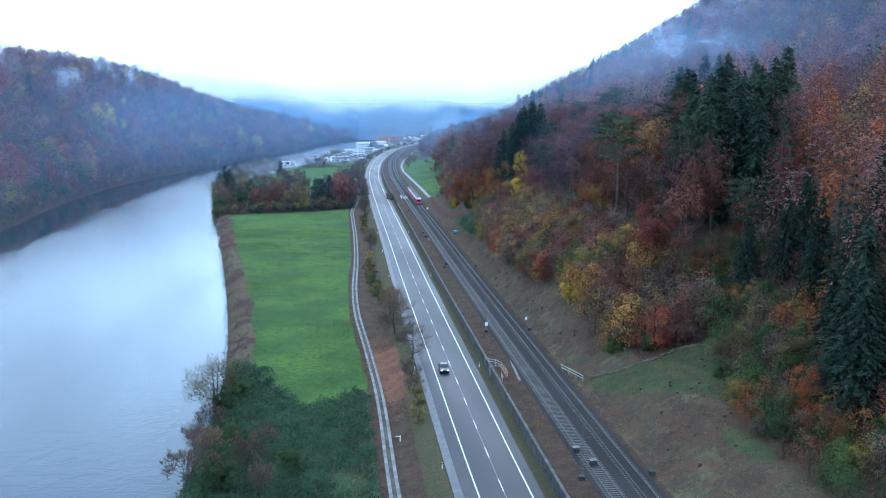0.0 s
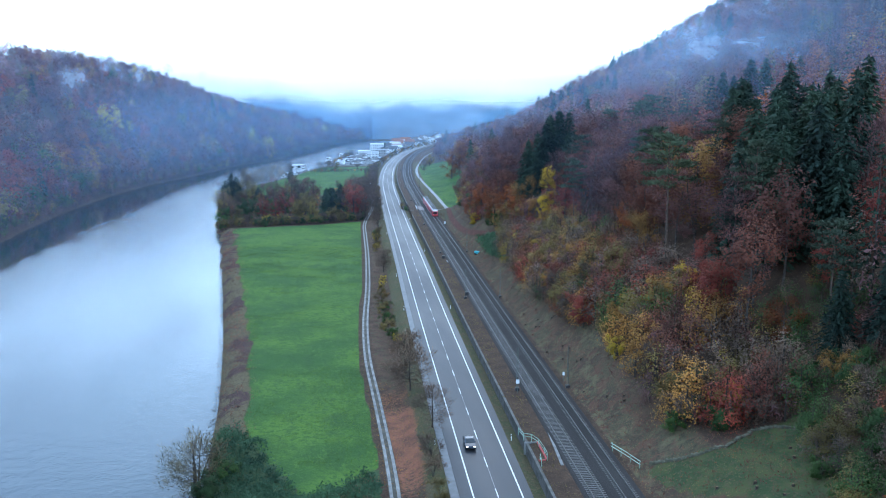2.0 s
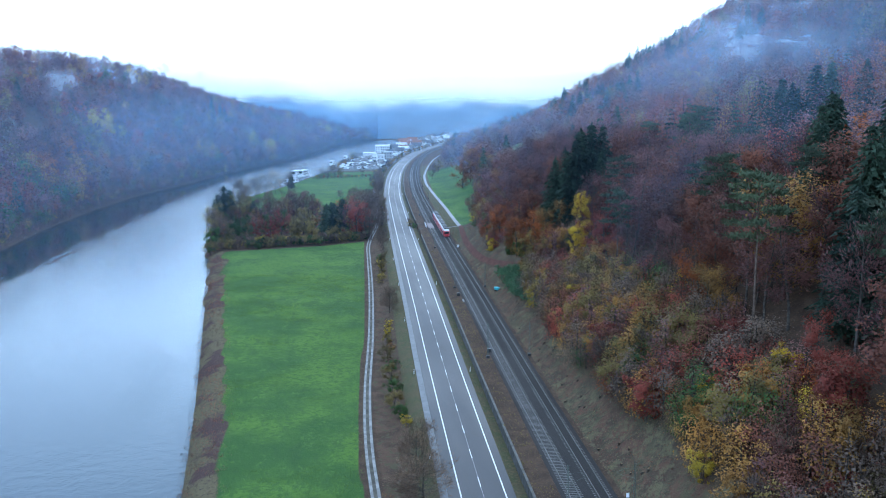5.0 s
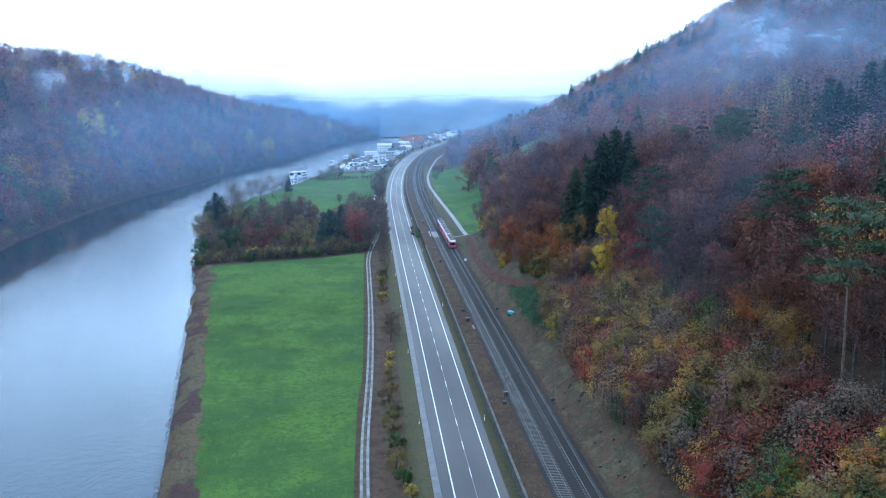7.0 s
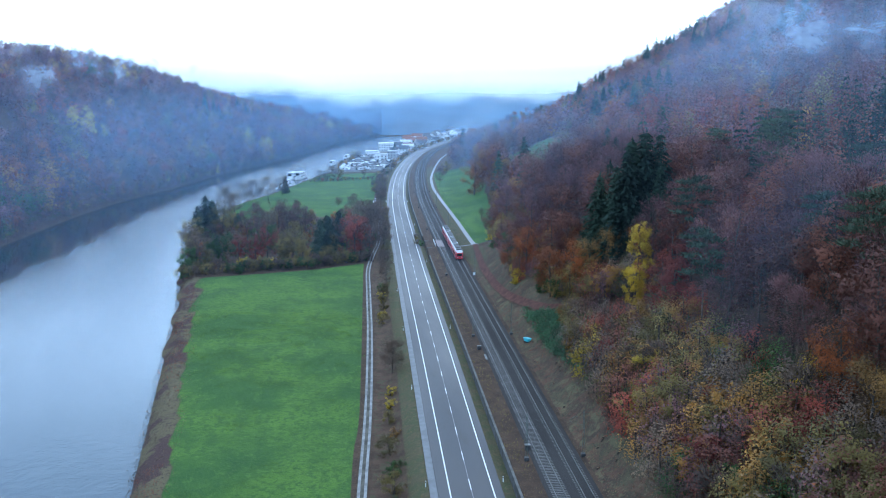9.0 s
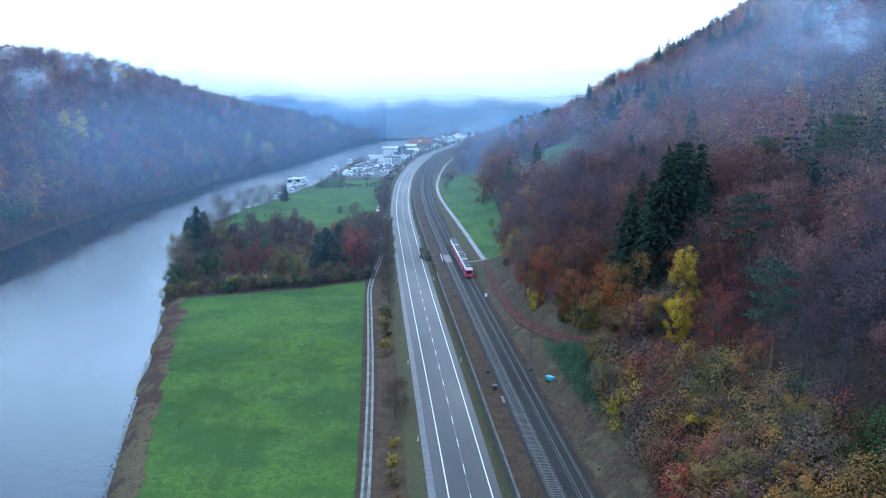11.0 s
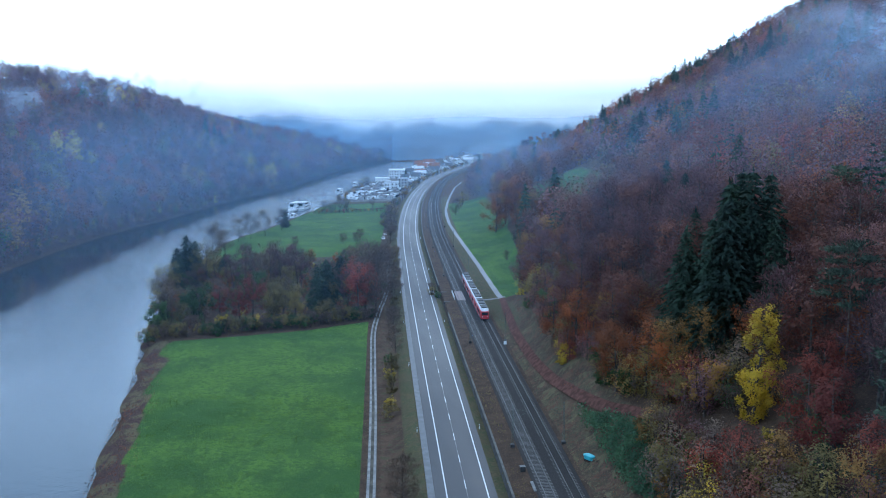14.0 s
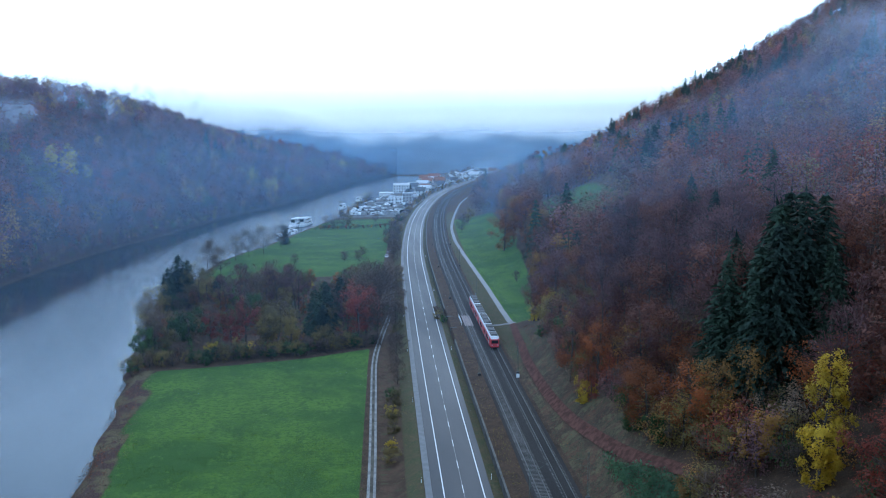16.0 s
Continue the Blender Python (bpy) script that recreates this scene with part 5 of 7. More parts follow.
ground_cover("bramble_thicket", "dark green bramble thicket beside the meadow", "bramble", spread(3600, lambda x, y: in_scrub(x, y) & (fbm(x, y, 9, 1.0) > -0.5), -18, 18, 108, 190, 71), 0.8, 0.24, 12, 72, 0.6, 0.4, 2.4)
ground_cover("dry_herbs", "withered brown herbs among the brambles", "bare", spread(1500, lambda x, y: in_scrub(x, y) & ((fbm(x, y, 9, 1.0) < -0.35) | (x > 9)), -18, 18, 108, 190, 73), 0.7, 0.24, 5, 74)
ground_cover("reed_fringe", "withered reeds and herbs along the river bank", "bare", spread(2600, lambda x, y: (x > bank_x(y) - 0.2) & (x < bank_x(y) + 5.5), -45, 0, 190, 480, 75), 0.9, 0.26, 4, 76)
def in_patch(x, y):
    lo = np.interp(y, [300, 310, 322, 335, 352, 366, 372], [67.5, 66.5, 66.6, 67.4, 68.8, 70.0, 70.6])
    hi = np.interp(y, [300, 310, 322, 335, 352, 366, 372], [68.5, 70.0, 73.5, 73.6, 70.6, 71.0, 70.7])
    return (x > lo) & (x < hi) & (along(LEAF_TRACK, x, y) > 1.7)


ground_cover("bramble_patch", "dark green bramble patch beside the leaf-strewn track", "bramble", spread(7500, in_patch, 60, 86, 300, 374, 77), 1.3, 0.30, 6, 78, 0.6, 0.4, 1.8)
ground_cover("slope_herbs", "withered grass and herbs on the railway slope", "brown", spread(16000, lambda x, y: (u_of(x, y) > TRACK_R + 3.2) & (u_of(x, y) < TRACK_R + np.where(y < 165, 24, 11)) & (along(LEAF_TRACK, x, y) > 2.5), 44, 90, 105, 470, 79), 0.35, 0.17, 3, 80)
ground_cover("wall_herbs", "brown herbs on the strip between wall and railway", "olive", spread(7000, lambda x, y: (u_of(x, y) > 7.4) & (u_of(x, y) < 10.2) & (fbm(x, y, 14, 4.0) > -0.2), 34, 80, 105, 480, 81), 0.5, 0.18, 3, 82)


def shore_fringe(x, y):
    e = shore_x(y) - x
    return (e > -0.5) & (e < 6)


KIND["shape"] = shapes_for(54, 0.8, 500, 12)
woods("shore_thicket", "low trees and bushes along the opposite shore", fill(400, 1500, shore_fringe, 3.4, [4, 3, 0.5, 0.2, 0.8, 3, 0.1, 2, 0.4, 3.5], 12, 0.28, 0.5, -140, 80, patchy=9), KIND, 5)
KIND["shape"] = bush_shapes(700, 0.45, 6)
woods("copse_undergrowth", "dense undergrowth of shrubs beneath the riverside copse", fill(472, 606, lambda x, y: (x > bank_x(y) + 1) & (u_of(x, y) < -16) & (y > np.interp(x, [-40, -28, -8, 15, 34, 40], [468, 471, 474, 480, 489, 491])), 4.9, [1.5, 1, 0.2, 0.2, 0.3, 2.5, 0, 3, 0.3, 5], 31, 0.35, 0.6, -45, 50, patchy=9), KIND, 9)


# ---- grass, stones and fallen leaves ----
def in_field(x, y):
    low = np.interp(x, [-10, -4, 2.3, 9.5, 16, 18], [192, 179, 158, 160.5, 168, 168])
    top = np.interp(x, [-40, -28, -8, 15, 34, 40], [462, 465, 468, 474, 483, 485])
    return (x > bank_x(y) + 6.5) & (x < lane_x(y) - 1.8) & (y > low) & (y < top)


ground_cover("meadow_tufts", "tufts of dark green meadow grass", "grass", spread(24000, lambda x, y: in_field(x, y) & (fbm(x, y, 11, 4.0) + 0.6 * fbm(x, y, 3, 1.0) > 0.12), -32, 36, 155, 420, 91), 0.16, 0.13, 3, 92, 0.35, 0.9)
ground_cover("field_edge_grass", "yellowed grass along the edge of the meadow", "straw", spread(5000, lambda x, y: (np.abs(x - bank_x(y) - 6.6 - 1.2 * fbm(x, y, 10, 2.0)) < 0.9), -32, 0, 180, 470, 93), 0.35, 0.2, 3, 94, 0.25, 1.0)
ground_cover("bank_herbs", "purple-brown withered herbs on the river bank", "brown", spread(5200, lambda x, y: (x > bank_x(y) + 0.3) & (x < bank_x(y) + 6) & (fbm(x, y, 13, 6.0) > -0.1), -32, 0, 180, 475, 95), 0.6, 0.22, 4, 96, 0.3, 0.8)
ground_cover("clearing_grass", "pale withered grass tufts on the cleared slope", "straw", spread(26000, lambda x, y: (u_of(x, y) > TRACK_R + 2.8) & (u_of(x, y) < TRACK_R + np.where(y < 165, 21, 10)) & (fbm(x, y, 8, 3.0) > -0.05) & (along(LEAF_TRACK, x, y) > 2.5), 44, 90, 85, 460, 97), 0.22, 0.14, 2, 98, 0.25, 0.9)
ground_cover("clearing_litter", "fallen red-brown leaves on the cleared slope", "rust", spread(30000, lambda x, y: (u_of(x, y) > TRACK_R + 3.5) & (u_of(x, y) < TRACK_R + np.where(y < 165, 24, 12)) & (fbm(x, y, 9, 7.0) > 0.05), 44, 90, 85, 460, 99), 0.06, 0.09, 1, 100, 0.7, 0.2)
ground_cover("lane_litter", "fallen orange leaves beside the farm lane", "orange", spread(16000, lambda x, y: (x > lane_x(y) - 1.5) & (u_of(x, y) < -8.3) & (np.abs(y - 176) < 32 + 8 * fbm(x, y, 5, 2.0)), 10, 34, 130, 220, 101), 0.05, 0.09, 1, 102, 0.7, 0.2)
ground_cover("verge_grass", "rough olive grass between lane and road", "olive", spread(12000, lambda x, y: (u_of(x, y) > -10.5) & (u_of(x, y) < -6.9) & (fbm(x, y, 6, 8.0) > -0.2), 10, 60, 100, 430, 103), 0.25, 0.15, 2, 104, 0.25, 0.9)


def shore_stones():
    """Dark rubble along the water's edge of the meadow bank."""
    rs = np.random.default_rng(111)
    y = rs.uniform(120, 475, 2600)
    x = bank_x(y) + rs.normal(-0.3, 0.45, len(y))
    r = rs.uniform(0.08, 0.26, len(y))
    base = np.array([(1, 0, 0), (0, 1, 0), (-1, 0, 0), (0, -1, 0), (0, 0, 0.7), (0, 0, -0.7)], float)
    f = np.array([(0, 1, 4), (1, 2, 4), (2, 3, 4), (3, 0, 4), (1, 0, 5), (2, 1, 5), (3, 2, 5), (0, 3, 5)])
    v = base[None] * r[:, None, None] * rs.uniform(0.6, 1.3, (len(y), 6, 3))
    z = np.maximum(ground_z(x, y), WATER_Z - 0.05)
    v = v + np.stack([x, y, z], -1)[:, None]
    o = new("shore_stones", mesh_of("shore_stones", v.reshape(-1, 3), (f[None] + 6 * np.arange(len(y))[:, None, None]).reshape(-1, 3)))
    o.data.materials.append(plain("wet_stone", (0.045, 0.042, 0.040), 0.7, 0, 0.3, 0.4, 0.7))
    return tagged(o, "dark wet rubble along the river's edge", "stones", kind="stuff")


shore_stones()


# ---- low cloud, mist and painted distance haze ----
def mist_material(name, dense, lo, hi, patch, floor, top=(900, 1000), col=(0.80, 0.88, 1.0), edge=0.25, even=0.25, torn=(0.36, 0.68), ragged=0.0):
    """Thin vapour or painted haze in one tint: mostly clear, thicker with height between lo and hi and in drifting
    patches.
    """
    k = Mat(name, 1.0, 0.0, 0.0)
    t = k.t
    sep = t.nodes.new("ShaderNodeSeparateXYZ")
    k.link(k.place(), sep.inputs[0])
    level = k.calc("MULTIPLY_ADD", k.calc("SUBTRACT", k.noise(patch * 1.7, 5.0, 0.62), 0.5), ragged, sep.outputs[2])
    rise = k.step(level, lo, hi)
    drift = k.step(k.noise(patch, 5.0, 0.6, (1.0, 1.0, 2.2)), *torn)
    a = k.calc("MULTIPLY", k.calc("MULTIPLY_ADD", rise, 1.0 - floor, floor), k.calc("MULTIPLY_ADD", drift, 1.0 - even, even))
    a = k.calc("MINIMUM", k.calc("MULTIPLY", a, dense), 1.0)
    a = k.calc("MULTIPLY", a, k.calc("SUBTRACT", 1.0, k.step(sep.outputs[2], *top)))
    if edge:
        u = t.nodes.new("ShaderNodeSeparateXYZ")
        k.link(k.coords("UV"), u.inputs[0])
        for axis in (0, 1):
            far = k.calc("ABSOLUTE", k.calc("SUBTRACT", u.outputs[axis], 0.5))
            a = k.calc("MULTIPLY", a, k.calc("SUBTRACT", 1.0, k.step(far, 0.5 - edge, 0.5)))
    d = t.nodes.new("ShaderNodeBsdfDiffuse")
    d.inputs[0].default_value = (*col, 1)
    l = t.nodes.new("ShaderNodeBsdfTranslucent")
    l.inputs[0].default_value = (*col, 1)
    both = t.nodes.new("ShaderNodeMixShader")
    both.inputs[0].default_value = 0.5
    k.link(d.outputs[0], both.inputs[1])
    k.link(l.outputs[0], both.inputs[2])
    clear = t.nodes.new("ShaderNodeBsdfTransparent")
    mx = t.nodes.new("ShaderNodeMixShader")
    k.link(a, mx.inputs[0])
    k.link(clear.outputs[0], mx.inputs[1])
    k.link(both.outputs[0], mx.inputs[2])
    k.link(mx.outputs[0], t.nodes["Material Output"].inputs[0])
    return k.done()


def mist_haze_sheet(label, x0, y0, x1, y1, z0, z1, material, bulge=0.0, rows=10, cols=28, seed=0, follow=None, crown=None):
    """A drifting, billowed sheet between two plan points, for mist or painted distance haze."""
    s, h = np.meshgrid(np.linspace(0, 1, cols), np.linspace(0, 1, rows))
    dx, dy = x1 - x0, y1 - y0
    n = math.hypot(dx, dy)
    sway = bulge * fbm(s * n + seed, h * (z1 - z0) + seed * 3, max(40.0, n / 6))
    X, Y, Z = x0 + s * dx - dy / n * sway, y0 + s * dy + dx / n * sway, z0 + h * (z1 - z0)
    if follow is not None:
        X = X + follow(Y)
    if crown is not None:
        Z = z0 + h * (crown(X, Y) - z0)
    i = np.arange(rows * cols).reshape(rows, cols)
    me = mesh_of("mist_haze_sheet", np.stack([X, Y, Z], -1).reshape(-1, 3), np.stack([i[:-1, :-1], i[:-1, 1:], i[1:, 1:], i[1:, :-1]], -1).reshape(-1, 4), True)
    uv = me.uv_layers.new(name="UVMap")
    S, Hh = s.ravel(), h.ravel()
    li = np.empty(len(me.loops), np.int32)
    me.loops.foreach_get("vertex_index", li)
    uv.data.foreach_set("uv", np.stack([S[li], Hh[li]], -1).ravel())
    ob = new("mist_haze_sheet", me)
    me.materials.append(material)
    return tagged(ob, label, "mist", kind="stuff")


def haze_tint_material(name, near, far, dense, tint=(0.22, 0.42, 0.66), foot=0.05, side=0.06):
    """Blue tint that paints distance haze before woods, thicker up the valley, with a soft rim."""
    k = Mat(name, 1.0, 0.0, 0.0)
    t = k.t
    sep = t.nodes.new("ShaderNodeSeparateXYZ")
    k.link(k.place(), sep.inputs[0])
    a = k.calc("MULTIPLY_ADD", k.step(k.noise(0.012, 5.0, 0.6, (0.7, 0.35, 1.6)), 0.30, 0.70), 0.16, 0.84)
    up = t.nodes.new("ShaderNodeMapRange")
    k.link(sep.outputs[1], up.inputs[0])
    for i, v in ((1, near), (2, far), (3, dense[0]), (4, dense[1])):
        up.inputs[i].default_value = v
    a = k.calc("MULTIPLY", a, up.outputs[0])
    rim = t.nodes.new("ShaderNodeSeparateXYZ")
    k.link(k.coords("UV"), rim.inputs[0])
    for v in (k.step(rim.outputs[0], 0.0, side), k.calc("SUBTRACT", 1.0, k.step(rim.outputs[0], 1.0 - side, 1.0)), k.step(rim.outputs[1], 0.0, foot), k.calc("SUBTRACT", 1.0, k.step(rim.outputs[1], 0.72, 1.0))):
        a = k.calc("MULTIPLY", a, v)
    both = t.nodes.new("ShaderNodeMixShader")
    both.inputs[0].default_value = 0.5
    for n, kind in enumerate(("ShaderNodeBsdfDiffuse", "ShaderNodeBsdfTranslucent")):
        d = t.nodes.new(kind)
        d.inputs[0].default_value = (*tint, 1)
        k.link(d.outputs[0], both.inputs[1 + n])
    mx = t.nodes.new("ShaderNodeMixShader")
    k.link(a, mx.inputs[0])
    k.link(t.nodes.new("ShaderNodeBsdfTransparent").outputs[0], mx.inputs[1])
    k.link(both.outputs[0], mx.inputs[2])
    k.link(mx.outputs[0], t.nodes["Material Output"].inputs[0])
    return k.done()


# Added see-through sheets; their blue tint stands in for distance haze.
mist_haze_sheet("clear sheet tinted blue as distance haze along the opposite hillside", 0, 360, 0, 1760, -8, 100, haze_tint_material("hillside_haze_tint", 480, 1300, (0.16, 0.42), (0.21, 0.37, 0.60)), 0, cols=80, rows=14, seed=6, follow=lambda y: shore_x(y) + 2,
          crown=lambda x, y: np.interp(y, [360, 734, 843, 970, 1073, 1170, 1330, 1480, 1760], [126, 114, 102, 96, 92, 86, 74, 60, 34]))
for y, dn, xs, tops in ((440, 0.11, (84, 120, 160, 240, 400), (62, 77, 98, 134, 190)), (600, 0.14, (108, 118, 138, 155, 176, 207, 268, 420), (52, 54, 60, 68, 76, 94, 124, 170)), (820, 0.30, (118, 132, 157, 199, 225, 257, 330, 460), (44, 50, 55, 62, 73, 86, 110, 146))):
    mist_haze_sheet("clear sheet tinted blue as distance haze before the wooded slope", xs[0], y, xs[-1], y + 20, -8, 100, haze_tint_material("wood_haze_tint", y - 50, y + 50, (dn, dn)), 6, cols=60, rows=14, seed=y, crown=lambda x, yy, a=xs, b=tops: np.interp(x, a, b))
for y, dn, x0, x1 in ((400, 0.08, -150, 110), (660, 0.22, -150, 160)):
    mist_haze_sheet("clear sheet tinted blue as distance haze over the river plain", x0, y, x1, y, -8, 74, haze_tint_material("plain_haze_tint", y - 50, y + 50, (dn, dn), foot=0.7, side=0.2), 0, cols=40, rows=14, seed=y)
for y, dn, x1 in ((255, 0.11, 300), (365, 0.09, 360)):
    mist_haze_sheet("clear sheet tinted faintly blue as distance haze among the beech trees", 50, y, x1, y + 30, -4, 108, haze_tint_material("beech_haze_tint", y - 50, y + 50, (dn, dn), foot=0.35, side=0.3), 0, cols=40, rows=14, seed=y)
mist_haze_sheet("clear sheet tinted blue as distance haze between the near ridge and the hill behind it", 150, 240, 150, 640, 34, 110, haze_tint_material("slope_haze_tint", 240, 640, (0.12, 0.12), (0.19, 0.34, 0.55)), 10, cols=50, rows=14, seed=215, follow=lambda y: road_x(y), crown=lambda x, y: np.interp(y, [240, 400, 640], [150, 128, 96]))
# First a blue tint painting haze over the valley end, then cloud and wisps.
HAZE_TINT = mist_material("valley_haze_tint", 0.80, -10, 40, 0.006, 0.6, (45, 88), (0.32, 0.55, 0.80), edge=0.0, even=0.7, ragged=60)
CLOUD = mist_material("low_cloud", 2.6, 42, 84, 0.0045, 0.0, (90, 240), (1.0, 0.98, 0.95), edge=0.04, even=0.5, torn=(0.26, 0.48), ragged=110)
WISP = mist_material("hill_wisp", 0.62, -50, 0, 0.020, 1.0, (900, 1000), (0.70, 0.80, 0.95), edge=0.48, even=0.0, torn=(0.46, 0.70))
mist_haze_sheet("clear sheet tinted blue as distance haze across the valley", -1500, 1700, 1500, 1640, -6, 130, HAZE_TINT, 30, seed=7)
mist_haze_sheet("low white cloud hanging in the valley", -900, 1840, 1500, 1660, 10, 270, CLOUD, 50, cols=60, rows=16, seed=12)
mist_haze_sheet("torn wisps of mist drifting along the wooded hillside", -118, 700, -110, 1290, 50, 120, WISP, 10, seed=31, follow=shore_x)
for x0, y0, x1, y1, z0, z1 in ((140, 470, 310, 440, 58, 118), (215, 640, 380, 600, 84, 150)):
    mist_haze_sheet("torn wisp of mist drifting over the wooded hilltop", x0, y0, x1, y1, z0, z1, WISP, 18, seed=x0 + y0)


# ---- building helpers ----
def box_bm(bm, x0, y0, z0, x1, y1, z1, bevel=0.0):
    r = bmesh.ops.create_cube(bm, size=1.0)
    bmesh.ops.scale(bm, vec=(x1 - x0, y1 - y0, z1 - z0), verts=r["verts"])
    bmesh.ops.translate(bm, vec=((x0 + x1) / 2, (y0 + y1) / 2, (z0 + z1) / 2), verts=r["verts"])
    if bevel:
        edges = list({e for v in r["verts"] for e in v.link_edges})
        bmesh.ops.bevel(bm, geom=edges, offset=bevel, segments=2, affect="EDGES", profile=0.6)


def made(name, fn, material):
    bm = bmesh.new()
    fn(bm)
    me = bpy.data.meshes.new(name)
    bm.to_mesh(me)
    bm.free()
    me.materials.append(material)
    return me


def box_me(name, material, *dims, bevel=0.0):
    return made(name, lambda bm: box_bm(bm, *dims, bevel=bevel), material)


def tube_me(name, material, paths, r, sides=6):
    pieces = [limb(p, r, r, sides) for p in paths]
    v, f = join(pieces)
    me = mesh_of(name, v, f, True)
    me.materials.append(material)
    return me


def sweep(name, material, sections, close=True):
    """Skin over a row of closed outlines of equal length."""
    n = len(sections[0])
    vs = [p for s in sections for p in s]
    fs = [(i * n + j, i * n + (j + 1) % n, (i + 1) * n + (j + 1) % n, (i + 1) * n + j) for i in range(len(sections) - 1) for j in range(n)]
    if close:
        fs += [tuple(reversed(range(n))), tuple(range((len(sections) - 1) * n, len(sections) * n))]
    me = mesh_of(name, vs, fs)
    me.materials.append(material)
    return me


def disc_me(name, material, r, w, sides=14):
    """A wheel lying across x."""
    a = [2 * math.pi * i / sides for i in range(sides)]
    secs = [[(x, rr * math.cos(t), rr * math.sin(t)) for t in a] for x, rr in ((-w / 2, r * 0.8), (-w / 2, r * 0.96), (-w * 0.35, r), (w * 0.35, r), (w / 2, r * 0.96), (w / 2, r * 0.8))]
    return sweep(name, material, secs)


def heading(y):
    return -math.atan(float((road_x(y + 1) - road_x(y - 1)) / 2))


def strip(name, label, pts, width, material, z=0.06, step=3.0, kind="structure", category="track"):
    """A way over the land along plan points."""
    P = np.array(pts, float)
    s = np.r_[0, np.cumsum(np.hypot(*np.diff(P, axis=0).T))]
    q = np.arange(0, s[-1] + step, step).clip(0, s[-1])
    X, Y = np.interp(q, s, P[:, 0]), np.interp(q, s, P[:, 1])
    for _ in range(3):
        X[1:-1], Y[1:-1] = (X[:-2] + 2 * X[1:-1] + X[2:]) / 4, (Y[:-2] + 2 * Y[1:-1] + Y[2:]) / 4
    dx, dy = np.gradient(X), np.gradient(Y)
    n = np.hypot(dx, dy) + 1e-9
    vs = []
    for o in np.linspace(-0.5, 0.5, 4):
        x, y = X + dy / n * o * width, Y - dx / n * o * width
        vs.append(np.stack([x, y, ground_z(x, y) + z], -1))
    m = len(X)
    ob = new(name, mesh_of(name, np.concatenate(vs), [(j * m + i, (j + 1) * m + i, (j + 1) * m + i + 1, j * m + i + 1) for j in range(3) for i in range(m - 1)], True))
    ob.data.materials.append(material)
    return tagged(ob, label, category, kind=kind)


M_WHITE = plain("white_paint", (0.70, 0.72, 0.74), 0.5, 0, 0.4, 0.15, 0.8)
M_GREYWALL = plain("grey_plaster", (0.40, 0.40, 0.41), 0.85, 0, 0.2, 0.15, 0.5)
M_CREAM = plain("cream_plaster", (0.58, 0.54, 0.47), 0.85, 0, 0.2, 0.15, 0.5)
M_SLATE = plain("slate_roof", (0.075, 0.078, 0.09), 0.6, 0, 0.4, 0.3, 0.6)
M_TILE = plain("tile_roof", (0.26, 0.10, 0.065), 0.75, 0, 0.3, 0.3, 0.6)
M_SHEET = plain("metal_roof", (0.48, 0.51, 0.55), 0.5, 0, 0.4, 0.15, 0.4)
M_DARK = plain("dark_steel", (0.035, 0.036, 0.04), 0.6, 0.2, 0.4, 0.3, 2.0)
M_RUBBER = plain("black_rubber", (0.018, 0.018, 0.019), 0.85, 0, 0.2, 0.3, 4.0)
M_GRAVEL = plain("pale_gravel", (0.21, 0.20, 0.19), 0.9, 0, 0.2, 0.3, 0.5)
M_GREENRAIL = plain("green_railing_paint", (0.22, 0.36, 0.28), 0.6, 0, 0.4, 0.2, 2.0)
M_REDWALL = plain("red_painted_concrete", (0.42, 0.075, 0.07), 0.75, 0, 0.3, 0.25, 1.2)
M_CONC = plain("concrete", (0.19, 0.186, 0.18), 0.9, 0, 0.2, 0.3, 0.8)
M_TRAINRED = plain("train_red", (0.52, 0.030, 0.040), 0.4, 0, 0.5, 0.12, 0.6)
M_TRAINGREY = plain("train_light_grey", (0.52, 0.54, 0.56), 0.5, 0, 0.4, 0.15, 0.6)
M_MAST = plain("mast_steel", (0.11, 0.13, 0.115), 0.7, 0.2, 0.3, 0.3, 2.0)
M_TURQ = plain("turquoise_plastic", (0.03, 0.34, 0.38), 0.45, 0, 0.4, 0.15, 2.0)
M_STUMP = plain("cut_wood", (0.20, 0.13, 0.075), 0.9, 0, 0.1, 0.4, 4.0)
M_CARBLUE = plain("car_paint_dark_blue", (0.022, 0.032, 0.048), 0.25, 0.3, 0.6, 0.1, 1.0)
M_SILVER = plain("car_paint_silver", (0.42, 0.43, 0.45), 0.3, 0.5, 0.5, 0.1, 1.0)
M_ORANGE = plain("orange_paint", (0.55, 0.16, 0.05), 0.5, 0, 0.4, 0.15, 1.0)
kk = Mat("dark_glass", 0.08, 0.0, 0.5)
kk.color((0.012, 0.016, 0.020))
M_GLASS = kk.done()
kk = Mat("headlight_on", 0.3)
kk.color((0.9, 0.9, 0.9))
kk.b.inputs["Emission Color"].default_value = (1.0, 0.96, 0.88, 1)
kk.b.inputs["Emission Strength"].default_value = 3.0
M_LAMP = kk.done()

# ---- lanes ----
yl = np.arange(60, 520, 6.0)
lane = strip("farm_lane", "farm lane of two pale gravel ruts beside the meadow", [(float(lane_x(y)), float(y)) for y in np.arange(60, 620, 8.0)], 1.8, plain("lane_middle", (0.085, 0.075, 0.062), 0.95, 0, 0.1, 0.35, 0.35), 0.05)
for o in (-0.56, 0.56):
    rut = strip("wheel_rut", "pale gravel wheel rut", [(float(lane_x(y)) + o, float(y)) for y in np.arange(60, 620, 8.0)], 0.5, M_GRAVEL, 0.085)
    rut.parent = lane
    del rut["kind"], rut["category"]
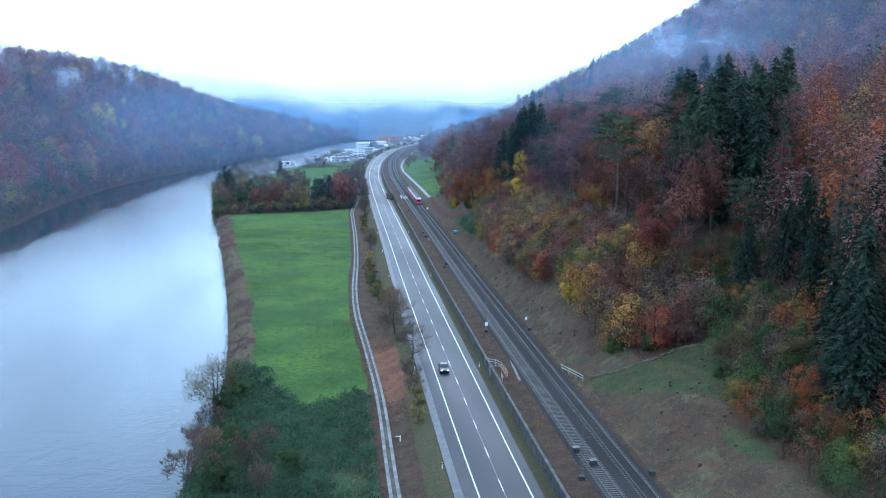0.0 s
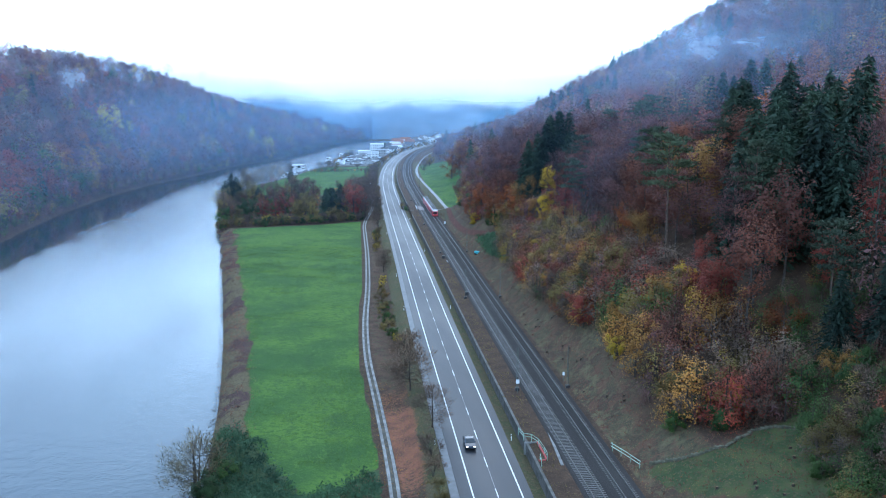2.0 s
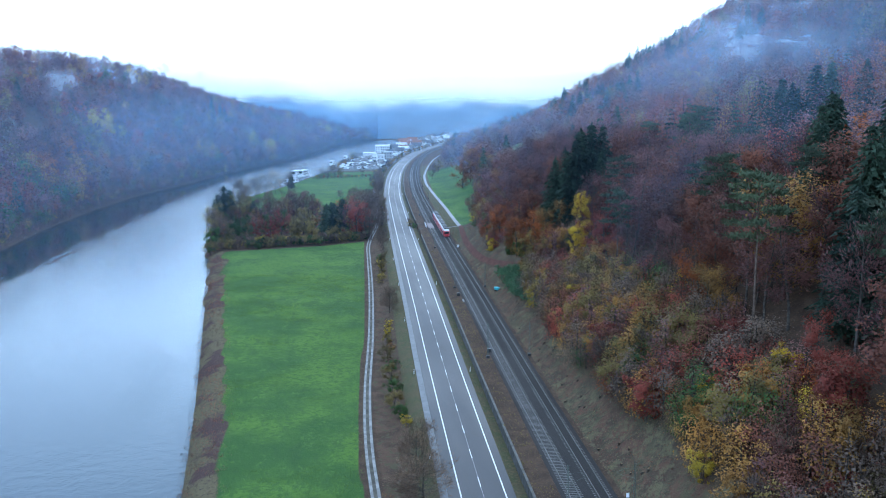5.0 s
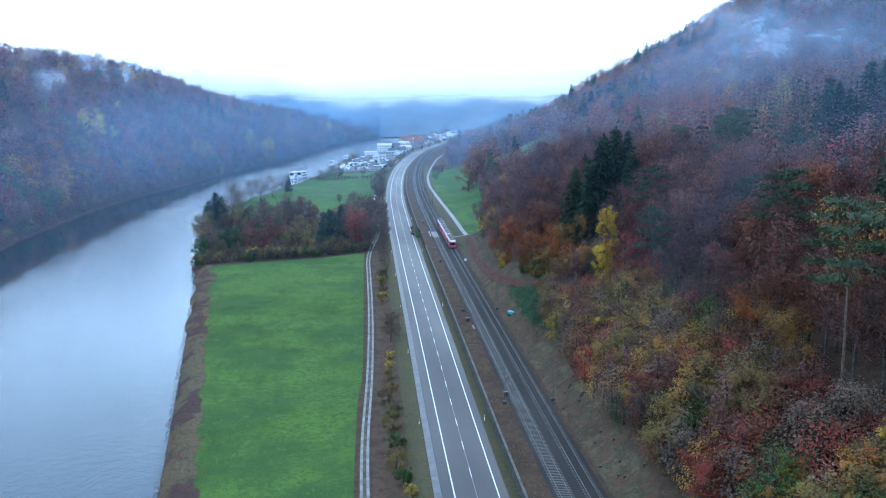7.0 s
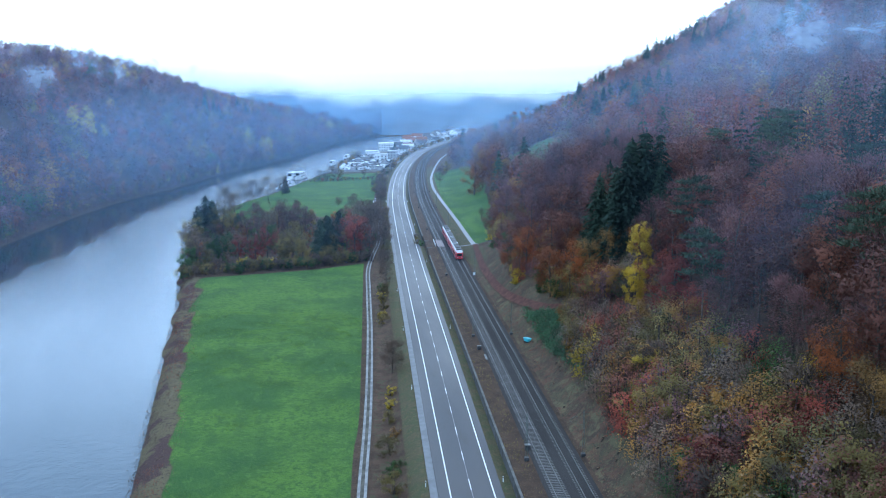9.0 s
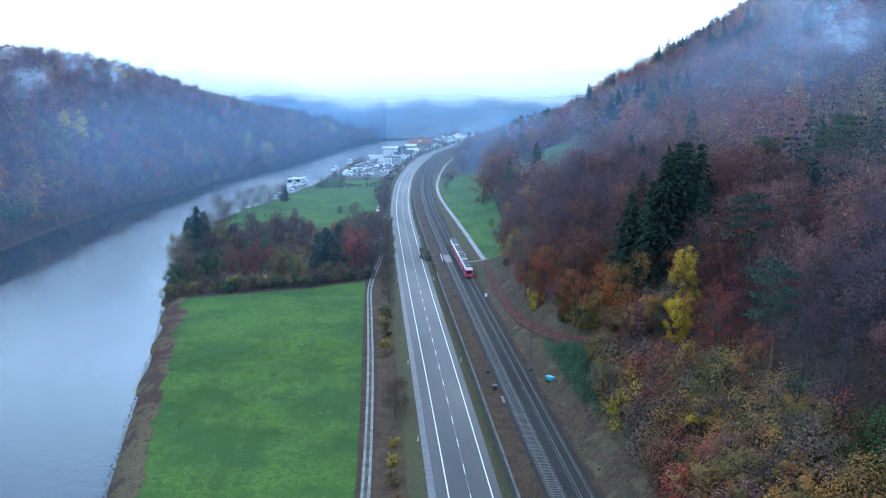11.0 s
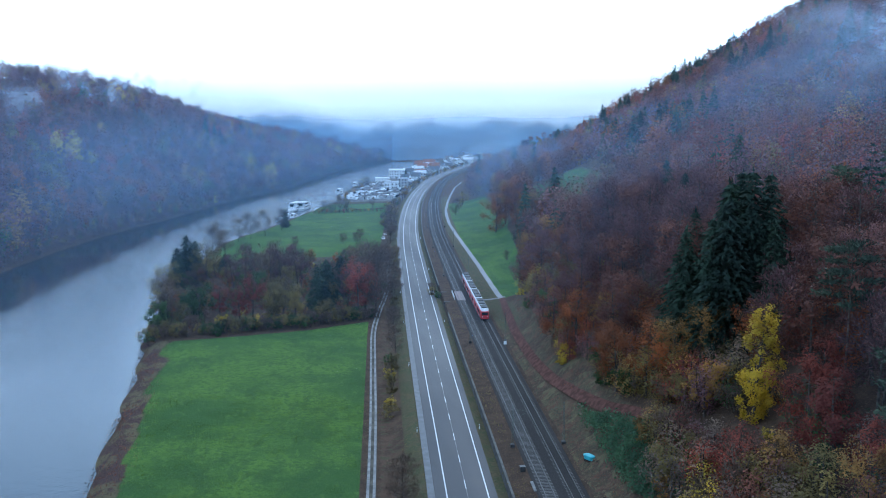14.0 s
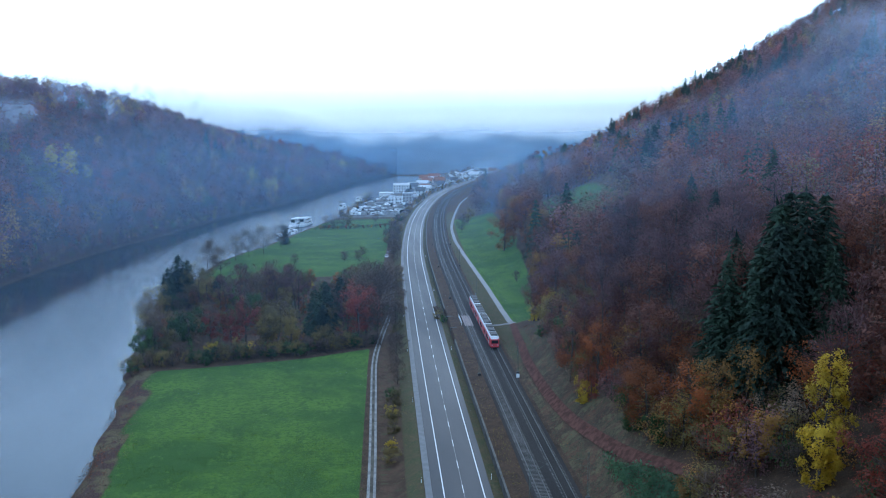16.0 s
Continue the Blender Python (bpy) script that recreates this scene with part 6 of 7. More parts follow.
paved = strip("paved_track", "wet pale asphalt track between railway and meadow", PAVED_WAY, 1.7, plain("wet_track", (0.058, 0.062, 0.068), 0.45, 0, 0.35, 0.25, 0.5), 0.09)
strip("leaf_track", "forest track covered with fallen red-brown leaves", LEAF_TRACK, 1.8, plain("leaf_covered_earth", (0.100, 0.042, 0.032), 0.95, 0, 0.1, 0.4, 0.9), 0.34)
strip("paved_fork", "short paved fork towards the railway underpass", [(80.5, 487.5), (77.5, 488.5), (74, 489.5), (71.5, 491.5)], 2.4, M_CONC, 0.12)
strip("village_road", "narrow light street leading to the village", [(70.5, 868), (77, 905), (88, 960), (101, 1020), (118, 1090), (140, 1170)], 3.2, M_GRAVEL, 0.12)


# ---- railway furniture ----
def lattice_mast():
    """Slim lattice mast on a block, with a bracket arm."""
    root = new("catenary_mast")
    legs = [[(sx * 0.16, sy * 0.12, 0.0), (sx * 0.09, sy * 0.08, 8.2)] for sx in (-1, 1) for sy in (-1, 1)]
    for p in legs:
        part("leg", tube_me("leg", M_MAST, [p], 0.020, 4), None, root)
    lace = []
    for i in range(14):
        z0, z1 = i * 0.58, (i + 1) * 0.58
        w0, w1 = 0.16 - 0.07 * z0 / 8.2, 0.16 - 0.07 * z1 / 8.2
        s = 1 if i % 2 else -1
        lace += [[(-s * w0, -0.11, z0), (s * w1, -0.11, z1)], [(s * w0, 0.11, z0), (-s * w1, 0.11, z1)]]
    part("lacing", tube_me("lacing", M_MAST, lace, 0.008, 3), None, root)
    part("bracket", tube_me("bracket", M_MAST, [[(0, 0, 6.9), (1.5, 0, 7.1), (2.7, 0, 6.6)], [(0, 0, 5.6), (1.4, 0, 5.9), (2.7, 0, 6.55)]], 0.014, 4), None, root)
    part("footing", box_me("footing", M_DARK, -0.38, -0.42, -0.7, 0.38, 0.42, 0.5, bevel=0.06), None, root)
    return root


mast = None
for y in (109, 190, 273, 353, 433, 540, 620, 700, 780):
    for u, flip in ((10.15, 0), (20.0, 180)):
        x = float(at_u(u, y))
        m = Matrix.Translation((x, y, RAIL_Z - 0.05 if flip == 0 else max(RAIL_Z, gz(x, y)))) @ Matrix.Rotation(heading(y) + radians(flip), 4, "Z")
        if mast is None:
            mast = tagged(lattice_mast(), "slim grey-green lattice mast on a dark footing beside the track", "mast", "masts along the railway")
            mast.matrix_basis = m
        else:
            copy_thing(mast, m)


def board(x, y, z, w, h, label, post_h):
    root = tagged(new("track_sign"), label, "sign", "signs along the railway")
    root.location = (x, y, z)
    root.rotation_euler = (0, 0, heading(y))
    part("post", tube_me("post", M_MAST, [[(0, 0, -0.3), (0, 0, post_h)]], 0.05, 6), None, root)
    part("panel", box_me("panel", M_WHITE, -w / 2, -0.09, post_h - h, w / 2, -0.05, post_h, bevel=0.015), None, root)


board(43.3, 188.5, RAIL_Z - 0.1, 0.6, 0.8, "white sign panel on a grey post beside the track", 2.6)
board(53.2, 192.0, 3.0, 0.45, 0.7, "small white sign panel on the railway slope", 1.5)
board(67.5, 424.0, 3.0, 0.8, 1.0, "small white sign panel at the edge of the slope", 1.4)
for x, y in ((53.6, 341), (50.2, 277.5), (40.6, 118), (41.4, 113)):
    b = tagged(new("cable_box"), "dark cable box on the strip beside the track", "box", "boxes along the railway")
    b.location = (x, y, gz(x, y))
    part("body", box_me("body", M_DARK, -0.45, -0.35, -0.2, 0.45, 0.35, 0.9, bevel=0.05), None, b)
    part("lid", box_me("lid", M_CONC, -0.5, -0.4, 0.9, 0.5, 0.4, 0.98, bevel=0.02), None, b)
slab = tagged(new("trough_cover"), "pale concrete trough cover beside the track", "cover")
slab.location = (53.9, 334, gz(53.9, 334))
slab.rotation_euler = (0, 0, heading(334))
part("slab", box_me("slab", M_CONC, -0.25, -2.0, 0.0, 0.25, 2.0, 0.16, bevel=0.03), None, slab)

# stair down to a passage under the railway, with red parapet and green railings
stair = tagged(new("underpass_stair"), "concrete stair well with red parapet and green railings", "stair")
stair.location = (39.6, 160.5, 0)
stair.rotation_euler = (0, 0, heading(160))
part("parapet", box_me("parapet", M_REDWALL, 0.55, -4.2, -0.2, 0.8, 3.0, 2.0, bevel=0.04), None, stair, "red painted parapet")
part("parapet", box_me("parapet", M_REDWALL, -0.6, -4.45, -0.2, 0.55, -4.2, 1.9, bevel=0.04), None, stair, "red painted parapet")
part("side_wall", box_me("side_wall", M_CONC, -1.5, 2.9, -0.2, 0.8, 3.15, 1.95, bevel=0.03), None, stair)
for i in range(8):
    part("tread", box_me("tread", M_CONC, -1.0, -2.6 + i * 0.62, -0.3, 0.55, -2.0 + i * 0.62, 0.12 + i * 0.21, bevel=0.02), None, stair)
for pts in ([(0.7, -4.4, 2.0), (0.75, -2.0, 2.0), (0.55, 1.5, 2.0), (-0.2, 3.6, 2.0), (-1.3, 4.6, 1.9), (-1.7, 7.0, 1.9)], [(-0.4, -4.4, 1.9), (-0.6, -6.6, 1.9)]):
    part("railing", tube_me("railing", M_GREENRAIL, [[(x, y, z + h) for x, y, z in pts] for h in (0.5, 0.95)] + [[(x, y, z - 0.3), (x, y, z + 1.0)] for x, y, z in pts], 0.045, 5), None, stair, "green tubular railing")
kerb = tagged(new("edge_slab"), "long pale concrete edge slab beside the ballast", "slab")
kerb.location = (42.6, 161, RAIL_Z - 0.15)
kerb.rotation_euler = (0, 0, heading(161) - 0.06)
part("slab", box_me("slab", M_CONC, -0.22, -7.5, 0, 0.22, 7.5, 0.14, bevel=0.03), None, kerb)
gate = tagged(new("railing"), "short pale green railing at the foot of the slope", "railing")
gate.location = (51.7, 154.0, 2.3)
gate.rotation_euler = (0, 0, 0.12)
part("bars", tube_me("bars", plain("pale_green_paint", (0.42, 0.55, 0.46), 0.6), [[(0.3, -4, h), (0, 0, h), (-0.5, 4, h)] for h in (0.45, 0.95)], 0.05, 5), None, gate)
for yy in (-4, -1.4, 1.4, 4):
    part("post", tube_me("post", M_GREENRAIL, [[(-0.1 * yy / 2, yy, -0.4), (-0.1 * yy / 2, yy, 1.0)]], 0.05, 5), None, gate)
# low dry wall round the lawn
lw = [(54.1, 149.6), (56.5, 146.8), (59.5, 144.8), (62.6, 143.6), (65.5, 145.8), (68.4, 147.2), (71.1, 145.6), (73.0, 142.5)]
low_wall = tagged(new("low_wall"), "low mossy stone wall round a patch of grass", "wall")
rs9 = np.random.default_rng(31)
stone_me = box_me("stone", plain("mossy_stone", (0.105, 0.10, 0.072), 0.95, 0, 0.1, 0.45, 0.8), -0.34, -0.24, -0.3, 0.34, 0.24, 0.24, bevel=0.07)
for (ax, ay), (bx, by) in zip(lw[:-1], lw[1:]):
    n = int(math.hypot(bx - ax, by - ay) / 0.6)
    for i in range(n):
        x, y = ax + (bx - ax) * i / n, ay + (by - ay) * i / n
        o = new("stone", stone_me)
        o.parent = low_wall
        o.matrix_basis = Matrix.Translation((x, y, gz(x, y) + rs9.uniform(-0.05, 0.12))) @ Matrix.Rotation(math.atan2(by - ay, bx - ax) + rs9.normal(0, 0.08), 4, "Z")

# railway bridge over the passage beyond the field
bridge = tagged(new("railway_bridge"), "small railway bridge with concrete deck and pale railings", "bridge")
bridge.location = (float(at_u(0, 500)), 500, 0)
bridge.rotation_euler = (0, 0, heading(500))
part("deck", box_me("deck", plain("deck_pink_concrete", (0.26, 0.21, 0.205), 0.9), 11.6, -8, RAIL_Z - 0.5, 14.4, 8, RAIL_Z + 0.10, bevel=0.05), None, bridge)
for y in (-9.5, 8.0):
    part("abutment", box_me("abutment", M_WALL, 6.9, y, -0.8, 11.0, y + 1.5, 1.8, bevel=0.06), None, bridge)
part("opening_wall", box_me("opening_wall", M_DARK, 10.9, -8, -0.8, 11.3, 8, 1.5, bevel=0.03), None, bridge)
for u in (10.7, 19.9):
    part("railing", tube_me("railing", M_WHITE, [[(u, -6, RAIL_Z + h), (u, 6, RAIL_Z + h)] for h in (0.5, 1.0)] + [[(u, y, RAIL_Z - 0.3), (u, y, RAIL_Z + 1.0)] for y in (-6, -3, 0, 3, 6)], 0.06, 5), None, bridge, "pale steel railing")
for x, y, kx in ((58.6, 512, "shrub_olive0"), (59.8, 520, "shrub_bare0"), (60.5, 508, "shrub_green0")):
    plant(kx, x, y, 0.6)

# roadside marker posts
marker = None
for i in range(14):
    y = 70.4 + 49.8 * i
    for u in (-7.25, 5.6):
        if u > 0 and i % 2:
            continue
        x = float(at_u(u, y))
        if marker is None:
            marker = tagged(new("marker_post"), "slim white roadside marker post with a dark band", "post", "marker posts along the road")
            part("stake", box_me("stake", M_WHITE, -0.07, -0.05, -0.2, 0.07, 0.05, 1.0, bevel=0.02), None, marker)
            part("band", box_me("band", M_RUBBER, -0.075, -0.055, 0.7, 0.075, 0.055, 0.88, bevel=0.01), None, marker)
            marker.location = (x, y, gz(x, y))
        else:
            copy_thing(marker, Matrix.Translation((x, y, gz(x, y))))
bar = tagged(new("lane_post"), "short white post at the edge of the farm lane", "post")
bar.location = (17.9, 138, gz(17.9, 138))
part("stake", box_me("stake", M_WHITE, -0.08, -0.08, -0.2, 0.08, 0.08, 0.9, bevel=0.02), None, bar)
part("crossbar", box_me("crossbar", M_WHITE, -0.75, -0.05, 0.75, 0.1, 0.05, 0.9, bevel=0.02), None, bar)

# turquoise tub on the slope
tub = tagged(new("tub"), "turquoise plastic tub lying on the railway slope", "tub")
tx, ty = 65.6, 341.0
tub.location = (tx, ty, gz(tx, ty) + 0.35)
tub.rotation_euler = (0.0, 0.0, 0.5)
ring = [[(0.62 * w * math.copysign(abs(math.cos(t)) ** 0.6, math.cos(t)), 1.15 * w * math.copysign(abs(math.sin(t)) ** 0.7, math.sin(t)), z) for t in [2 * math.pi * i / 18 for i in range(18)]] for w, z in ((0.85, -0.1), (0.95, 0.35), (1.0, 0.62), (1.04, 0.62), (0.8, 0.74), (0.3, 0.8))]
part("shell", sweep("shell", M_TURQ, ring), None, tub)
part("base", box_me("base", M_RUBBER, -0.45, -0.9, -0.6, 0.45, 0.9, -0.08, bevel=0.05), None, tub)

# cut stumps on the cleared slope
st_secs = [[(r * math.cos(t) * (1 + 0.12 * math.sin(3 * t)), r * math.sin(t), z) for t in [2 * math.pi * i / 10 for i in range(10)]] for r, z in ((0.5, -0.3), (0.36, 0.05), (0.3, 0.34), (0.27, 0.38))]
st_me = sweep("stump_wood", plain("stump_bark", (0.055, 0.042, 0.034), 0.95, 0, 0.1, 0.4, 3.0), st_secs)
cut_me = made("cut_face", lambda bm: bmesh.ops.create_circle(bm, cap_ends=True, radius=0.26, segments=10), M_STUMP)
rs8 = np.random.default_rng(17)
spots = [(60, 127.5)] + [(off_track(rs8.uniform(3.5, 9), y), y) for y in rs8.uniform(170, 340, 34)] + [(off_track(rs8.uniform(5, 24), y), y) for y in rs8.uniform(105, 148, 16)]
for x, y in spots:
    t = tagged(new("tree_stump"), "dark cut tree stump on the cleared slope", "stump", "stumps on the slope")
    t.location = (x, y, gz(x, y))
    t.rotation_euler = (0, 0, rs8.uniform(0, 6))
    t.scale = (0.62, 0.62, rs8.uniform(0.5, 1.0))
    part("trunk_base", st_me, None, t)
    c9 = part("cut_face", cut_me, None, t)
    c9.location = (0, 0, 0.384)


# ---- train ----
def train():
    root = tagged(new("train"), "red four-car electric train with light grey roof on the track", "train")
    half = [(1.30, 0.35), (1.42, 0.60), (1.42, 2.40), (1.34, 3.0)]
    top = [(1.34, 3.0), (1.12, 3.35), (0.75, 3.50)]
    out_body = [(x, z) for x, z in half] + [(-x, z) for x, z in reversed(half)]
    out_roof = [(x, z) for x, z in top] + [(-x, z) for x, z in reversed(top)]

    def sec(outline, y, s=1.0, lift=0.0):
        return [(x * s, y, z * (1 - lift) + 0.35 * lift if lift else z) for x, z in outline]

    pane = box_me("window", M_GLASS, -0.02, -0.65, 0, 0.02, 0.65, 0.85)
    leaf_door = box_me("door", M_TRAINGREY, -0.025, -0.65, 0, 0.025, 0.65, 2.0)
    pane_d = box_me("door_window", M_GLASS, -0.02, -0.42, 0, 0.02, 0.42, 0.8)
    unit = box_me("roof_unit", plain("roof_unit_grey", (0.06, 0.062, 0.066), 0.7), -0.95, -2.0, 0, 0.95, 2.0, 0.42, bevel=0.08)
    wheelset = disc_me("wheel", M_DARK, 0.43, 0.13)
    lengths, y0 = (17.6, 15.6, 15.6, 17.6), 459.0
    for n, ln in enumerate(lengths):
        yc = y0 + ln / 2
        m = Matrix.Translation((float(at_u(TRACK_R, yc)), yc, RAIL_Z + 0.22)) @ Matrix.Rotation(heading(yc), 4, "Z")
        a, b = -ln / 2 + 0.15, ln / 2 - 0.15
        nose = -1 if n == 0 else (1 if n == 3 else 0)
        ys9 = [a, b]
        body, roof = [], []
        for y in (a, a + 0.5, a + 1.6, b - 1.6, b - 0.5, b):
            f = 0.0
            if nose == -1:
                f = max(0.0, 1 - (y - a) / 1.6)
            if nose == 1:
                f = max(0.0, 1 - (b - y) / 1.6)
            s = 1 - 0.14 * f
            body.append([(x * s, y, z if z < 2.5 else z - 0.35 * f) for x, z in out_body])
            roof.append([(x * s * (1 - 0.12 * f), y + 0.5 * f * -nose * (z > 3), z - 0.38 * f) for x, z in out_roof])
        car = part("carriage", sweep("carriage", M_TRAINRED, body), None, root, "red carriage body")
        car.matrix_basis = m
        part("roof", sweep("roof", M_TRAINGREY, roof), None, car, "light grey roof")
        doors = (-ln * 0.27, ln * 0.22)
        for side in (-1, 1):
            for dy in doors:
                d = part("door", leaf_door, None, car)
                d.location = (side * 1.43, dy, 0.55)
            y = a + 2.3
            while y < b - 1.5:
                if all(abs(y - dy) > 1.45 for dy in doors):
                    w = part("window", pane, None, car)
                    w.location = (side * 1.425, y, 1.45)
                y += 1.55
            for dy in doors:
                w = part("door_window", pane_d, None, car)
                w.location = (side * 1.455, dy, 1.5)
        for uy in (-ln * 0.3, 0.2, ln * 0.3):
            r8 = part("roof_unit", unit, None, car)
            r8.location = (0, uy, 3.36)
        for wy in (a + 1.6, a + 3.6, b - 3.6, b - 1.6):
            for side in (-0.75, 0.75):
                w = part("wheel", wheelset, None, car)
                w.location = (side, wy, 0.25)
        part("underframe", box_me("underframe", M_DARK, -1.1, a + 0.8, 0.05, 1.1, b - 0.8, 0.5, bevel=0.06), None, car)
        if nose:
            e = a if nose < 0 else b
            ws = part("windscreen", box_me("windscreen", M_GLASS, -0.95, -0.03, 0, 0.95, 0.03, 0.95, bevel=0.02), None, car)
            ws.location = (0, e + nose * 0.02, 1.45)
            ws.rotation_euler = (0.12 * -nose, 0, 0)
            for sx in (-0.75, 0.75):
                lp = part("headlight", box_me("headlight", M_WHITE, -0.16, -0.04, 0, 0.16, 0.04, 0.14, bevel=0.02), None, car)
                lp.location = (sx, e + nose * 0.03, 0.95)
        else:
            pass
        if n < 3:
            bl = part("bellows", box_me("bellows", M_RUBBER, -1.1, ln / 2 - 0.2, 0.6, 1.1, ln / 2 + 0.2, 3.0, bevel=0.05), None, car, "black rubber bellows")
        y0 += ln
    return root


train()


# ---- cars ----
def small_car(paint, label, group=""):
    """A hatchback, its front towards -y."""
    root = tagged(new("car"), label, "car", group)
    prof = [(-2.1, 0.35), (-2.12, 0.62), (-1.95, 0.78), (-1.0, 0.95), (-0.2, 1.42), (0.9, 1.46), (1.75, 1.08), (2.08, 0.95), (2.12, 0.5), (2.0, 0.3)]
    secs = []
    for x, s in ((-0.86, 0.0), (-0.82, 0.6), (-0.62, 1.0), (0.62, 1.0), (0.82, 0.6), (0.86, 0.0)):
        secs.append([(x if z < 1.0 else x * 0.86, y * (0.97 + 0.03 * s), 0.3 + (z - 0.3) * (0.93 + 0.07 * s)) for y, z in prof])
    part("body", sweep("car_body", paint, secs), None, root)
    wind = [[(x, -0.98, 0.97), (x, -0.22, 1.41), (x, -0.25, 1.435), (x, -1.04, 0.985)] for x in (-0.62, 0.62)]
    part("windscreen", sweep("windscreen", M_GLASS, wind), None, root)
    part("rear_window", sweep("rear_window", M_GLASS, [[(x, 0.95, 1.44), (x, 1.72, 1.11), (x, 1.76, 1.125), (x, 0.99, 1.475)] for x in (-0.58, 0.58)]), None, root)
    for sx in (-1, 1):
        part("side_window", sweep("side_window", M_GLASS, [[(sx * (0.79 + dx), y, z) for y, z in ((-0.75, 1.0), (-0.2, 1.34), (0.85, 1.36), (1.35, 1.04))] for dx in (-0.02, 0.012)]), None, root)
        lp = part("headlight", box_me("headlight", M_LAMP, -0.17, -0.05, -0.08, 0.17, 0.05, 0.08, bevel=0.03), None, root)
        lp.location = (sx * 0.6, -2.06, 0.66)
        mr = part("mirror", box_me("mirror", paint, -0.1, -0.06, -0.06, 0.1, 0.06, 0.07, bevel=0.02), None, root)
        mr.location = (sx * 0.94, -0.7, 1.0)
        for wy in (-1.3, 1.3):
            w = part("wheel", disc_me("tyre", M_RUBBER, 0.31, 0.2), None, root)
            w.location = (sx * 0.74, wy, 0.31)
            part("rim", disc_me("rim", M_SILVER, 0.19, 0.22, 10), None, w)
    return root


car = small_car(M_CARBLUE, "dark blue hatchback with headlights on, driving on the road")
car.location = (float(at_u(-1.75, 168)), 168, 0.05)
car.rotation_euler = (0, 0, heading(168))
parked = small_car(M_SILVER, "silver car parked on the lane beside the meadow", "parked cars")
parked.location = (53.2, 686, gz(53.2, 686) + 0.05)
parked.rotation_euler = (0, 0, heading(686))
copy_thing(parked, Matrix.Translation((55.6, 704, gz(55.6, 704) + 0.05)) @ Matrix.Rotation(heading(704), 4, "Z"))


# ---- moored boats ----
def river_boat(ln, label):
    """White passenger boat with two glazed decks."""
    root = tagged(new("passenger_boat"), label, "boat", "boats moored at the bank")
    w = 3.2

    def hull(y, s, z0, z1):
        return [(-w * s, y, z1), (-w * s * 0.8, y, z0), (w * s * 0.8, y, z0), (w * s, y, z1)]

    h = ln / 2
    part("hull", sweep("hull", M_WHITE, [hull(y, s, -0.5 + 0.5 * (1 - s), 1.3 + 0.4 * (1 - s)) for y, s in ((-h, 0.12), (-h * 0.8, 0.7), (-h * 0.5, 1.0), (h * 0.6, 1.0), (h * 0.95, 0.8))]), None, root)
    part("lower_cabin", box_me("lower_cabin", M_WHITE, -2.7, -h * 0.55, 1.3, 2.7, h * 0.8, 3.5, bevel=0.15), None, root)
    part("upper_cabin", box_me("upper_cabin", M_WHITE, -2.4, -h * 0.35, 3.6, 2.4, h * 0.55, 5.7, bevel=0.15), None, root)
    part("roof", box_me("roof", M_SHEET, -2.8, -h * 0.45, 5.7, 2.8, h * 0.65, 5.9, bevel=0.08), None, root)
    pane = box_me("window", M_GLASS, -0.02, -0.7, 0, 0.02, 0.7, 1.0)
    for side in (-1, 1):
        for z, x, y0, y1 in ((2.0, 2.71, -h * 0.5, h * 0.75), (4.2, 2.41, -h * 0.3, h * 0.5)):
            y = y0 + 0.9
            while y < y1 - 0.6:
                p = part("window", pane, None, root)
                p.location = (side * x, y, z)
                y += 1.75
    part("railing", tube_me("railing", M_WHITE, [[(sx * 2.6, -h * 0.55, 3.6 + k), (sx * 2.6, h * 0.8, 3.6 + k)] for sx in (-1, 1) for k in (0.5, 1.0)], 0.04, 4), None, root)
    part("wheelhouse", box_me("wheelhouse", M_GLASS, -1.2, -h * 0.62, 3.5, 1.2, -h * 0.46, 5.4, bevel=0.12), None, root)
    return root


boat = river_boat(30, "white two-deck passenger boat moored at the bank")
boat.matrix_basis = Matrix.Translation((0.5, 884, WATER_Z)) @ Matrix.Rotation(-0.26, 4, "Z")
for x, y, r, s in ((9.5, 890, -0.24, 0.95), (0, 850, -0.25, 0.5), (3.5, 834, -0.24, 0.45), (-3, 828, -0.26, 0.5), (-6, 812, -0.26, 0.42), (40, 1034, -0.2, 0.75), (58, 1122, -0.2, 0.7)):
    copy_thing(boat, Matrix.Translation((x - 3, y, WATER_Z)) @ Matrix.Rotation(r, 4, "Z") @ Matrix.Diagonal((s, s, s, 1)))


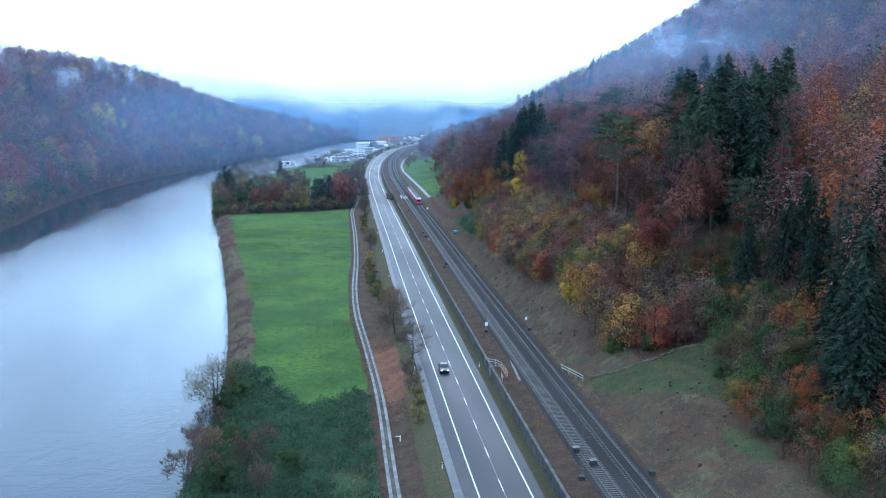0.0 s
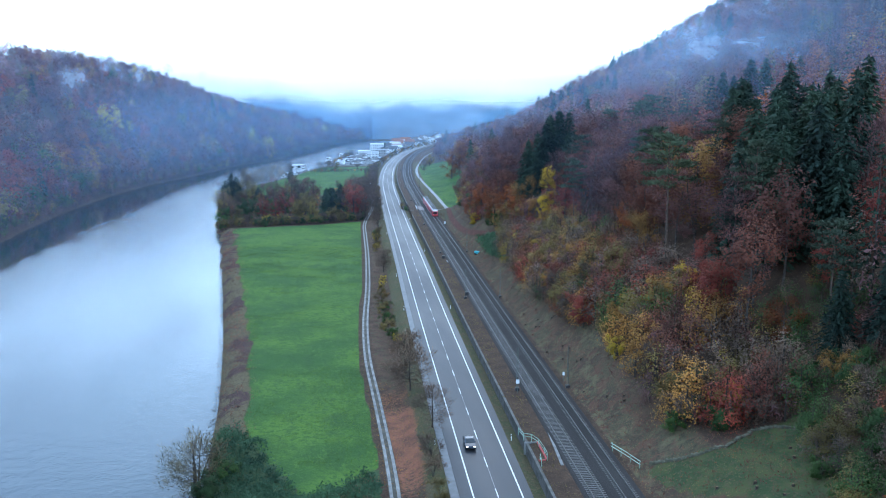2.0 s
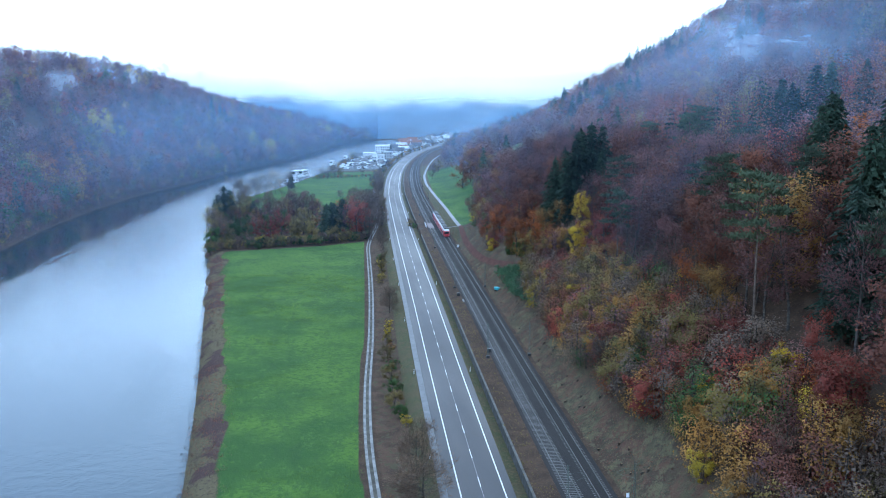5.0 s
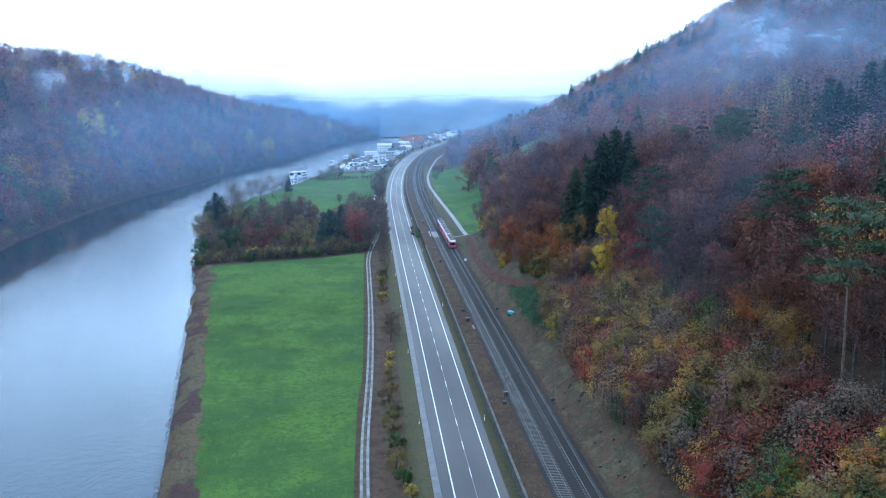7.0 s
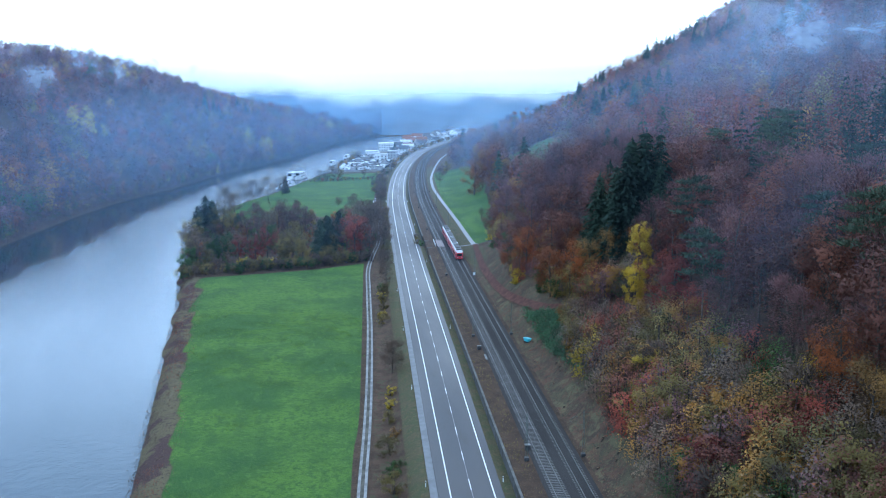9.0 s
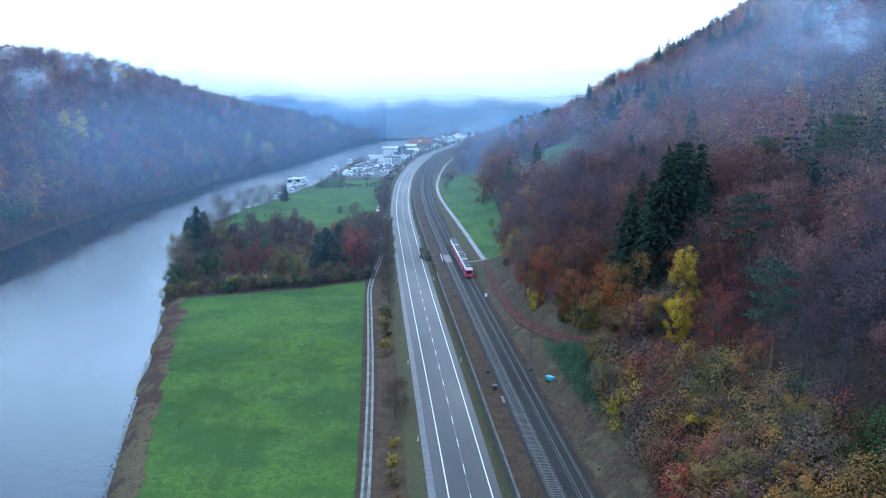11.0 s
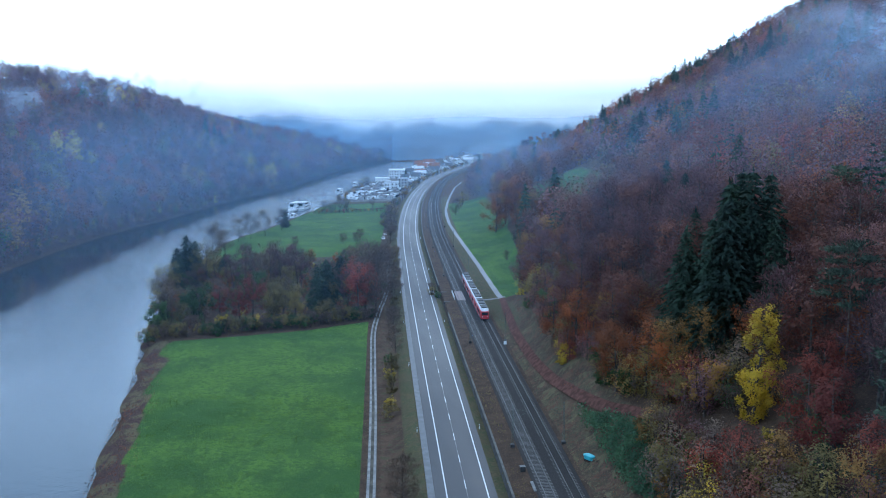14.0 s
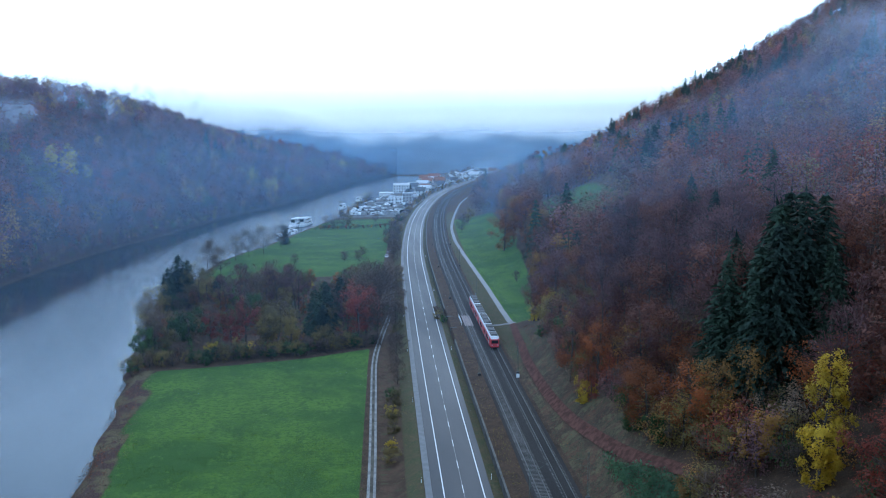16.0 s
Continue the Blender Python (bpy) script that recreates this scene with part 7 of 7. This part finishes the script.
# ---- village ----
def house(w, d, h, pitch, wall, roof, label, flat=False):
    """House with thick walls, roof with eaves, windows with frames and a door; front towards -y."""
    root = tagged(new("house"), label, "house", "houses of the village")
    hw, hd = w / 2, d / 2
    ridge = h + hd * pitch
    if flat:
        part("wall", box_me("wall", wall, -hw, -hd, -1, hw, hd, h, bevel=0.05), None, root)
        part("roof", box_me("roof", roof, -hw - 0.3, -hd - 0.3, h, hw + 0.3, hd + 0.3, h + 0.5, bevel=0.08), None, root)
    else:
        part("wall", sweep("wall", wall, [[(x, -hd, -1), (x, hd, -1), (x, hd, h), (x, 0, ridge), (x, -hd, h)] for x in (-hw, hw)]), None, root)
        part("roof", sweep("roof", roof, [[(x, -hd - 0.5, h - 0.5 * pitch), (x, 0, ridge), (x, hd + 0.5, h - 0.5 * pitch), (x, hd + 0.5, h - 0.5 * pitch + 0.25), (x, 0, ridge + 0.3), (x, -hd - 0.5, h - 0.5 * pitch + 0.25)] for x in (-hw - 0.4, hw + 0.4)]), None, root)
        part("chimney", box_me("chimney", M_TILE, hw * 0.3, 0.3, ridge - 0.6, hw * 0.3 + 0.7, 1.0, ridge + 1.1), None, root)
    pane = box_me("window", M_GLASS, -0.55, -0.06, 0, 0.55, 0.05, 1.3)
    rows = max(1, int(h / 2.8))
    n = max(2, int(w / 2.8))
    for r in range(rows):
        for i in range(n):
            p = part("window", pane, None, root)
            p.location = (-hw + w * (i + 0.5) / n, -hd - 0.03, 0.9 + 2.8 * r)
    for r in range(rows):
        for i in range(max(1, int(d / 3.5))):
            for side in (-1, 1):
                p = part("window", pane, None, root)
                p.location = (side * (hw + 0.03), -hd + d * (i + 0.5) / max(1, int(d / 3.5)), 0.9 + 2.8 * r)
                p.rotation_euler = (0, 0, math.pi / 2)
    part("door", box_me("door", M_DARK, -0.5, -hd - 0.07, -0.2, 0.5, -hd + 0.02, 2.0), None, root)
    return root


def put_house(root, x, y, turn):
    root.matrix_basis = Matrix.Translation((x, y, gz(x, y))) @ Matrix.Rotation(turn, 4, "Z")


halls = ((105, 1206, 17, 16, 9, -0.15, "large white hall with a pale metal roof"), (87, 1184, 15, 11, 5.5, -0.15, "low white workshop with a pale metal roof"), (99, 1066, 9, 8, 8.5, -0.2, "grey block house above the yard"), (82, 1041, 5, 6, 8, -0.2, "narrow white block house beside the yard"), (89.5, 1050, 7, 7, 6.5, -0.2, "white block house beside the yard"), (108, 1103, 9, 7, 4.5, -0.25, "low white building with a pale roof"))
for x, y, w, d, h, r, lb in halls:
    put_house(house(w, d, h, 0.12, M_WHITE if "white" in lb else M_GREYWALL, M_SHEET, lb, flat="block" in lb), x, y, r)
kinds = [house(11, 9, 5.6, 0.75, M_WHITE, M_SLATE, "white village house with a dark slate roof"), house(12, 9, 6.0, 0.8, M_CREAM, M_TILE, "cream village house with a red tile roof"), house(10, 8.5, 5.4, 0.8, M_GREYWALL, M_SLATE, "grey village house with a dark roof"), house(14, 10, 6.2, 0.5, M_WHITE, M_SHEET, "white building with a pale low roof"), house(16, 9, 5.6, 0.8, M_WHITE, M_TILE, "long white house with an orange tile roof")]
firsts = ((120, 1150), (151, 1402), (122, 1234), (137, 1286), (172, 1460))
for h8, (x, y) in zip(kinds, firsts):
    put_house(h8, x, y, -0.3)
rs7 = np.random.default_rng(55)
placed = [(x, y) for x, y in firsts] + [(q[0], q[1]) for q in halls]
n8 = 0
while n8 < 46:
    y = rs7.uniform(1130, 1750)
    lo, hi = float(bank_x(y)) + 16, float(road_x(y)) - 18
    if hi < lo + 4:
        hi = lo + 30
    x = rs7.uniform(lo, hi)
    if any(math.hypot(x - a, y - b) < 15 for a, b in placed) or (x < 80 and y < 1300):
        n8 += 0.2
        continue
    placed.append((x, y))
    n8 += 1
    k8 = [0, 0, 1, 2, 3, 3, 0][rs7.integers(7)]
    s = rs7.uniform(0.85, 1.15)
    copy_thing(kinds[k8], Matrix.Translation((x, y, gz(x, y))) @ Matrix.Rotation(rs7.choice([-0.35, 1.2]) + rs7.normal(0, 0.15), 4, "Z") @ Matrix.Diagonal((s, s, s, 1)))
# houses beyond the bend
for i in range(16):
    y = 1500 + 30 * i + rs7.uniform(-8, 8)
    x = float(road_x(y)) + rs7.uniform(-30, 24)
    if any(math.hypot(x - a, y - b) < 14 for a, b in placed) or abs(x - float(road_x(y)) - 8) < 16:
        x = float(road_x(y)) - 30
    placed.append((x, y))
    copy_thing(kinds[[0, 3, 2, 1][i % 4]], Matrix.Translation((x, y, gz(x, y))) @ Matrix.Rotation(-0.5 + rs7.normal(0, 0.2), 4, "Z"))


# ---- yard of caravans and laid-up boats ----
def caravan():
    root = tagged(new("caravan"), "white caravan standing in the crowded yard", "caravan", "caravans in the yard")
    prof = [(-2.4, 0.5), (-2.5, 1.3), (-2.2, 2.4), (-1.6, 2.65), (1.7, 2.65), (2.3, 2.3), (2.5, 1.2), (2.4, 0.5)]
    part("body", sweep("body", M_WHITE, [[(x, y * s, z) for y, z in prof] for x, s in ((-1.1, 0.97), (-1.0, 1.0), (1.0, 1.0), (1.1, 0.97))]), None, root)
    for sx in (-1, 1):
        p = part("window", box_me("window", M_GLASS, -0.02, -0.7, 0, 0.02, 0.7, 0.7), None, root)
        p.location = (sx * 1.11, -0.3, 1.4)
        w = part("wheel", disc_me("tyre", M_RUBBER, 0.33, 0.2), None, root)
        w.location = (sx * 0.95, 0.1, 0.33)
    part("drawbar", tube_me("drawbar", M_DARK, [[(-0.6, -2.3, 0.5), (0, -3.5, 0.5), (0.6, -2.3, 0.5)]], 0.06, 5), None, root)
    return root


def laid_boat(mat):
    root = tagged(new("motor_boat"), "small motor boat laid up on stands in the yard", "boat", "boats laid up in the yard")
    part("hull", sweep("hull", mat, [[(-1.1 * s, y, 1.7 + 0.3 * (1 - s)), (-0.5 * s, y, 0.7), (0.5 * s, y, 0.7), (1.1 * s, y, 1.7 + 0.3 * (1 - s))] for y, s in ((-3.6, 0.1), (-2.4, 0.75), (-0.8, 1.0), (3.2, 0.9))]), None, root)
    part("cabin", box_me("cabin", M_WHITE, -0.8, -1.0, 1.7, 0.8, 1.4, 2.6), None, root)
    for y in (-1.5, 1.8):
        part("stand", box_me("stand", M_DARK, -0.8, y - 0.15, -0.2, 0.8, y + 0.15, 0.75), None, root)
    return root


def shed():
    root = tagged(new("shed"), "low grey shed in the crowded yard", "shed", "sheds in the yard")
    part("wall", box_me("wall", M_GREYWALL, -3, -2, -0.5, 3, 2, 2.4, bevel=0.04), None, root)
    part("roof", sweep("roof", M_SLATE, [[(x, -2.4, 2.3), (x, 0, 3.3), (x, 2.4, 2.3), (x, 2.4, 2.5), (x, 0, 3.5), (x, -2.4, 2.5)] for x in (-3.3, 3.3)]), None, root)
    part("door", box_me("door", M_DARK, -0.9, -2.06, -0.2, 0.9, -1.98, 2.0), None, root)
    return root


protos = [caravan(), laid_boat(M_WHITE), laid_boat(M_CARBLUE), shed()]
first_at = ((44, 938), (52, 946), (60, 952), (58, 970))
for p9, (x, y) in zip(protos, first_at):
    p9.matrix_basis = Matrix.Translation((x, y, gz(x, y))) @ Matrix.Rotation(rs7.uniform(0, 3), 4, "Z")
spots9 = list(first_at)
tries = 0
while len(spots9) < 120 and tries < 4000:
    tries += 1
    y = rs7.uniform(930, 1110)
    x = rs7.uniform(float(bank_x(y)) + 6, float(road_x(y)) - 20)
    if any(math.hypot(x - a, y - b) < 4.6 for a, b in spots9) or any(math.hypot(x - a, y - b) < 9 for a, b in placed):
        continue
    spots9.append((x, y))
    copy_thing(protos[[0, 2, 1, 2, 3, 3, 0, 3][rs7.integers(8)]], Matrix.Translation((x, y, gz(x, y))) @ Matrix.Rotation(rs7.uniform(0, 6), 4, "Z"))
for i in range(10):
    y = 925 + 16 * i
    plant(["shrub_bare0", "shrub_olive0", "shrub_orange0"][i % 3], float(bank_x(y)) + rs7.uniform(2, 5), y, 0.9)
for i in range(26):
    y = 890 + 22 * i
    plant(["shrub_olive1", "shrub_bare1", "shrub_orange1"][i % 3], float(at_u(-12, y)) + rs7.uniform(-2, 2), y, 1.0)
# hedge across the second meadow, bank and roadside trees before the yard
for i in range(17):
    x = 15 + 2.95 * i
    plant(["shrub_bare0", "shrub_orange1", "shrub_bare1", "shrub_red1"][i % 4], x, 827 + 0.28 * (x - 15) + rs7.uniform(-1, 1), rs7.uniform(0.4, 0.62), label="low brown hedge shrub across the far meadow")
for x, y, k9, s in ((38, 846, "tree_olive1", 0.75), (34, 852, "tree_bare0", 0.8), (28, 838, "tree_bare1", 0.9), (22, 832, "tree_bare0", 0.85), (58, 872, "tree_bare1", 0.7), (66, 790, "tree_bare0", 0.9), (65.5, 762, "tree_olive0", 0.75), (63, 742, "tree_bare1", 1.0), (60.5, 722, "tree_olive1", 0.7), (58, 698, "tree_bare0", 1.0), (56.7, 679, "tree_bare1", 1.0), (55, 660, "tree_bare0", 0.9), (103.4, 752.6, "tree_bare0", 1.0), (68, 1146, "tree_bare1", 0.9), (62, 1128, "tree_olive0", 0.8), (112, 1176, "spruce0", 0.45), (106, 1130, "spruce1", 0.35)):
    plant(k9, x, y, s, rs7.uniform(0, 6.28))
